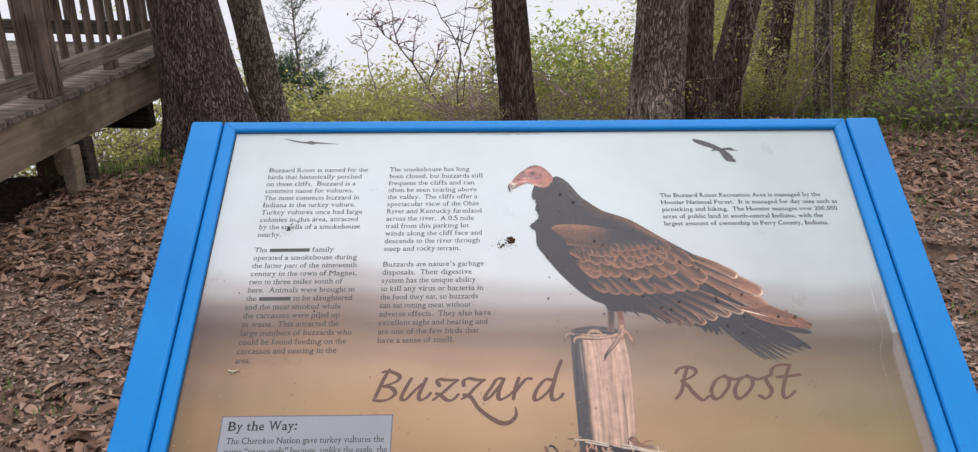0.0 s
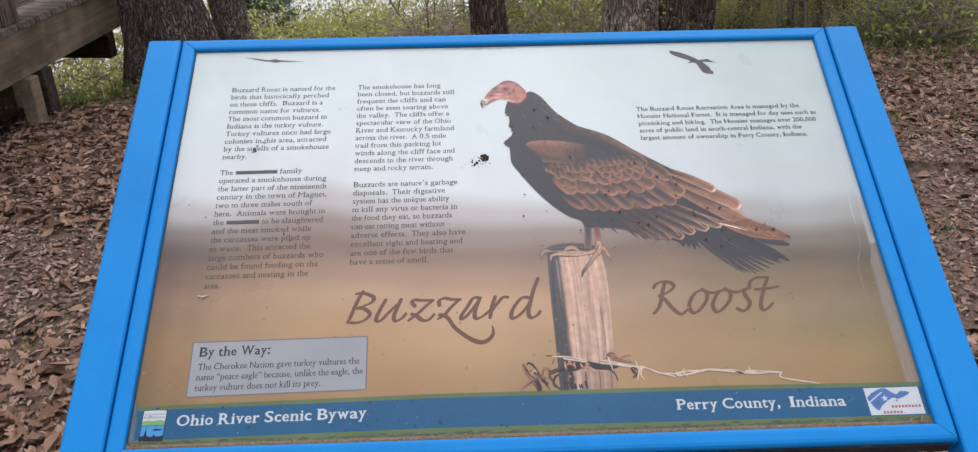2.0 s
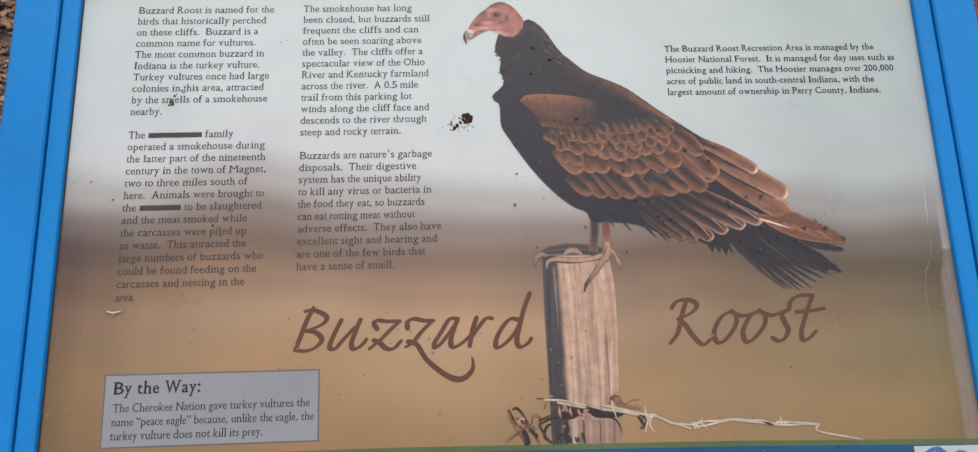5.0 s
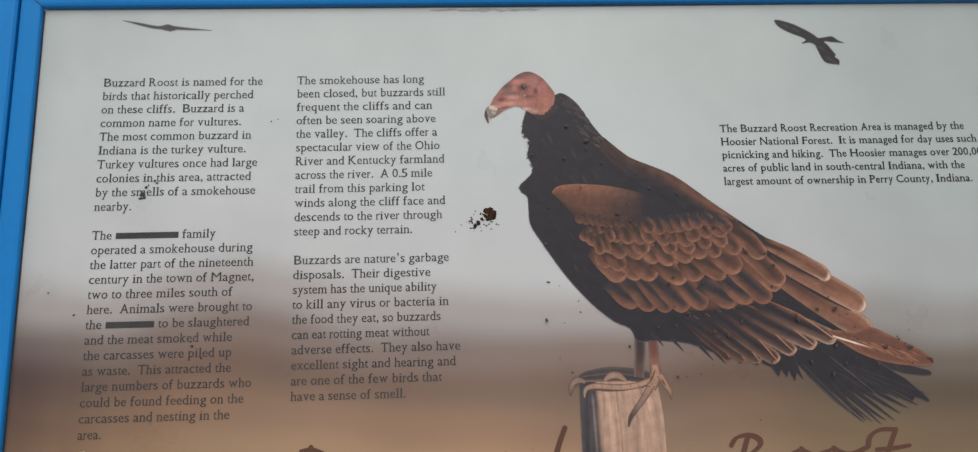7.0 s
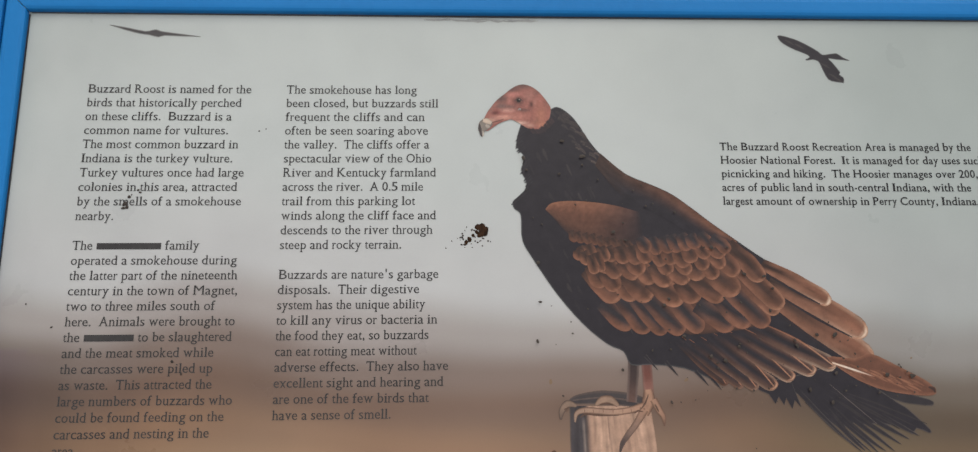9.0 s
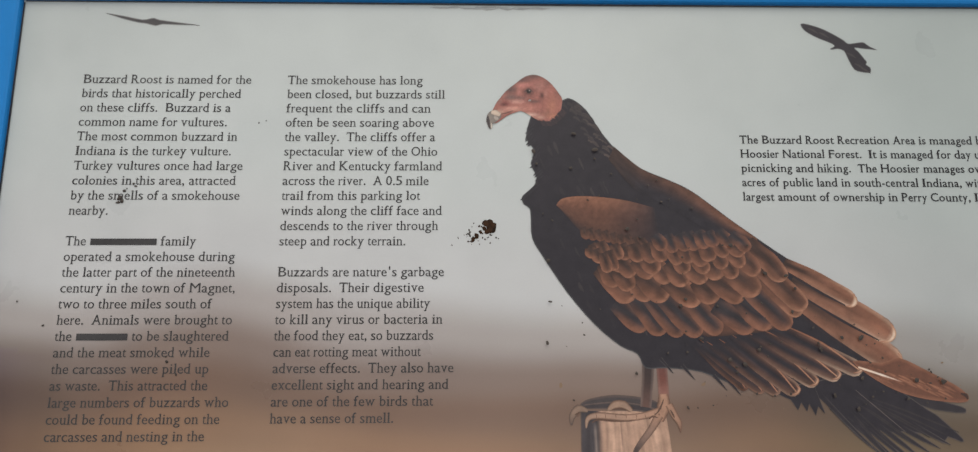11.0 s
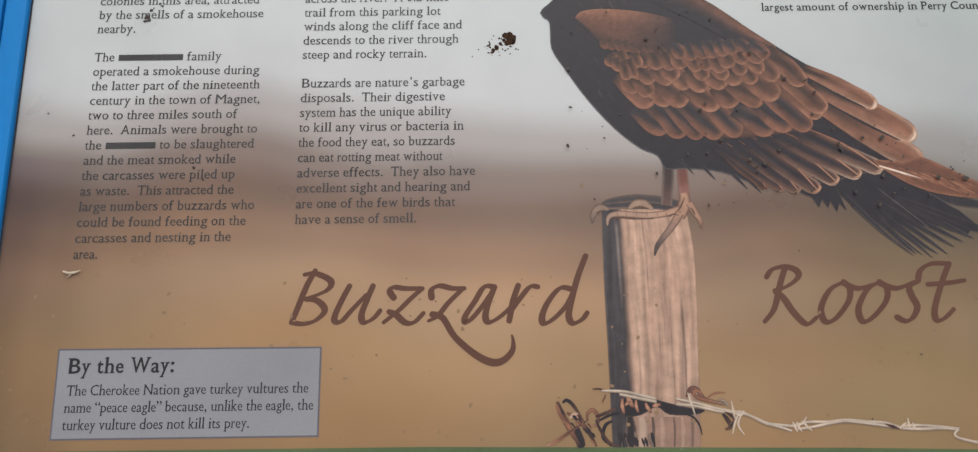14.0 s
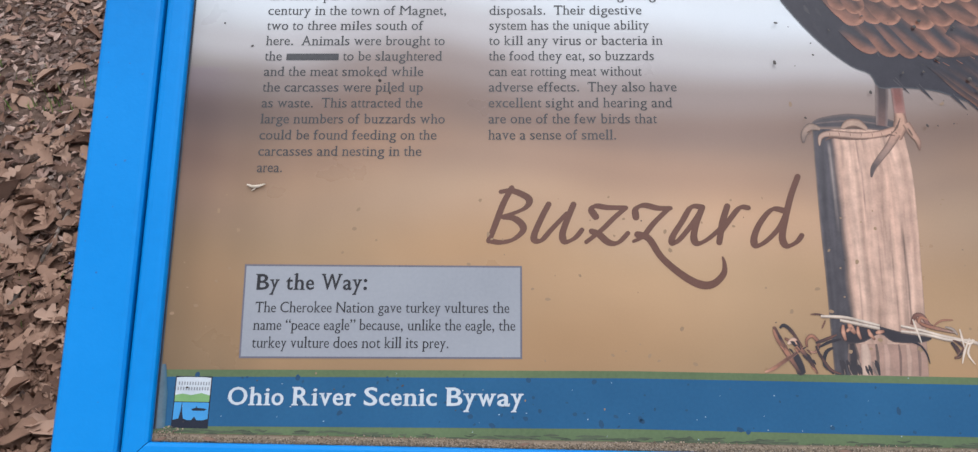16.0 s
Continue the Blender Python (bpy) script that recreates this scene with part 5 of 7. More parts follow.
for k in range(110):     # faint soft plumage of neck and breast
    x, y = rng.uniform(446, 560), rng.uniform(-300, -112)
    if not (446 + max(0, -y - 215) * 0.75 < x < 470 + max(0, -y - 95) * 0.55) or y < -286 - 0.1 * (520 - x):
        continue
    tone = blend(BLACK, DUSK, rng.random() ** 2)
    bird.stroke(mm([(x, y), (x + 1.5, y - 4), (x + 4, y - rng.uniform(7, 11))]), [0.0008, rng.uniform(0.0012, 0.0024), 0.0004], [tone], [BLACK], 3)

# head: bare red skin, hooked pale beak
SKIN, SKIN_D = (0.305, 0.117, 0.097), (0.115, 0.060, 0.056)
SPOTS = (((421, -79.5), 7, 4.5, (0.115, 0.072, 0.068), 1.0), ((430, -72), 9, 3.4, (0.12, 0.066, 0.062), 1.0), ((441, -67.5), 10, 3.0, (0.13, 0.072, 0.066), 0.9), ((453, -73), 5, 4, (0.20, 0.095, 0.08), 0.7), ((462, -85), 3, 6, (0.20, 0.09, 0.075), 0.6),
         ((433, -76.5), 7, 2.6, (0.50, 0.20, 0.17), 0.9), ((446, -78), 5, 5, (0.36, 0.165, 0.14), 0.7), ((437, -82), 4.6, 4.0, (0.055, 0.028, 0.027), 0.92), ((429, -82.5), 2.0, 3.0, (0.46, 0.19, 0.16), 0.7), ((422, -87.5), 6, 2.6, (0.155, 0.10, 0.092), 0.9), ((430, -88), 5, 1.6, (0.15, 0.085, 0.078), 0.8),
         ((427, -91.5), 6, 1.8, (0.56, 0.30, 0.25), 0.85), ((441, -91), 6, 1.6, (0.12, 0.066, 0.06), 0.9), ((448.4, -85.7), 1.7, 2.8, (0.07, 0.030, 0.028), 0.95), ((451.6, -84), 1.6, 3.4, (0.42, 0.19, 0.155), 0.7), ((417, -93.6), 4.4, 3.0, (0.21, 0.062, 0.055), 1.0), ((416.4, -94.2), 2.2, 1.5, (0.075, 0.026, 0.025), 0.9),
         ((412.5, -91), 2.2, 3.0, (0.30, 0.15, 0.13), 0.8), ((424, -98), 9, 2.2, (0.58, 0.30, 0.24), 0.85), ((437, -97), 7, 3, (0.42, 0.18, 0.145), 0.7), ((437, -103), 7, 1.5, (0.62, 0.42, 0.35), 0.9), ((447, -105.5), 4, 1.4, (0.55, 0.33, 0.26), 0.7), ((457, -95), 5, 8, (0.40, 0.165, 0.115), 0.8), ((452, -102), 4, 3, (0.24, 0.115, 0.085), 0.7), ((458, -104.5), 4, 2.6, (0.46, 0.20, 0.13), 0.7),
         ((413, -101), 4, 2.4, (0.50, 0.30, 0.24), 0.8))


def skin_tone(x, y):
    """Bare wrinkled red skin: darker over the brow, brightest behind the ear and along the gape."""
    c = SKIN
    for (cx, cy), rx, ry, ink_c, share in SPOTS:
        c = blend(c, ink_c, share * math.exp(-((x - cx) / rx) ** 2 - ((y - cy) / ry) ** 2))
    k = 1 + 0.20 * noise.noise((x * 0.4, y * 0.4, 3)) + 0.22 * noise.noise((x * 1.0, y * 1.0, 7))
    return tuple(v * k for v in c)


bird.pool(spline(mm([(402.1, -106.9), (406.2, -99.7), (409.7, -92.6), (412.7, -88.4), (417.9, -81.7), (424.9, -75.7), (431.3, -70.3), (437.1, -67.3), (442.8, -66.7), (448.5, -68.6), (454, -72.4), (458.4, -77.3), (462.7, -83.5), (465.4, -88.4), (465.1, -94.4), (463.7, -100.4), (460.7, -105.8), (456.1, -108.8), (449.3, -109.3), (443.7, -107.4), (436, -102.5), (430.4, -100), (425.9, -101.2), (420.2, -103.5), (414.5, -107), (408.7, -111)]), 4, True), mm([(438, -90)])[0], skin_tone, 26, blend(SKIN_D, SKY_INK, 0.25), 0.022)
for k in range(46):      # bristly feathers where the skin meets the dark neck
    f = rng.random()
    x, y = 447 + 19.5 * f, -109.5 + 22 * max(0, f - 0.35) ** 1.5
    bird.stroke(mm([(x + 2.5, y - 3), (x, y), (x - 1.5, y + 2.0 * rng.random())]), [0.0009, 0.0006, 0.0001], [blend(BLACK, SKIN_D, 0.25 * rng.random())], [blend(BLACK, SKIN_D, 0.4)], 3)
bird.stroke(mm([(410, -103.5), (417, -102), (424, -99.5)]), [0.0003, 0.0006, 0.0003], [SKIN_D], [SKIN], 5, 0.3)
bird.shape(spline(mm([(408.5, -98.6), (412.4, -101), (414, -104.6), (411.6, -108.2), (408.2, -110.6), (405.6, -112.9), (405.3, -116.2), (403.6, -115.3), (402, -110.5), (401.6, -105.7), (403.4, -101.5)]), 3, True), (0.22, 0.19, 0.17), (0.15, 0.125, 0.12), 0.0012)
bird.stroke(mm([(405.5, -101), (409, -101.5), (413, -103.5)]), [0.0014, 0.0026, 0.0016], [(0.58, 0.46, 0.37)], [(0.40, 0.31, 0.26)], 4)
bird.stroke(mm([(408, -105), (410, -106.5), (411.5, -106)]), [0.0008, 0.0022, 0.0008], [(0.42, 0.36, 0.32)], [(0.28, 0.24, 0.21)], 4)
bird.stroke(mm([(402.6, -104.5), (402.9, -109), (404.4, -115.6)]), [0.0006, 0.0017, 0.0004], [(0.055, 0.046, 0.048)], [(0.13, 0.11, 0.105)], 4)
bird.stroke(mm([(405.6, -111), (405.9, -113.5), (405.4, -116)]), [0.0006, 0.0008, 0.0002], [(0.50, 0.45, 0.40)], [(0.28, 0.24, 0.22)], 3)
bird.stroke(mm([(433.5, -82.5), (437, -80.5), (441, -82.5)]), [0.0006, 0.0026, 0.0006], [SKIN_D], [SKIN], 4)
bird.stroke(mm([(435.4, -82.3), (437.2, -81.9), (439, -82.4)]), [0.0014, 0.0026, 0.0014], [(0.016, 0.012, 0.012)], [SKIN_D], 3)
bird.stroke(mm([(437.4, -81.2), (438.2, -81.1)]), [0.0005, 0.0005], [(0.40, 0.33, 0.31)], None, 2)
# brown along the top of the back, fading into the dark below
def grain(u, v, k=0.3):
    return 1 + k * noise.noise((u * 14, v * 5, 2)) + k * 0.7 * noise.noise((u * 45 - v * 12, v * 9, 6))


def back_tone(u, v):
    c = blend(blend(UMBER, RUSSET, 0.15 + 0.45 * u), blend(RUSSET, TAN, 0.45), max(0, u * 1.3 - 0.3) * max(0, 1 - abs(v - 0.25) * 3))
    c = blend(c, BLACK, min(1, max(0, v * 1.9 - 0.25)) ** 0.8)
    return tuple(x * grain(u, v) for x in blend(c, UMBER, max(0, 1 - u * 5)))


bird.patch(mm([(508, -131), (530, -150), (553, -160.5), (569, -168.5), (585, -180.5), (601, -193.5), (622, -209)]), mm([(503, -142), (524, -168), (545, -180), (562, -190), (580, -201), (598, -210), (622, -215)]), back_tone, 60, 14)
bird.stroke(mm([(622, -212), (642, -227), (660, -242)]), [0.0016, 0.0030, 0.0020], [BLACK], [SOOT], 4)

# shoulder: a warm soft patch that fades backwards and downwards into the dark
def shoulder_tone(u, v):
    c = blend(RUSSET, blend(RUSSET, TAN, 0.75), max(0, 1 - v * 2.6))
    c = blend(c, UMBER, min(1, v * 0.75))
    c = blend(c, BLACK, min(1, max(0, u - 0.60) / 0.40) ** 1.2)
    return tuple(x * grain(u * 1.6, v * 2, 0.22) for x in blend(c, BLACK, max(0, v - 0.75) * 2.6))


bird.patch(mm([(459, -182), (464, -176.5), (477, -174.3), (497, -175), (518, -178), (540, -184)]), mm([(461, -184), (468, -192), (478, -203), (494, -211), (514, -217), (545, -222)]), shoulder_tone, 60, 16)
for x in range(484, 538, 6):      # its scalloped lower edge
    b = -206 - (x - 484) * 0.21 + rng.uniform(-1, 1)
    bird.feather(*mm([(x - 4, b + 6), (x, b - 4)]), 0.0036, UMBER, blend(UMBER, RUSSET, 0.7), RUSSET)


def plumes(rows, wide, warm, rim, dark=UMBER, gloom=0.5, bow=0.0):
    for (bx, by), (tx, ty) in rows:
        k = rng.uniform(0.88, 1.15)
        tx, ty = tx + rng.uniform(-1, 1), ty + rng.uniform(-1, 1)
        w, r = blend(blend(warm, RUSSET, 0.6), TAN, rng.uniform(0.0, 0.30)), blend(rim, TAN, rng.uniform(0.2, 0.6))
        b, t = mm([(bx - 0.25 * (tx - bx), by - 0.25 * (ty - by)), (tx, ty)])
        bird.feather(b, t, wide * k * 1.1, dark, w, r, bow, gloom, 0.86, 2.0, 0.30)


WARM, GLOW = blend(UMBER, RUSSET, 0.9), blend(TAN, PALE, 0.22)
# lower quills, dark with narrow pale edges
for base, tip, wide in (((566, -294), (606, -330), 0.0044), ((572, -296), (619, -332), 0.0048), ((582, -294), (631, -333), 0.0056), ((593, -291), (646, -333), 0.0064), ((602, -287), (661, -326), 0.0062), ((614, -285), (679, -321), 0.0062), ((628, -280), (697, -316), 0.0070)):
    share = (tip[0] - 606) / 91
    bird.feather(*mm([base, tip]), wide, BLACK, blend(UMBER, RUSSET, 0.15 + 0.4 * share), blend(blend(RUSSET, TAN, 0.4), CREAM, share * 0.75), -0.001, 0.35, 0.9, 2.6, 0.34)
    side = mm([(base[0] + 4, base[1] + 3), ((base[0] + tip[0]) / 2 + 5, (base[1] + tip[1]) / 2 + 4), (tip[0] - 2, tip[1] + 1)])
    bird.stroke(side, [0.0003, 0.0007 + 0.0004 * share, 0.0006], [RUSSET, TAN, blend(TAN, PALE, share)], [UMBER], 5)
for tip, turn in (((697, -315.5), 0.5), ((679, -320.5), 0.35), ((661, -325.5), 0.2), ((646, -332.5), 0.1)):      # pale worn ends of the lower quills
    bird.stroke(mm([(tip[0] - 7, tip[1] - 1.5), (tip[0] - 2, tip[1] - 0.5), (tip[0] + 0.3, tip[1] + 3), (tip[0] - 2, tip[1] + 6)]), [0.0003, 0.0011, 0.0013, 0.0003], [TAN, blend(PALE, CREAM, turn), TAN], [RUSSET], 4, 0.2)
bird.shape(spline(mm([(560, -262), (600, -262), (640, -272), (630, -283), (596, -288), (570, -287)]), 3, True), blend(UMBER, RUSSET, 0.45), UMBER, 0.004)
# upper quills with broad pale tips
for base, tip, wide, tint in (((648, -256), (728, -314), 0.0112, 0.25), ((648, -242), (725, -289), 0.0100, 0.45), ((642, -229), (697, -262), 0.0068, 0.55)):
    b, t = mm([base, tip])
    bird.feather(b, t, wide, UMBER, blend(RUSSET, TAN, 0.2 + tint * 0.6), blend(PALE, CREAM, 0.6), 0.001, 1.6, 0.95, 7.0, 0.40)
    d = (t - b).normalized()
    side = Vector((-d.y, d.x))
    arc = [t - d * wide * 1.1 * (1 - math.cos(a * 0.94)) - d * wide * 0.10 + side * wide * 0.88 * math.sin(a) for a in (-1.35, -0.9, -0.45, 0.0, 0.45, 0.9, 1.25)]
    bird.stroke(arc, [0.0003, 0.0009, 0.0015, 0.0019, 0.0017, 0.0010, 0.0003], [TAN, PALE, CREAM, CREAM, PALE, TAN], [blend(TAN, PALE, 0.4)], 3, 0.2)
    bird.stroke([b + d * 0.01 - side * wide * 0.9, b + (t - b) * 0.55 - side * wide * 0.98, b + (t - b) * 0.9 - side * wide * 0.85], [0.0006, 0.0012, 0.0005], [BLACK], [UMBER], 4)
# the longest quill, worn brown, with its white shaft
bird.shape(spline(mm([(690, -308), (713, -309), (727, -305), (748, -315), (767, -325), (775, -331), (778, -337), (770, -339.5), (745, -337), (726, -332), (708, -323)]), 3, True), blend(UMBER, RUSSET, 0.85), blend(RUSSET, TAN, 0.6), 0.0030)
for k in range(40):
    f = rng.random()
    x, y = 698 + 66 * f, -313 - 17 * f + rng.uniform(-5, 3)
    bird.stroke(mm([(x, y), (x + 6, y - 2.6), (x + 11, y - 5.4)]), [0.0004, 0.0012, 0.0002], [blend(RUSSET, TAN, rng.random())], [RUSSET], 3)
bird.stroke(mm([(772, -332.5), (776, -334), (777, -337)]), [0.0008, 0.0020, 0.0006], [UMBER], [RUSSET], 3)
bird.stroke(mm([(694, -312.5), (712, -318.5), (728, -324)]), [0.0009, 0.0010, 0.0002], [CREAM, (0.72, 0.62, 0.54), TAN], [TAN], 3)
# long faint coverts below, then the scalloped rows from the lowest up
plumes((((509, -267), (529, -284)), ((524, -263), (543, -288)), ((534, -261), (557, -289)), ((546, -262), (572, -289)), ((565, -260), (587, -288))), 0.0074, blend(UMBER, RUSSET, 0.55), blend(RUSSET, TAN, 0.35), SOOT, 0.3)
plumes((((590, -268), (614, -284)), ((607, -262), (628, -282)), ((607, -246), (643, -281))), 0.0085, blend(UMBER, RUSSET, 0.6), blend(RUSSET, TAN, 0.5), SOOT, 0.3)
bird.stroke(mm([(600, -258), (612, -268), (622, -274)]), [0.0008, 0.0016, 0.0004], [BLACK], [UMBER], 4)
plumes((((622, -238), (653, -272)), ((617, -226), (656, -266)), ((620, -218), (643, -243))), 0.0080, WARM, blend(GLOW, PALE, 0.4), UMBER, 0.35)
plumes((((498, -239), (520, -260)), ((519, -242), (533, -260)), ((529, -243), (547, -260)), ((551, -247), (572, -262)), ((574, -247), (586, -261)), ((585, -243), (607, -259)), ((598, -237), (620, -255))), 0.0088, WARM, GLOW)
plumes((((498, -234), (508, -249)), ((509, -238), (520, -251)), ((537, -228), (549, -246)), ((552, -233), (561, -248)), ((565, -230), (578, -245)), ((582, -229), (591, -243)), ((594, -229), (602, -242)), ((606, -222), (621, -239))), 0.0076, WARM, GLOW)
plumes((((506, -225), (512, -238)), ((512, -230), (520, -242)), ((524, -230), (535, -242)), ((530, -226), (541, -238)), ((599, -220), (610, -232)), ((588, -224), (596, -234)), ((570, -226), (580, -238)), ((556, -226), (565, -238))), 0.0064, WARM, GLOW)
plumes((((512, -217), (517, -228)), ((522, -217), (526, -229)), ((532, -217), (536, -231)), ((540, -215), (545, -230)), ((552, -217), (557, -232)), ((562, -216), (567, -230)), ((570, -216), (577, -232)), ((579, -214), (584, -229)), ((588, -212), (597, -225)), ((600, -212), (610, -224))), 0.0060, blend(UMBER, WARM, 0.75), blend(RUSSET, GLOW, 0.7))
plumes((((506, -217), (510, -228)), ((488, -216), (492, -222)), ((486, -219), (489, -227)), ((495, -215), (499, -226)), ((491, -221), (495, -231)), ((502, -223), (505, -236)), ((497, -225), (501, -238))), 0.0046, blend(WARM, TAN, 0.5), GLOW)
plumes((((550, -209), (555, -221)), ((560, -208), (564, -219)), ((540, -209), (545, -219)), ((567, -207), (572, -219)), ((575, -206), (580, -218)), ((583, -206), (589, -217)), ((593, -205), (601, -216)), ((604, -208), (616, -218))), 0.0056, blend(UMBER, RUSSET, 0.6), RUSSET, SOOT)
bird.build(face)

soar = Painting("soaring_bird_picture", "small printed picture of a soaring bird shape")
soar.shape(spline(mm([(71, -11.5), (90, -14.5), (104, -17.5), (110, -16.4), (114, -15.8), (119, -17.5), (133, -19.5), (154, -22.5), (136, -22.8), (122, -22.2), (116, -23.8), (108, -21.8), (100, -20.6), (88, -17.6)]), 2, True), (0.06, 0.056, 0.06), blend(DUSK, SKY_INK, 0.55), 0.0011)
soar.build(face)
soar = Painting("soaring_bird_picture", "small printed picture of a soaring bird shape")
soar.shape(spline(mm([(673.5, -17.7), (676.6, -16.5), (684.3, -18.5), (692.8, -21.7), (702.5, -27.2), (709.9, -32.1), (713.3, -35.3), (719.3, -34.7), (725.2, -33.8), (728.1, -34.8), (732.1, -38), (738.2, -41.2), (731.8, -40.8), (724.5, -40.1), (718.7, -39.4), (721.3, -42.3), (726.3, -49.6), (728, -52.7), (727.1, -54.9), (730.3, -57.4), (730.8, -60.6), (729.1, -62.7), (721.9, -62), (716.3, -59.8), (712.8, -52.6), (710.6, -46.3), (708.7, -42.2), (703.9, -40.5), (698.9, -41.4), (697.2, -40.2), (701.3, -37.7), (696.7, -34.5), (688.8, -31.2), (681.1, -27), (675.9, -22.8)]), 2, True), BLACK, blend(SOOT, SKY_INK, 0.3), 0.0009)
for x, y in ((684, -23), (693, -27), (715, -46), (721, -56), (726, -60)):
    soar.stroke(mm([(x - 4, y + 2), (x, y), (x + 4, y - 3)]), [0.0004, 0.0012, 0.0003], [DUSK], [SOOT], 3)
soar.build(face)

# ---- dirt on the face: specks, a dark splash, a dry twig and the grit along the foot ----
GRIME = mat("dark_grime", [(0.018, 0.012, 0.009), (0.05, 0.035, 0.027)], rough=0.6, scale=200, island=0.5)
SMUDGE = mat("brown_smudge", [(0.17, 0.108, 0.066), (0.22, 0.14, 0.085)], rough=0.6, scale=200, island=0.5)
CRUST = mat("dried_brown_splash", [(0.010, 0.006, 0.004), (0.055, 0.025, 0.012)], rough=0.75, spec=0.15, scale=300, bump=0.0006, bump_scale=500)
STAIN = mat("dark_blue_spot", [(0.005, 0.085, 0.27), (0.007, 0.11, 0.34)], rough=0.5, scale=200, island=0.5)
gr = random.Random(21)


def blobs(name, spots, material, label, high=0.0003, kind="stuff", base=0.0):
    """Small low domes with uneven outlines."""
    verts, faces = [], []
    for x, y, r in spots:
        n, b = 7, len(verts)
        turn, long_ = gr.uniform(0, 6.28), gr.uniform(1.0, 1.7)
        for ring, (share, up) in enumerate(((1.0, 0.0), (0.6, 0.8))):
            for k in range(n):
                a = 2 * math.pi * k / n
                px, py = r * share * math.cos(a) * gr.uniform(0.75, 1.2) * long_, r * share * math.sin(a) * gr.uniform(0.75, 1.2)
                verts.append((x + px * math.cos(turn) - py * math.sin(turn), y + px * math.sin(turn) + py * math.cos(turn), base + 0.00012 + up * high * min(1, r / 0.0015)))
        for k in range(n):
            faces.append((b + k, b + (k + 1) % n, b + n + (k + 1) % n, b + n + k))
        faces.append(tuple(range(b + n, b + 2 * n)))
    return part(name, mesh_from(name, verts, faces, [material], True), None, face, label, kind)


def spot(x, y):
    return mm([(x, y)])[0]


dark = []
for k in range(260):
    u = gr.random()
    if u < 0.8:      # mostly over the picture and the foot of the face
        x = gr.uniform(440, 760)
        y = gr.uniform(-345, -110 - max(0, x - 480) * 0.75)
    elif u < 0.91:
        x, y = gr.uniform(560, 875), gr.uniform(-572, -330)
    else:
        x, y = gr.uniform(10, 875), gr.uniform(-570, -410)
        if x < 270:
            y = gr.uniform(-570, -528)
    dark.append((*spot(x, y), gr.choice((0.0004, 0.0005, 0.0007, 0.0009)) * (1.9 if u < 0.8 and gr.random() < 0.45 else 0.8)))
blobs("dirt_specks", dark[:170], GRIME, "dark specks of dirt stuck to the print", base=0.0023)
blobs("dirt_specks", [(x + gr.uniform(-0.02, 0.02), max(y, -0.57) + gr.uniform(-0.002, 0.02), r * 1.0) for x, y, r in dark[180:] if y < -0.3], SMUDGE, "faint brown spots of dried rain", 0.0, base=0.0002)
PALE_SPOT = mat("dried_rain_spots", [(0.195, 0.118, 0.060), (0.24, 0.148, 0.08)], rough=0.5, scale=200, island=0.6)
blobs("dirt_specks", [(*spot(gr.uniform(12, 870), gr.uniform(-523, -400)), gr.choice((0.0006, 0.0009, 0.0013))) for _ in range(130)], PALE_SPOT, "faint brown spots of dried rain", 0.0, base=0.00006)
splash = [(*spot(393 + gr.gauss(4, 7), -207 + gr.gauss(0, 4)), gr.uniform(0.0003, 0.0009)) for _ in range(34)]
splash += [(*spot(x, y), r) for x, y, r in ((401, -197.5, 0.0027), (403, -204, 0.0022), (405, -197, 0.0030), (408, -200, 0.0026), (404, -201, 0.0024), (400, -202, 0.0017), (407, -204, 0.0019), (394, -208, 0.0019), (391, -211, 0.0017), (397, -205, 0.0014), (396, -200, 0.0009), (386, -207, 0.0006), (379, -210, 0.0005), (374, -216, 0.0005), (405, -214, 0.0006), (401, -211, 0.0008))]
blobs("splash_mark", splash, CRUST, "dried dark brown splash", 0.0009)
blobs("dirt_mark", [(*spot(x, y), r) for x, y, r in ((112, -166, 0.0011), (114, -168, 0.0008), (105, -172, 0.0013), (102, -178, 0.0019), (104, -181, 0.0016), (101, -182, 0.0012), (107, -170, 0.0006), (153, -311, 0.0014), (152, -307, 0.0007), (161, -321, 0.0008), (211, -112, 0.0007), (217, -110, 0.0005), (30, -264, 0.0008), (53, -283, 0.0008))], GRIME, "small dark dirt marks", 0.0006, base=0.0004)

scuff = Painting("scuff_mark", "grey scuff along the print's upper edge", 0.00014)
for k in range(16):
    x = gr.uniform(350, 445)
    scuff.stroke(mm([(x, -2.5 - gr.random() * 3), (x + gr.uniform(5, 14), -3.5 - gr.random() * 2.5), (x + gr.uniform(15, 26), -2.5 - gr.random() * 2)]), [0.0003, gr.uniform(0.0006, 0.0013), 0.0002], [(0.27, 0.28, 0.28)], [(0.42, 0.44, 0.43)], 3, 0.2)
scuff.build(face)
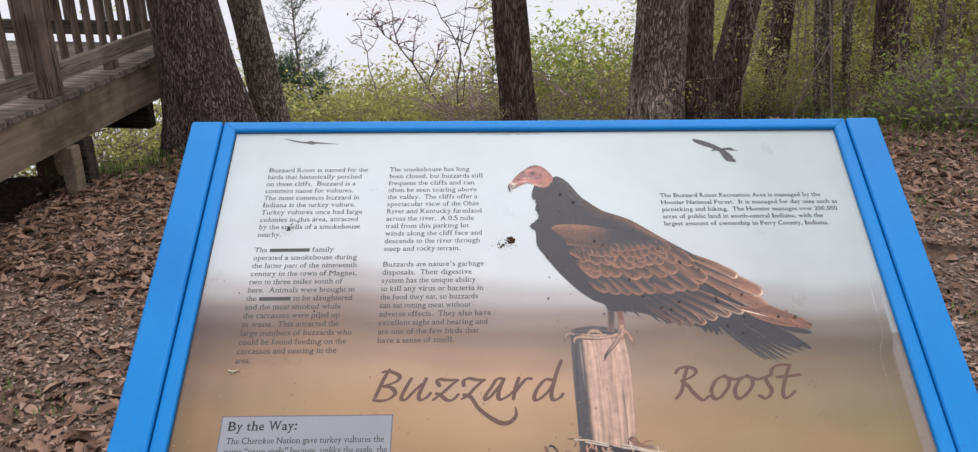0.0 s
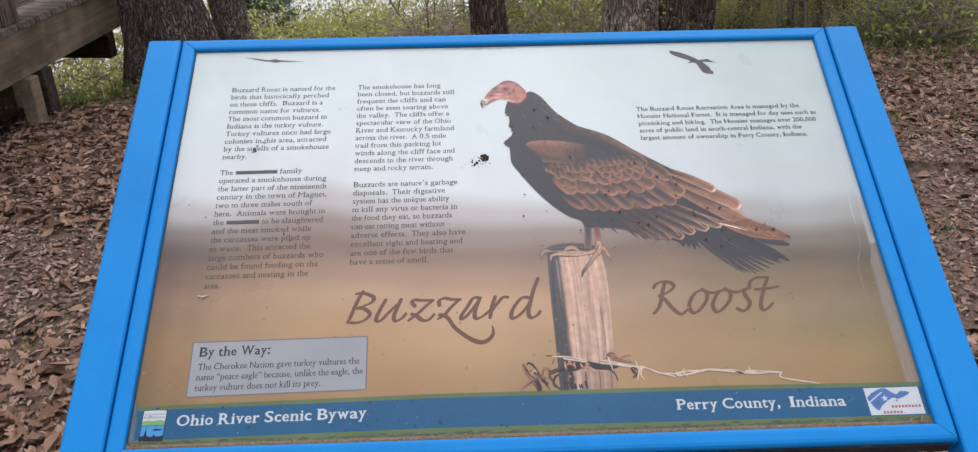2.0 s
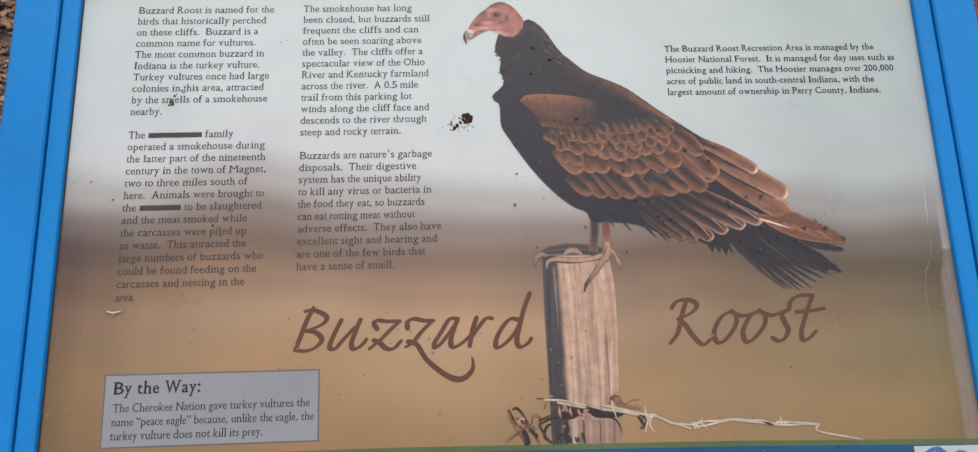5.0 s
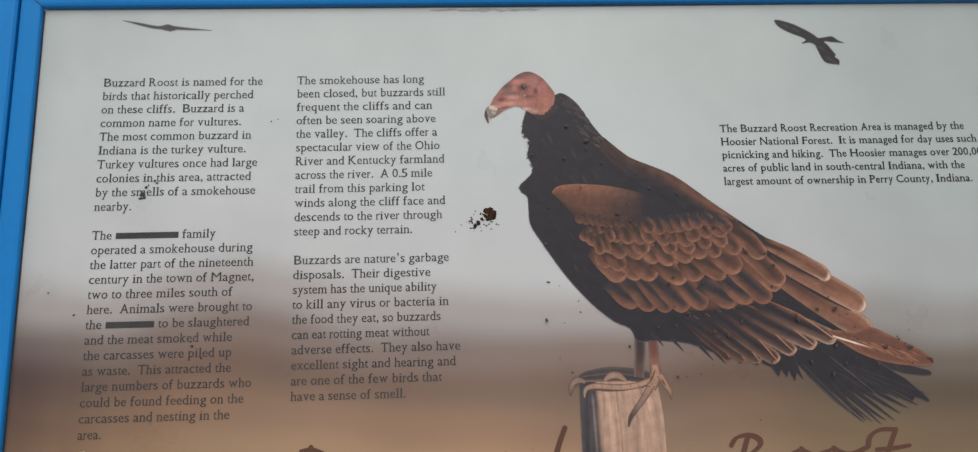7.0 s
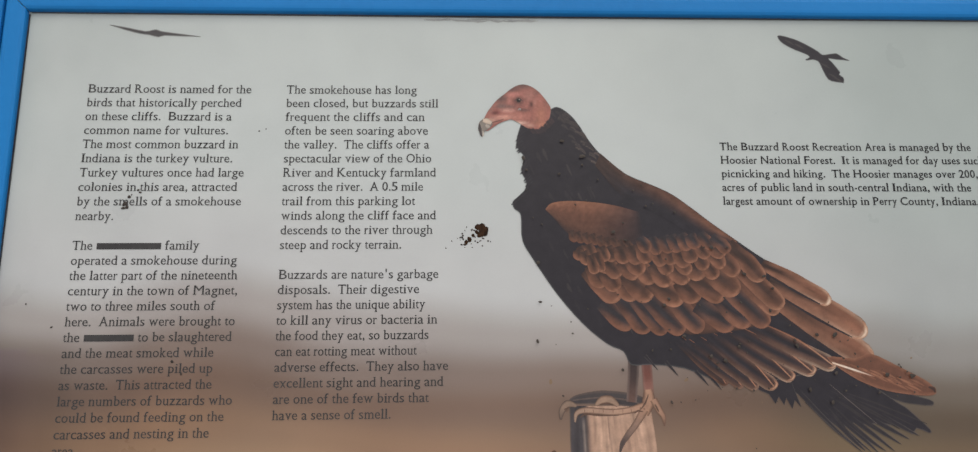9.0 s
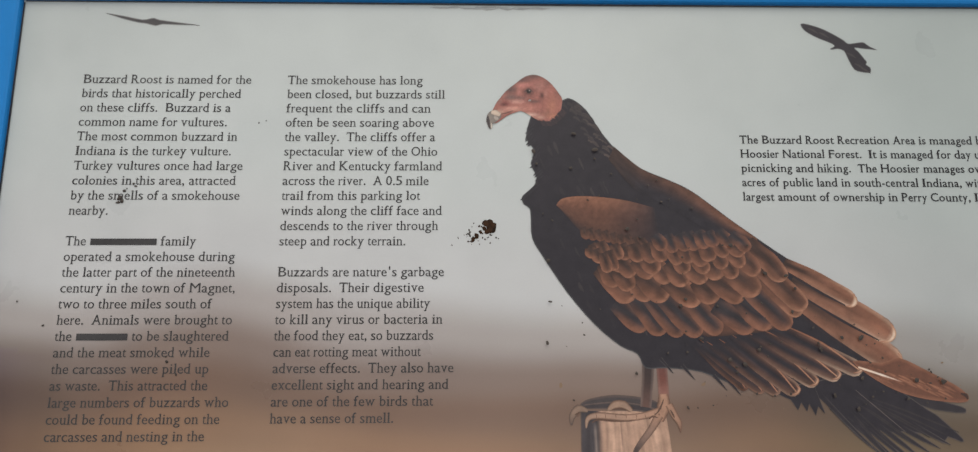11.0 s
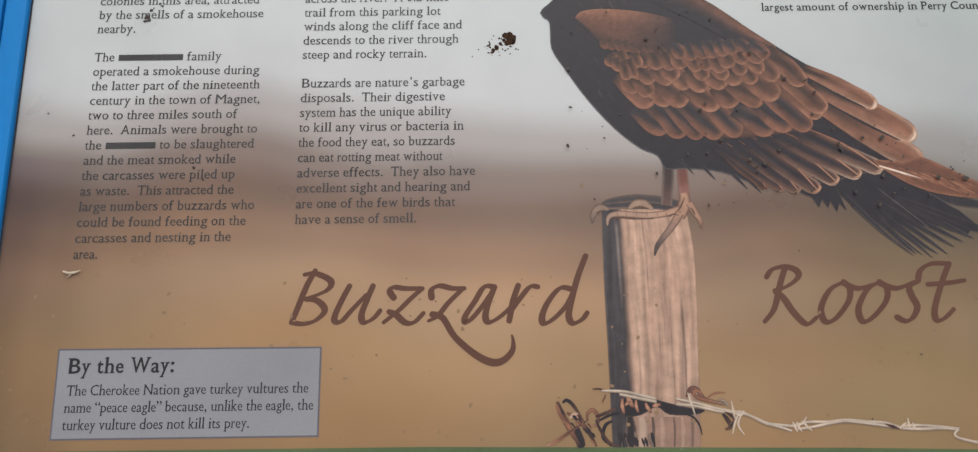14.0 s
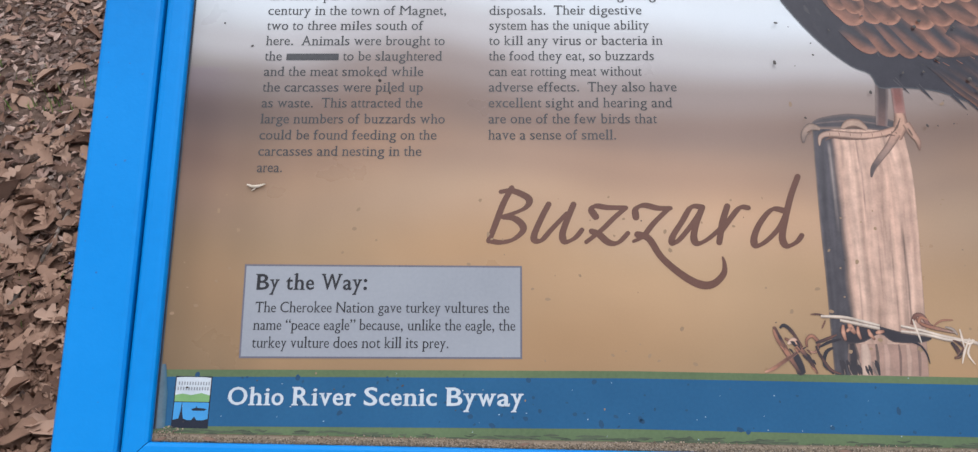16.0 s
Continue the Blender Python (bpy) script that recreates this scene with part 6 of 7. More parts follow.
# damp spots and pale flecks on the blue band, dirt where the band meets the lip, and painted shade lines by the
# mouldings
DAMP = mat("dark_damp_spot", [(0.004, 0.034, 0.080), (0.008, 0.050, 0.110)], rough=0.35, spec=0.33, scale=200, island=0.6)
FLECK = mat("pale_fleck", [(0.22, 0.30, 0.36), (0.42, 0.46, 0.48)], rough=0.6, scale=200, island=0.6)
blobs("dirt_specks", [(*spot(gr.uniform(12, 868), gr.uniform(-567, -533)), gr.choice((0.0005, 0.0008, 0.0008, 0.0012, 0.0017))) for _ in range(90)], DAMP, "dark damp spots on the blue band", 0.0, base=0.00012)
blobs("dirt_specks", [(*spot(gr.uniform(12, 868), gr.uniform(-572, -528)), gr.uniform(0.0002, 0.0004)) for _ in range(45)], FLECK, "tiny pale flecks on the blue band", 0.0001, base=0.00034)
foot = Painting("dirt_line", "dark dirt along the print's foot, with shade lines painted at side and top", 0.0003)
for k in range(210):
    x = gr.uniform(9, 862)
    y, ln = -572.6 + gr.gauss(0, 0.9), gr.uniform(4, 16)
    foot.stroke(mm([(x, y), (x + ln * 0.5, y + gr.gauss(0, 0.4)), (x + ln, y + gr.gauss(0, 0.5))]), [0.0002, gr.uniform(0.0004, 0.0011), 0.0002], [blend((0.030, 0.034, 0.022), (0.07, 0.085, 0.05), gr.random())], [(0.065, 0.085, 0.045)], 3, 0.2)
foot.stroke(mm([(6, -576.8), (240, -576.6), (480, -576.6), (700, -576.6), (868, -576.8)]), [0.0026, 0.0024, 0.0026, 0.0023, 0.0026], [(0.21, 0.155, 0.105)], [(0.12, 0.09, 0.06)], 6)
foot.stroke(mm([(10, -527), (10.5, -548), (13, -571)]), [0.003, 0.006, 0.004], [(0.075, 0.11, 0.135)], [(0.03, 0.085, 0.13)], 5, 0.3)
# dark strokes paint in the mouldings' shade along one side and the top
side_shade = [(0.9 + 9.0 * f, -580 * f) for f in (0.004, 0.2, 0.4, 0.6, 0.8, 0.985)]
foot.stroke(mm(side_shade), [0.0007, 0.0010, 0.0008, 0.0012, 0.0010, 0.0013], [(0.022, 0.024, 0.032)], [(0.10, 0.10, 0.10)], 6)
foot.stroke(mm([(2, -0.8), (220, -0.8), (440, -0.9), (660, -0.8), (882, -0.8)]), [0.0006, 0.0008, 0.0012, 0.0009, 0.0007], [(0.05, 0.052, 0.06)], [(0.22, 0.23, 0.23)], 6)
foot.build(face)
blobs("dirt_specks", [(*spot(gr.choice((gr.uniform(-66, -26), gr.uniform(910, 948))), gr.uniform(-560, -5)), gr.uniform(0.0003, 0.0009)) for _ in range(60)], STAIN, "dark blue water spots on the paint", 0.0001, base=0.00545)

PALE_TWIG = mat("pale_dry_twig", [(0.42, 0.34, 0.25), (0.60, 0.50, 0.40)], rough=0.8, scale=200)
tv, tf = tube([SIGN @ Vector((*spot(x, y), z)) for x, y, z in ((59, -395, 0.0016), (63, -396.5, 0.0014), (68, -396, 0.0013), (72.5, -394.5, 0.0018))], [0.0006, 0.0012, 0.0011, 0.0005], 6)
tube([SIGN @ Vector((*spot(x, y), z)) for x, y, z in ((66, -396.2, 0.0016), (64.5, -398.5, 0.0013), (62.5, -399.5, 0.0012))], [0.0008, 0.0006, 0.0003], 5, tv, tf)
tagged(part("twig", mesh_from("twig", tv, tf, [PALE_TWIG], True)), "tiny pale dry twig lying on the printed panel", "twig")

# grit and leaf crumbs caught along the bottom lip
GRIT = mat("grit", [(0.075, 0.052, 0.034), (0.19, 0.138, 0.09), (0.33, 0.255, 0.18)], rough=0.95, scale=300, island=0.85)
cv, cf = [], []
for k in range(9500):
    x = gr.uniform(-W2 + TAPER_L + 0.001, W2 - TAPER_R - 0.001)
    deep = 0.0022 + 0.0009 * noise.noise((x * 9, 0, 5)) + (0.002 if abs(x) > W2 - 0.03 else 0)
    y = -DEEP + 0.0005 + min(abs(gr.gauss(0, 1)), 2.4) * deep
    s = gr.uniform(0.0002, 0.0007)
    c = SIGN @ Vector((x, y, 0.0004 + s * 0.4))
    a = gr.uniform(0, 6.28)
    ux, uy = SIGN.to_3x3() @ Vector((math.cos(a), math.sin(a), gr.uniform(-0.3, 0.3))) * s * gr.uniform(1, 2), SIGN.to_3x3() @ Vector((-math.sin(a), math.cos(a), gr.uniform(-0.3, 0.3))) * s
    up = SIGN.to_3x3() @ Vector((0, 0, s * 0.8))
    b = len(cv)
    cv += [c + ux, c + uy, c - ux, c - uy, c + up]
    cf += [(b, b + 1, b + 4), (b + 1, b + 2, b + 4), (b + 2, b + 3, b + 4), (b + 3, b, b + 4)]
tagged(part("grit", mesh_from("grit", cv, cf, [GRIT])), "brown grit and leaf crumbs caught along the sign's lower lip", "debris", kind="stuff")
for x, y, ln, a in ((16, -578, 9, 0.3), (50, -577.5, 12, -0.1), (265, -577, 8, 0.2), (480, -577.5, 10, 0.0), (700, -577, 8, 0.4), (868, -574, 11, 1.2)):
    half = [(0, 0.1), (0.3, 0.4), (0.6, 0.35), (1, 0.05)]
    base_p = spot(x, y)
    vs = []
    for side in (1, -1):
        for u, w in half:
            p = Vector(((u - 0.5) * ln / 1000, side * w * ln / 3500, 0))
            vs.append(SIGN @ Vector((base_p.x + p.x * math.cos(a) - p.y * math.sin(a), base_p.y + p.x * math.sin(a) + p.y * math.cos(a), 0.0022 + 0.0012 * math.sin(u * 3.1) + (0.0008 if side > 0 else 0))))
    tagged(part("leaf_scrap", mesh_from("leaf_scrap", vs, [(j, j + 1, j + 5, j + 4) for j in range(3)], [LEAFLIT])), "dry brown scrap of leaf on the sign's lower lip", "leaf", "scraps on the lip")

# ---- trees ----
def grow_leaves(points, size, rnd, count, spread, verts, faces, droop=0.3):
    """Small pointed leaves, bent along the middle, scattered round the points."""
    for _ in range(count):
        c = Vector(rnd.choice(points)) + Vector((rnd.gauss(0, spread), rnd.gauss(0, spread), rnd.gauss(0, spread)))
        a, tilt = rnd.uniform(0, 2 * math.pi), rnd.uniform(-0.9, 0.5)
        s = size * rnd.uniform(0.55, 1.3)
        d = Vector((math.cos(a) * math.cos(tilt), math.sin(a) * math.cos(tilt), math.sin(tilt) - droop)).normalized()
        side = d.cross(Vector((rnd.uniform(-0.4, 0.4), rnd.uniform(-0.4, 0.4), 1))).normalized() * s * 0.3
        up = side.cross(d).normalized() * s * 0.1
        b = len(verts)
        verts += [c, c + d * s * 0.45 + side + up, c + d * s, c + d * s * 0.45 - side + up]
        faces += [(b, b + 2, b + 1), (b, b + 3, b + 2)]


def tree(x, y, r, lean=(0, 0), tall=9.0, bark=None, flare=1.45, seed=0, leaf=None, label="", ridges=0.045, crown=380):
    rnd = random.Random(seed)
    zg = height(x, y)
    t = new("tree")
    t.matrix_world = pose(x, y, zg)
    tagged(t, label, "tree", "trees behind the sign")
    rings, sides, verts, faces = 74, 44, [], []
    line = []
    for i in range(rings):
        h = -0.35 + (tall + 0.35) * (i / (rings - 1)) ** 1.9
        bend = Vector((lean[0] * h + 0.05 * noise.noise((seed * 3.1, h * 0.5, 0)), lean[1] * h + 0.05 * noise.noise((seed * 5.3, h * 0.5, 9)), h))
        rad = r * (1 - 0.62 * max(0, h) / tall) * (1 + (flare - 1) * math.exp(-max(h, -0.1) * 2.6))
        line.append((bend, rad))
        for k in range(sides):
            a = 2 * math.pi * k / sides
            lobes = 1 + 0.16 * math.exp(-max(h, 0) * 3.0) * math.sin(a * 5 + seed) + 0.05 * noise.noise((math.cos(a) * 1.2, math.sin(a) * 1.2, h * 0.8 + seed))
            rough_b = ridges * (abs(noise.noise((math.cos(a) * 7, math.sin(a) * 7, h * 1.3 + seed))) - 0.25) + 0.4 * ridges * noise.noise((math.cos(a) * 16, math.sin(a) * 16, h * 5 + seed))
            rr = rad * (lobes + rough_b * 2.2)
            verts.append((bend.x + rr * math.cos(a), bend.y + rr * math.sin(a), bend.z))
    for i in range(rings - 1):
        for k in range(sides):
            a, b = i * sides + k, i * sides + (k + 1) % sides
            faces.append((a, b, b + sides, a + sides))
    part("trunk", mesh_from("trunk", verts, faces, [bark], True), None, t)
    bv, bf, tips = [], [], []
    for k in range(8):
        h0 = tall * rnd.uniform(0.48, 0.96)
        p0, r0 = min(line, key=lambda q: abs(q[0].z - h0))
        a = rnd.uniform(0, 2 * math.pi)
        ln = rnd.uniform(1.2, 2.6)
        pts = [p0 + Vector((math.cos(a), math.sin(a), 0.55 + 0.25 * f)) * ln * f + Vector((rnd.gauss(0, 0.06), rnd.gauss(0, 0.06), 0)) for f in (0, 0.3, 0.6, 1)]
        pts[0] = p0
        tube(pts, [r0 * 0.5, r0 * 0.38, r0 * 0.24, 0.012], 6, bv, bf)
        tips += pts[2:]
        for _ in range(4):
            q = pts[rnd.choice((1, 2, 3))]
            d = Vector((rnd.gauss(0, 1), rnd.gauss(0, 1), rnd.uniform(0.1, 0.9))).normalized() * rnd.uniform(0.5, 1.2)
            tube([q, q + d * 0.5 + Vector((0, 0, 0.05)), q + d], [0.022, 0.014, 0.005], 4, bv, bf)
            tips += [q + d * 0.6, q + d]
    part("limbs", mesh_from("limbs", bv, bf, [bark], True), None, t)
    lv, lf = [], []
    grow_leaves(tips, 0.085, rnd, crown, 0.30, lv, lf)
    part("crown", mesh_from("crown", lv, lf, [leaf or GREEN_Y]), None, t, "sparse young spring leaves")
    return t


tree(-1.675, 3.62, 0.180, (-0.09, 0.02), 10, BARK_A, 1.55, 1, label="large oak with thick dark furrowed bark beside the deck", ridges=0.06)
tree(-1.515, 4.55, 0.112, (-0.15, 0.02), 9, BARK_C, 1.2, 2, label="slim leaning tree with grey-brown bark")
tree(0.19, 4.75, 0.128, (-0.085, 0.0), 9, BARK_B, 1.22, 3, label="straight tree with dark reddish-brown furrowed bark")
tree(1.07, 4.65, 0.178, (-0.01, 0.02), 10, BARK_W, 1.30, 4, label="thick oak with a pale worn patch of bark")
tree(1.45, 4.95, 0.098, (-0.02, 0.03), 9, BARK_B, 1.30, 5, label="brown tree standing close against a thicker oak")
tree(1.66, 5.15, 0.115, (0.10, 0.02), 9, BARK_B, 1.3, 6, label="dark leaning tree among the undergrowth")
tree(2.16, 5.6, 0.080, (0.03, 0.02), 8, BARK_B, 1.2, 7, label="slim dark tree among the undergrowth")
tree(2.97, 5.3, 0.125, (-0.10, 0.0), 9, BARK_B, 1.25, 8, label="dark scaly-barked tree beside green bushes")
for k, (x, y, r, ln) in enumerate(((2.40, 5.2, 0.024, -0.13), (2.66, 5.6, 0.032, -0.13), (2.84, 5.65, 0.030, -0.15), (2.65, 5.9, 0.040, -0.03), (3.07, 6.3, 0.036, -0.12), (2.35, 6.4, 0.03, 0.02), (3.9, 6.4, 0.04, -0.06), (4.4, 7.2, 0.06, 0.02), (2.9, 8.2, 0.07, 0.0), (4.8, 6.2, 0.05, 0.05), (3.9, 9.0, 0.09, 0.0), (5.2, 8.8, 0.1, -0.03), (3.4, 11.0, 0.10, 0.02), (5.6, 12.5, 0.12, 0.0))):
    tree(x, y, r, (ln, 0.02), 6, BARK_C, 1.1, 20 + k, label="thin grey-brown sapling in the undergrowth", crown=300)


# ---- shrubs and undergrowth ----
def shrub(label, seed, stems=7, tall=1.5, leaf=None, leaf_size=0.04, leaves=420, spread=0.5, stem=None, clump=0.05, base_leaves=False):
    rnd = random.Random(seed)
    s = new("shrub")
    tagged(s, label, "shrub", "undergrowth")
    sv, sf, tips = [], [], []
    for _ in range(stems):
        a, out = rnd.uniform(0, 2 * math.pi), rnd.uniform(0.1, spread)
        hgt = tall * rnd.uniform(0.6, 1.1)
        p = Vector((rnd.gauss(0, 0.08), rnd.gauss(0, 0.08), -0.1))
        pts = [p]
        for i in range(5):
            p = p + Vector((math.cos(a) * out / 5 * (0.5 + i * 0.3) + rnd.gauss(0, 0.035), math.sin(a) * out / 5 * (0.5 + i * 0.3) + rnd.gauss(0, 0.035), hgt / 5))
            pts.append(p)
        r0 = rnd.uniform(0.005, 0.011)
        tube(pts, [r0 * (1 - 0.16 * i) for i in range(6)], 4, sv, sf)
        for i in range(2, 6):
            for _ in range(3):
                d = Vector((rnd.gauss(0, 1), rnd.gauss(0, 1), rnd.uniform(0.0, 1.1))).normalized() * rnd.uniform(0.12, 0.38)
                q = pts[i]
                mid = q + d * 0.5 + Vector((rnd.gauss(0, 0.02), rnd.gauss(0, 0.02), 0.02))
                tube([q, mid, q + d], [0.0035, 0.0028, 0.0012], 3, sv, sf)
                tips += [mid, q + d, q + d]
                if rnd.random() < 0.6:
                    e = Vector((rnd.gauss(0, 1), rnd.gauss(0, 1), rnd.uniform(-0.1, 0.9))).normalized() * rnd.uniform(0.06, 0.18)
                    tube([mid, mid + e], [0.002, 0.0009], 3, sv, sf)
                    tips.append(mid + e)
    part("branchwork", mesh_from("branchwork", sv, sf, [stem or STEM], True), None, s)
    if leaves:
        lv, lf = [], []
        grow_leaves(tips, leaf_size, rnd, leaves, clump, lv, lf)
        part("foliage", mesh_from("foliage", lv, lf, [leaf or GREEN_Y]), None, s)
    return s


BRUSH = mat("brush_bark", [(0.16, 0.118, 0.094), (0.31, 0.248, 0.207)], rough=0.85, scale=20, island=0.5)
PINKTWIG = mat("pinkish_twig_bark", [(0.22, 0.15, 0.13), (0.42, 0.315, 0.28)], rough=0.85, scale=20, island=0.6)
kinds = [shrub("bush of thin brown stems with fresh yellow-green leaves", 31, 10, 1.0, GREEN_Y, 0.036, 3100, 0.55, clump=0.075),
         shrub("leafless tangle of thin pale brown twigs", 32, 22, 0.8, None, 0, 0, 0.6, BRUSH),
         shrub("bush with bright green spring leaves", 33, 9, 1.6, GREEN_M, 0.050, 2700, 0.6, clump=0.09),
         shrub("thin bush with a few opening yellow-green leaves", 34, 12, 1.1, GREEN_Y, 0.036, 1500, 0.6, BRUSH, clump=0.07),
         shrub("spindly redbud shrub with dull pink blossom", 35, 4, 1.9, REDBUD, 0.024, 260, 0.9),
         shrub("low leafy clump of green ground plants", 36, 9, 0.35, GREEN_M, 0.036, 420, 0.35, clump=0.05),
         shrub("tall spindly sapling with small yellow-green leaves", 37, 4, 2.6, GREEN_Y, 0.048, 1700, 0.5, clump=0.10),
         shrub("leafless bush of fine pinkish-brown twigs", 38, 24, 0.85, None, 0, 0, 0.35, PINKTWIG)]
for k, s in enumerate(kinds):
    s.matrix_world = pose(-5.5 - 0.8 * k, 5.5, height(-5.5 - 0.8 * k, 5.5))
pr = random.Random(77)


def put(kind, x, y, size=1.0):
    c = copy_thing(kinds[kind], pose(x, y, height(x, y) - 0.02, pr.uniform(-6, 6), pr.uniform(-6, 6), pr.uniform(0, 360)))
    c.scale = (size, size, size * pr.uniform(0.9, 1.1))


def brush(kind, x, y, top, tall):
    """A shrub on the slope whose crown reaches up to the given height."""
    put(kind, x, y, max(0.25, (top - height(x, y)) / tall))


# a low belt of brush on the slope behind the trees
TALL = (1.30, 1.10, 1.95, 1.45, 2.2, 0.5, 2.9)
for k in range(96):
    x, y = -1.9 + 4.4 * (k + pr.random()) / 96, pr.uniform(5.15, 7.6)
    kind = pr.choice((0, 0, 0, 0, 0, 1, 3))
    brush(kind, x, y, 0.15 - 0.21 * (y - 5.2) + pr.uniform(-0.26, 0.10) + (0.12 if x > 0.5 else 0), TALL[kind])
for k in range(10):      # bare twigs standing in front of the leafy ones
    x = pr.choice((-0.35 + 0.5 * pr.random(), 0.42 + 0.6 * pr.random()))
    y = pr.uniform(5.0, 6.2)
    brush(7, x, y, 0.10 - 0.21 * (y - 5.2) + pr.uniform(-0.22, 0.10), 0.95)
for k in range(40):
    x, y = -1.4 + 2.9 * (k + pr.random()) / 40, pr.uniform(4.75, 5.2)
    kind = pr.choice((0, 1, 3, 3))
    brush(kind, x, y, -0.02 - 0.2 * (y - 5.2) + pr.uniform(-0.2, 0.05), TALL[kind])
# the few taller ones that stand up against the river
for x, y, kind, top in ((0.55, 6.3, 0, 0.30), (0.85, 6.0, 0, 0.42), (0.70, 6.6, 6, 0.52), (1.0, 6.2, 6, 0.7), (0.62, 5.5, 1, 0.0), (0.80, 5.4, 1, 0.05), (0.45, 5.6, 1, -0.1), (1.35, 6.4, 0, 0.4), (1.75, 6.4, 0, 0.4), (2.0, 6.9, 6, 0.6), (1.5, 7.2, 0, 0.3), (0.72, 6.1, 2, 0.55), (0.95, 6.5, 2, 0.60), (1.2, 6.8, 6, 0.8), (0.62, 5.6, 3, 0.15), (-0.95, 6.2, 0, -0.05), (-0.75, 6.0, 0, 0.02), (-0.5, 6.1, 0, 0.0), (-1.1, 6.3, 0, -0.12),
                        (-0.15, 5.6, 1, 0.0), (-0.30, 5.5, 1, -0.02), (0.0, 5.7, 1, 0.02), (-0.1, 5.3, 1, -0.08), (-0.65, 5.9, 0, 0.05), (-0.85, 5.8, 0, -0.02), (-0.45, 5.8, 0, 0.02),
                        (-2.3, 6.4, 3, 0.3), (-2.9, 5.6, 1, 0.2), (-3.4, 6.6, 3, 0.3), (-3.9, 5.7, 0, 0.2), (-4.6, 6.4, 3, 0.3), (-5.4, 6.0, 0, 0.3)):
    brush(kind, x, y, top, TALL[kind])


def slender(label, stems, r, seed, bark, leaf=None, leaf_size=0.03, leaves=0, twigs=10, reach=0.3, spread=0.05):
    """A slim young tree: each stem a bent line in the world, with side twigs and small leaves."""
    rnd = random.Random(seed)
    base = Vector(stems[0][0])
    t = new("young_tree")
    t.matrix_world = pose(base.x, base.y, height(base.x, base.y))
    origin = Vector((base.x, base.y, height(base.x, base.y)))
    tagged(t, label, "tree", "slender young trees")
    sv, sf, tips = [], [], []
    for i, line in enumerate(stems):
        pts = [Vector(p) - origin for p in line]
        if i == 0:
            pts.insert(0, Vector((pts[0].x + 0.02, 0, -0.08)))
        fine = []
        for a, b in zip(pts, pts[1:]):
            fine += [a, (a + b) * 0.5 + Vector((rnd.gauss(0, 0.008), rnd.gauss(0, 0.02), 0))]
        fine.append(pts[-1])
        r0 = r * (1.0 if i == 0 else 0.62)
        tube(fine, [r0 * (1 - 0.75 * k / (len(fine) - 1)) for k in range(len(fine))], 5, sv, sf)
        for _ in range(twigs):
            q = fine[rnd.randrange(len(fine) // 3, len(fine))]
            d = Vector((rnd.gauss(0, 1), rnd.gauss(0, 0.8), rnd.uniform(-0.1, 1.2))).normalized() * reach * rnd.uniform(0.35, 1.0)
            mid = q + d * 0.5 + Vector((rnd.gauss(0, 0.02), rnd.gauss(0, 0.02), 0.01))
            tube([q, mid, q + d], [0.0042, 0.003, 0.0014], 4, sv, sf)
            tips += [mid, q + d]
            for _ in range(2):
                e = Vector((rnd.gauss(0, 1), rnd.gauss(0, 1), rnd.uniform(-0.2, 1.0))).normalized() * reach * rnd.uniform(0.15, 0.4)
                tube([mid, mid + e * 0.5, mid + e], [0.0024, 0.0018, 0.001], 3, sv, sf)
                tips.append(mid + e)
    part("trunk", mesh_from("trunk", sv, sf, [bark], True), None, t)
    if leaves:
        lv, lf = [], []
        grow_leaves(tips, leaf_size, rnd, leaves, spread, lv, lf)
        part("crown", mesh_from("crown", lv, lf, [leaf]), None, t)


tw = random.Random(19)
BUD = mat("opening_buds", [(0.16, 0.09, 0.085), (0.30, 0.17, 0.165), (0.40, 0.17, 0.21)], rough=0.7, scale=30, island=0.8)
DARKTWIG = mat("dark_twig_bark", [(0.09, 0.065, 0.055), (0.17, 0.13, 0.11)], rough=0.85, scale=20)
slender("redbud sapling with bent dark stems and pink buds", [[(-0.41, 5.7, -0.41), (-0.57, 5.7, -0.18), (-0.69, 5.7, 0.03), (-0.80, 5.7, 0.18), (-0.90, 5.7, 0.25), (-0.96, 5.7, 0.35)],
        [(-0.69, 5.7, 0.03), (-0.67, 5.7, 0.20), (-0.63, 5.7, 0.36)], [(-0.80, 5.7, 0.18), (-0.83, 5.7, 0.33), (-0.86, 5.7, 0.52)], [(-0.57, 5.7, -0.18), (-0.50, 5.7, 0.02), (-0.47, 5.7, 0.22)], [(-0.90, 5.7, 0.25), (-1.0, 5.7, 0.37)]], 0.011, 61, DARKTWIG, BUD, 0.026, 300, 9, 0.22, 0.03)
slender("bare thin grey sapling", [[(-0.95, 5.6, -0.38), (-0.99, 5.6, -0.11), (-1.03, 5.6, 0.14), (-1.07, 5.6, 0.25), (-1.11, 5.6, 0.38)], [(-1.03, 5.6, 0.14), (-1.15, 5.6, 0.21)], [(-1.03, 5.6, 0.14), (-0.95, 5.6, 0.24)]], 0.007, 62, BRUSH, twigs=3, reach=0.14)
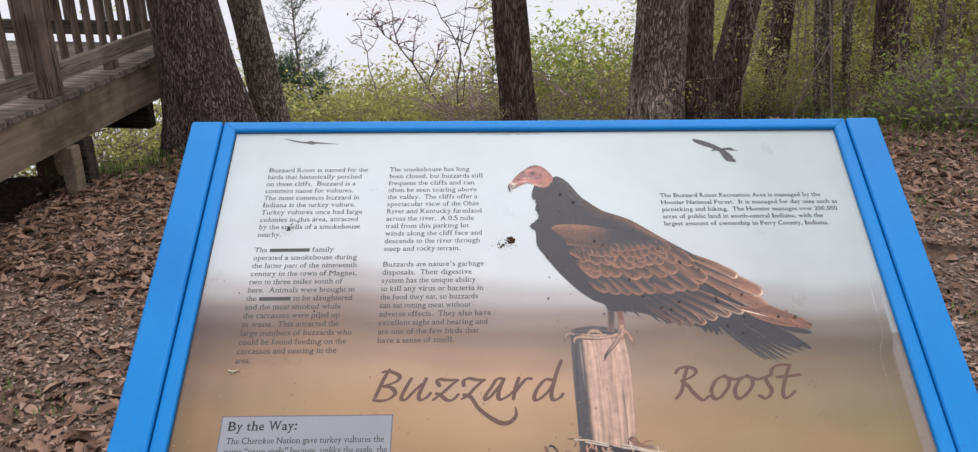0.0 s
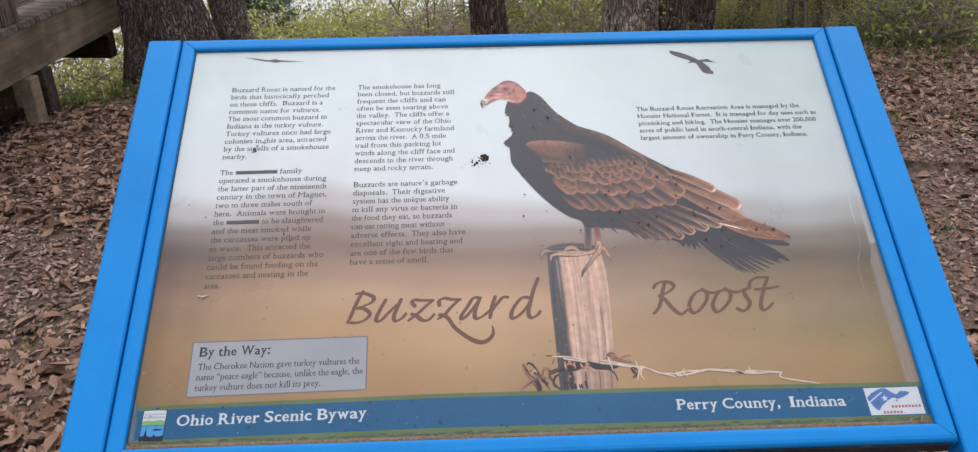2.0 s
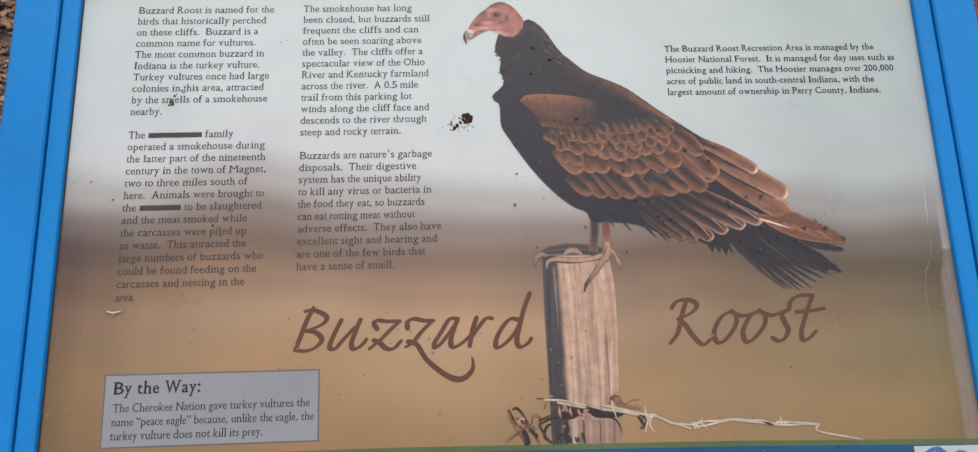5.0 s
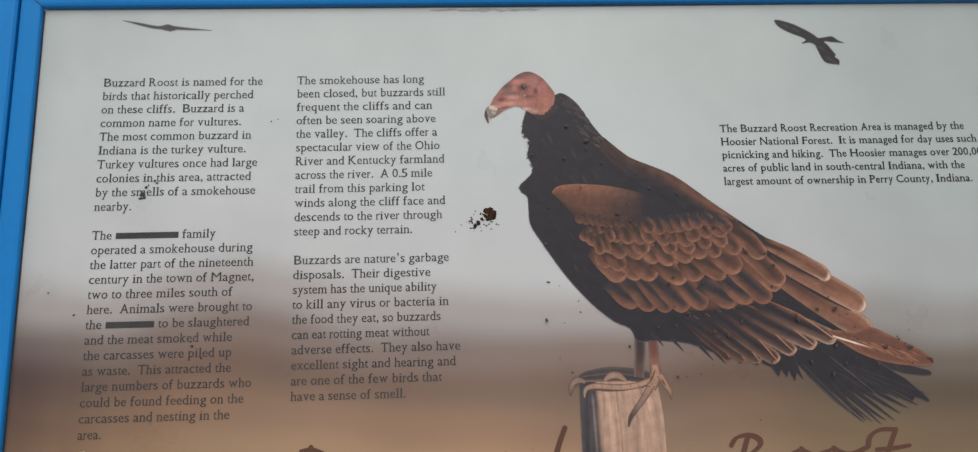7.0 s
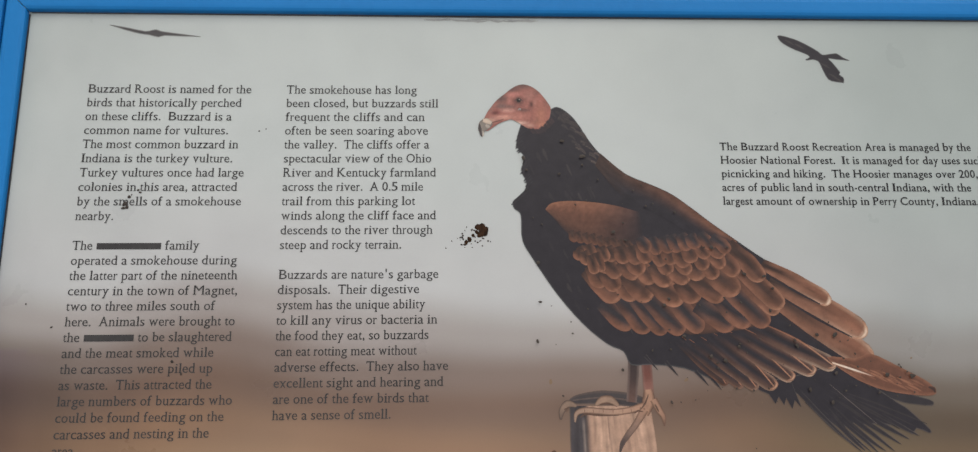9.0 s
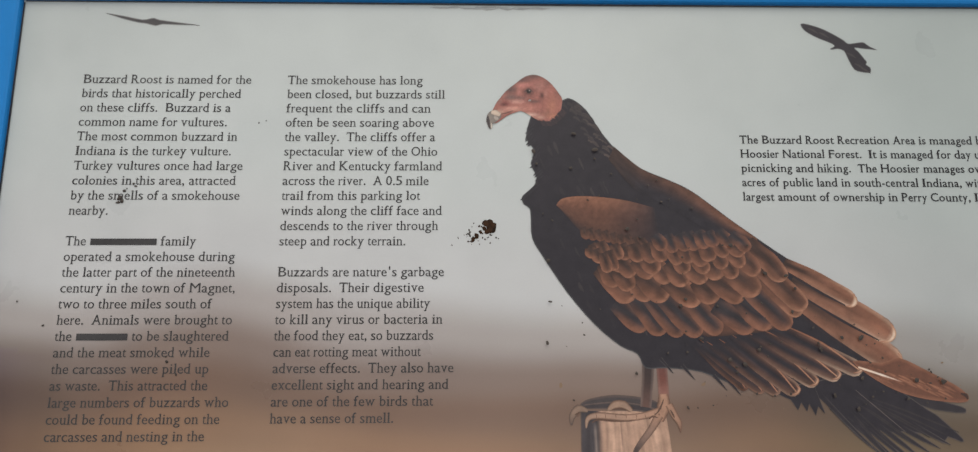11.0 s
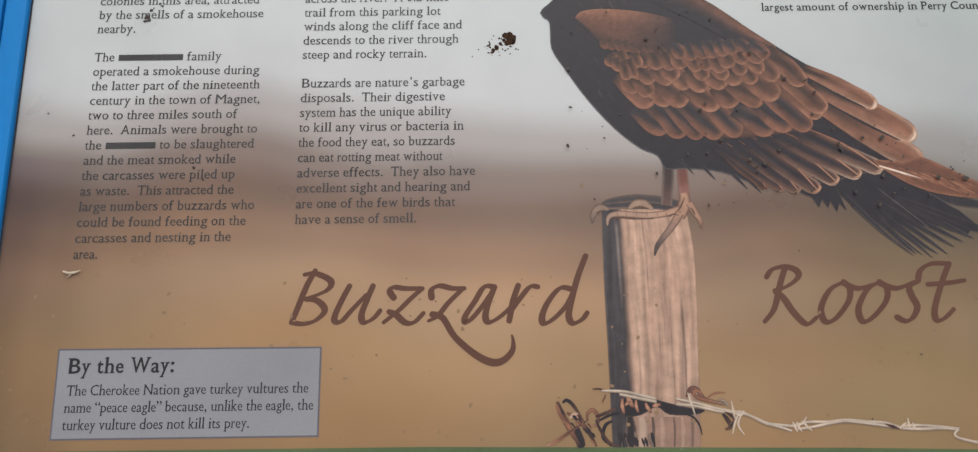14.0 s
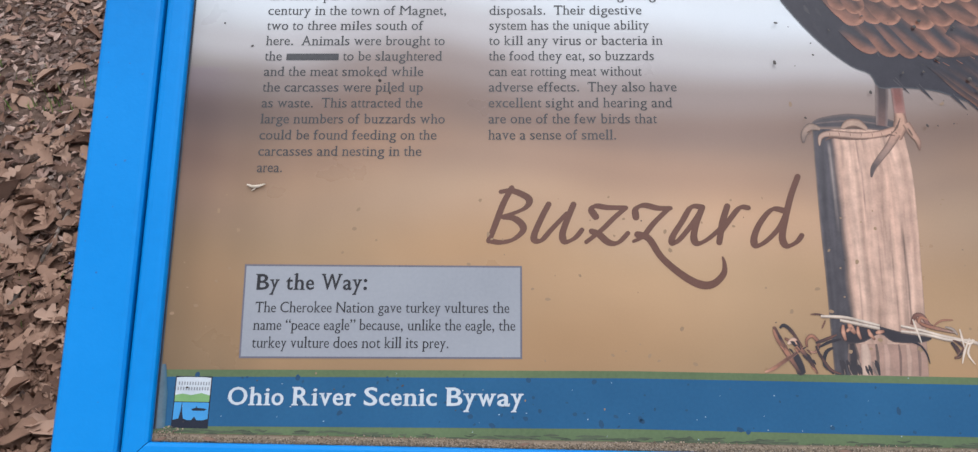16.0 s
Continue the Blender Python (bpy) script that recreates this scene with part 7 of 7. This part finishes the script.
slender("slim forked sapling with fresh light green leaves", [[(-0.34, 5.5, -0.37), (-0.33, 5.5, -0.09), (-0.30, 5.5, 0.15), (-0.35, 5.5, 0.27), (-0.44, 5.5, 0.41), (-0.52, 5.5, 0.60)],
        [(-0.27, 5.5, -0.37), (-0.27, 5.5, -0.09), (-0.31, 5.5, 0.15), (-0.27, 5.5, 0.34), (-0.23, 5.5, 0.60)], [(-0.27, 5.5, 0.12), (-0.19, 5.5, 0.31), (-0.15, 5.5, 0.48)]], 0.010, 63, DARKTWIG, twigs=7, reach=0.26)
slender("young tree with bright green spring leaves", [[(-0.02, 5.8, -0.5), (-0.05, 5.8, -0.1), (-0.10, 5.8, 0.15), (-0.12, 5.8, 0.42)], [(-0.05, 5.8, -0.1), (0.02, 5.8, 0.2), (0.03, 5.8, 0.42)]], 0.010, 64, STEM, GREEN_Y, 0.045, 420, 12, 0.26, 0.04)
for k, (label, stems, r) in enumerate((("thin crooked dark sapling", [[(3.01, 4.9, -0.17), (2.97, 4.9, 0.14), (3.04, 4.9, 0.30), (3.10, 4.9, 0.5), (3.05, 4.95, 1.4)]], 0.013), ("thin straight dark sapling", [[(3.07, 4.95, -0.16), (3.03, 4.95, 0.22), (2.96, 4.95, 0.61), (2.9, 5.0, 1.6)]], 0.011),
                                       ("thin leaning dark sapling", [[(3.37, 4.9, -0.26), (3.38, 4.9, 0.01), (3.32, 4.9, 0.30), (3.16, 4.9, 0.61), (3.0, 5.0, 1.5)]], 0.010), ("slanting thin dark sapling", [[(3.10, 5.05, -0.16), (3.26, 5.05, -0.03), (3.42, 5.05, 0.12), (3.7, 5.1, 0.5)]], 0.009),
                                       ("thin grey sapling among the bushes", [[(2.86, 5.05, -0.2), (2.89, 5.05, 0.12), (2.87, 5.05, 0.41), (2.95, 5.05, 1.5)]], 0.015), ("bare arching grey sapling", [[(2.15, 5.0, -0.2), (2.22, 5.0, 0.04), (2.38, 5.0, 0.39), (2.6, 5.05, 0.9)]], 0.009), ("bare grey twiggy sapling", [[(1.75, 4.9, -0.25), (1.72, 4.9, 0.05), (1.80, 4.9, 0.35), (1.7, 5.0, 0.8)]], 0.008))):
    slender(label, stems, r, 70 + k, DARKTWIG if "dark" in label else BRUSH, GREEN_Y, 0.026, 170, 8, 0.35, 0.08)
for k in range(13):      # bare young stems standing close together
    x, y = 2.05 + 1.75 * (k + tw.random()) / 13, tw.uniform(4.9, 6.6)
    lean = tw.uniform(-0.16, 0.05)
    slender("thin upright grey-brown young stem", [[(x, y, height(x, y)), (x + lean * 0.5, y, 0.15), (x + lean + tw.uniform(-0.05, 0.05), y, 0.75), (x + lean * 1.6, y, 1.7)]], tw.uniform(0.009, 0.017), 90 + k, BRUSH, GREEN_Y, 0.028, 130, 7, 0.34, 0.09)
# the thicket on the bluff: thin stems and light spring leaves, low green plants below
for k in range(20):
    x = pr.uniform(1.9, 6.5)
    put(pr.choice((0, 3, 3, 6, 6)), x, pr.uniform(max(5.6, x * 1.6), 10.0), pr.uniform(0.7, 1.1))
for k in range(12):
    x = pr.uniform(3.1, 6.5)
    put(pr.choice((6, 6, 0, 3)), x, pr.uniform(5.6, 8.5), pr.uniform(0.8, 1.2))
for k in range(10):
    x = pr.uniform(1.4, 5.2)
    put(pr.choice((0, 5, 6, 0, 0) if x > 2.7 else (1, 3, 5, 3, 3)), x, pr.uniform(4.3 if x > 2.2 else 4.9, 7.0), pr.uniform(0.4, 0.75))
for k in range(40):
    y = pr.uniform(8.0, 15.0)
    put(pr.choice((0, 3, 2, 6, 0)), pr.uniform(0.30 * y + 0.6, 0.75 * y + 1), y, pr.uniform(0.8, 1.4))
for x, y, size in ((2.62, 3.95, 0.9), (2.75, 4.1, 1.1), (2.5, 4.1, 0.7), (3.0, 4.0, 0.9)):
    put(5, x, y, size)
# weeds and brush by and behind the deck's support posts
for x, y, kind, size in ((-2.0, 3.95, 1, 0.5), (-2.05, 4.3, 1, 0.7), (-1.85, 4.4, 0, 0.6), (-2.25, 4.6, 0, 0.7), (-2.0, 4.9, 3, 0.9), (-1.7, 5.2, 0, 0.9), (-2.3, 4.2, 0, 0.55), (-2.15, 4.5, 3, 0.7), (-2.5, 4.9, 1, 0.9), (-2.4, 5.3, 0, 1.0), (-1.9, 5.6, 0, 1.0), (-2.7, 4.6, 3, 0.6), (-2.9, 5.2, 0, 0.9)):
    put(kind, x, y, size)

for k in range(26):      # bright growth beyond the deck's shade
    kind = pr.choice((0, 0, 3, 3, 1))
    brush(kind, -2.95 + 1.3 * (k + pr.random()) / 26, pr.uniform(4.4, 5.6), pr.uniform(-0.25, 0.25), TALL[kind])


def cedar(x, y, tall, seed=5):
    rnd = random.Random(seed)
    c = new("cedar_tree")
    c.matrix_world = pose(x, y, height(x, y))
    tagged(c, "young dark green cedar with a bare feathery top", "tree")
    sv, sf, nv, nf = [], [], [], []
    tube([(0, 0, -0.2), (0.02, 0, tall * 0.5), (0.0, 0.01, tall)], [0.03, 0.018, 0.004], 6, sv, sf)
    for k in range(150):
        h = tall * (0.10 + 0.89 * rnd.random() ** 0.85)
        a = rnd.uniform(0, 2 * math.pi)
        share = h / tall
        ln = (0.33 * (1 - share) ** 0.55 + 0.10) * rnd.uniform(0.55, 1.15)
        p, d = Vector((0.02 * math.sin(share * 3), 0, h)), Vector((math.cos(a), math.sin(a), rnd.uniform(0.15, 0.65)))
        tube([p, p + d * ln * 0.5, p + d * ln + Vector((0, 0, 0.05))], [0.004, 0.0026, 0.001], 3, sv, sf)
        sprays = 7 if share > 0.66 else 24
        for _ in range(sprays):      # feathery side sprays of scale needles
            f = rnd.uniform(0.2, 1)
            q = p + d * ln * f + Vector((0, 0, 0.05 * f))
            e = (d * 0.8 + Vector((rnd.gauss(0, 0.7), rnd.gauss(0, 0.7), rnd.gauss(0.35, 0.45)))).normalized() * rnd.uniform(0.05, 0.11)
            for j in range(4 if share > 0.66 else 9):
                g = rnd.uniform(0.15, 1)
                v = (e.normalized() + Vector((rnd.gauss(0, 0.55), rnd.gauss(0, 0.55), rnd.gauss(0, 0.55)))).normalized() * rnd.uniform(0.018, 0.036)
                o = q + e * g
                w = v.cross(Vector((rnd.gauss(0, 1), rnd.gauss(0, 1), 1))).normalized() * 0.0026
                b = len(nv)
                nv += [o - w, o + w, o + v + w * 0.4, o + v - w * 0.4]
                nf.append((b, b + 1, b + 2, b + 3))
            b = len(nv)
            w = e.cross(Vector((0.3, 0.2, 1))).normalized() * 0.0016
            nv += [q - w, q + w, q + e]
            nf.append((b, b + 1, b + 2))
    part("trunk", mesh_from("trunk", sv, sf, [STEM], True), None, c)
    part("foliage", mesh_from("foliage", nv, nf, [CEDAR]), None, c)


cedar(-1.70, 6.1, 0.50 - height(-1.70, 6.1))

# ---- fallen leaves, crumbs of gravel, twigs and blades of grass on the ground ----
lr = np.random.default_rng(8)


def leaf_outline(kind):
    """Half outlines of leaves, along and across, for a leaf one unit long."""
    if kind == 0:      # lobed oak
        return [(0.0, 0.02), (0.10, 0.04), (0.17, 0.15), (0.24, 0.17), (0.30, 0.07), (0.38, 0.24), (0.46, 0.25), (0.52, 0.10), (0.62, 0.27), (0.70, 0.25), (0.76, 0.11), (0.88, 0.15), (0.96, 0.08), (1.0, 0.0)]
    if kind == 1:      # oval
        return [(0.0, 0.01), (0.2, 0.16), (0.45, 0.24), (0.72, 0.18), (1.0, 0.0)]
    return [(0.0, 0.05), (0.3, 0.22), (0.6, 0.15), (1.0, 0.08)]      # broken piece


def scatter(name, n, where, size, label, material, kinds, lift=0.012, curl=0.35):
    verts, faces = [], []
    for i in range(n):
        x, y = where(i)
        z = height(x, y) + lr.uniform(0.0, lift)
        half = leaf_outline(kinds[lr.integers(len(kinds))])
        s = size * lr.uniform(0.55, 1.25)
        a, pitch, roll_ = lr.uniform(0, 2 * math.pi), lr.normal(0, 0.24), lr.normal(0, 0.28)
        m = Matrix.Translation((x, y, z)) @ Euler((roll_, pitch, a)).to_matrix().to_4x4()
        c1, c2 = lr.normal(0.15, curl), lr.normal(0, curl)
        b, k = len(verts), len(half)
        for side in (1, 0, -1):
            for u, w in half:
                p = Vector((s * (u - 0.5), s * w * side * lr.uniform(0.85, 1.1), s * (c1 * (abs(side) * w * 1.6) + c2 * (u - 0.5) ** 2)))
                verts.append(m @ p)
        for j in range(k - 1):
            faces += [(b + k + j, b + k + j + 1, b + j + 1, b + j), (b + 2 * k + j, b + 2 * k + j + 1, b + k + j + 1, b + k + j)]
    ob = part(name, mesh_from(name, verts, faces, [material], True))
    return tagged(ob, label, "leaves", kind="stuff")


def under_deck(x, y):
    return x < -2.21 + (y - 2.85) * 0.123 and y > -1.8


def bump(a, b, c, d, x):
    return smooth(a, b, x) * smooth(d, c, x)


def cover(x, y):
    """Shares of the ground: whole oak leaves, crushed stone; the rest is crumbled leaf."""
    wave = 0.18 * noise.noise((x * 1.7, y * 1.7, 5))
    if x < 0:
        stone = 0.2 * bump(1.0, 1.25, 1.6, 1.85, y + wave)
        leaf = max(smooth(1.55, 1.85, y + wave), smooth(0.75, 0.35, y + wave))
    else:
        stone = bump(0.95, 1.3, 2.15, 2.6, y + wave)
        leaf = max(0.8 * smooth(2.2, 2.7, y + wave), smooth(1.15, 0.75, y + wave))
    return max(leaf, 0.07), stone


def spread(share, wide=False):
    """Picks places where the given share of the ground is high."""
    def pick(i):
        while True:
            if wide and i % 5 == 0:
                x, y = lr.normal(0, 3.6), lr.normal(0.3, 3.0)
            elif i % 2:
                x, y = lr.uniform(-2.9, -0.62) + abs(lr.normal(0, 0.22)), lr.uniform(-0.3, 3.4) - abs(lr.normal(0, 0.45))
            else:
                x, y = lr.uniform(0.85, 3.2) + lr.normal(0, 0.28), lr.uniform(0.3, 4.2) - abs(lr.normal(0, 0.45))
            if y < 5.4 and not under_deck(x, y) and lr.random() < share(*cover(x, y)):
                return x, y
    return pick


def close_by(i):
    return min(-0.42, lr.normal(-1.1, 0.36)), lr.normal(0.0, 0.36)


CRUMB = mat("crumbled_brown_leaf", [(0.080, 0.046, 0.035), (0.21, 0.126, 0.095), (0.335, 0.218, 0.170), (0.44, 0.32, 0.262)], rough=0.9, scale=40, island=0.85, spec=0.25)
scatter("leaf_crumbs", 34000, spread(lambda leaf, stone: 1 - 0.4 * stone, True), 0.027, "small broken leaf crumbs and chips on the path", CRUMB, (2, 1), 0.010, 0.5)
scatter("fallen_leaves", 11500, spread(lambda leaf, stone: leaf, True), 0.056, "dry brown oak leaves strewn over the ground", LEAFLIT, (0, 0, 1, 2), 0.016, 0.40)
scatter("fallen_leaves", 3300, close_by, 0.070, "large curled brown oak leaves beside the sign", LEAFLIT, (0, 0, 0, 1, 2), 0.028, 0.42)

def clearing(i):
    return lr.uniform(-1, 1) * 4.2 + lr.normal(0, 1.1), -0.6 + lr.uniform(-1, 1) * 3.2 + lr.normal(0, 0.8)


scatter("leaf_crumbs", 15000, clearing, 0.034, "broken leaf crumbs scattered over the whole clearing", CRUMB, (2, 1), 0.010, 0.5)
scatter("fallen_leaves", 7500, clearing, 0.066, "dry brown leaves scattered over the whole clearing", LEAFLIT, (1, 1, 0, 2), 0.014, 0.40)

# crushed stone
gv2, gf2 = [], []
pick_stone = spread(lambda leaf, stone: 0.04 + 0.96 * stone)
for i in range(15000):
    x, y = pick_stone(i)
    s, a = lr.uniform(0.004, 0.010), lr.uniform(0, 2 * math.pi)
    z = height(x, y) + s * lr.uniform(0.1, 0.8)
    ax = lr.uniform(0.6, 1.35, 6) * s
    ca, sa, b = math.cos(a), math.sin(a), len(gv2)
    gv2 += [(x + ca * ax[0] * 1.4, y + sa * ax[0] * 1.4, z), (x - sa * ax[1], y + ca * ax[1], z + 0.3 * s), (x - ca * ax[2] * 1.4, y - sa * ax[2] * 1.4, z), (x + sa * ax[3], y - ca * ax[3], z), (x + s * 0.2, y, z + ax[4] * 0.75), (x, y, z - s)]
    gf2 += [(b, b + 1, b + 4), (b + 1, b + 2, b + 4), (b + 2, b + 3, b + 4), (b + 3, b, b + 4)]
tagged(part("gravel", mesh_from("gravel", gv2, gf2, [GRAVEL])), "grey-brown crushed stone scattered on the ground", "gravel", kind="stuff")

# blades of grass and weeds at the edges of the clearing
bv2, bf2 = [], []
for i in range(3800):
    r = lr.random()
    if r < 0.10:
        x, y, tall = lr.normal(-2.0, 0.20), lr.uniform(3.0, 3.5), 0.09
    elif r < 0.16:
        tuft = ((-1.14, 0.30), (-1.28, 0.36), (-1.55, 1.05), (-1.72, 1.12), (-1.35, 0.95), (1.62, 1.5), (1.78, 1.3), (1.95, 2.55), (2.25, 2.7))[lr.integers(9)]
        x, y, tall = lr.normal(tuft[0], 0.05), lr.normal(tuft[1], 0.04), 0.035
    elif r < 0.85:
        x, y, tall = lr.uniform(2.1, 5.5), lr.normal(4.05, 0.3), 0.085
    else:
        x, y, tall = lr.uniform(1.2, 4.0), lr.uniform(2.2, 4.0), 0.06
    z, a = height(x, y) - 0.005, lr.uniform(0, 2 * math.pi)
    h, w, out = tall * lr.uniform(0.4, 1.3), lr.uniform(0.0015, 0.004), tall * lr.uniform(0.1, 0.7)
    dx, dy = math.cos(a), math.sin(a)
    b = len(bv2)
    bv2 += [(x - dy * w, y + dx * w, z), (x + dy * w, y - dx * w, z), (x + dx * out * 0.35 + dy * w * 0.7, y + dy * out * 0.35 - dx * w * 0.7, z + h * 0.65), (x + dx * out * 0.35 - dy * w * 0.7, y + dy * out * 0.35 + dx * w * 0.7, z + h * 0.65), (x + dx * out, y + dy * out, z + h)]
    bf2 += [(b, b + 1, b + 2, b + 3), (b + 3, b + 2, b + 4)]
tagged(part("grass", mesh_from("grass", bv2, bf2, [GRASS])), "thin green and straw-coloured blades at the clearing's edge", "grass", kind="stuff")

# fallen sticks
tr = random.Random(5)
for k in range(16):
    x, y, a, ln = tr.uniform(-2.6, -0.8) if k < 10 else tr.uniform(1.0, 3.4), tr.uniform(0.1, 3.4), tr.uniform(-0.5, 0.5) + (1.57 if tr.random() < 0.3 else 0), tr.uniform(0.15, 0.6)
    pts = [(x + math.cos(a) * ln * f + tr.gauss(0, 0.01), y + math.sin(a) * ln * f + tr.gauss(0, 0.01)) for f in (-0.5, -0.15, 0.2, 0.5)]
    sv, sf = tube([(px, py, height(px, py) + 0.012) for px, py in pts], [0.005, 0.0045, 0.004, 0.002], 6)
    tagged(part("stick", mesh_from("stick", sv, sf, [STEM], True)), "thin dry brown stick lying on the leaves", "stick", "fallen sticks")
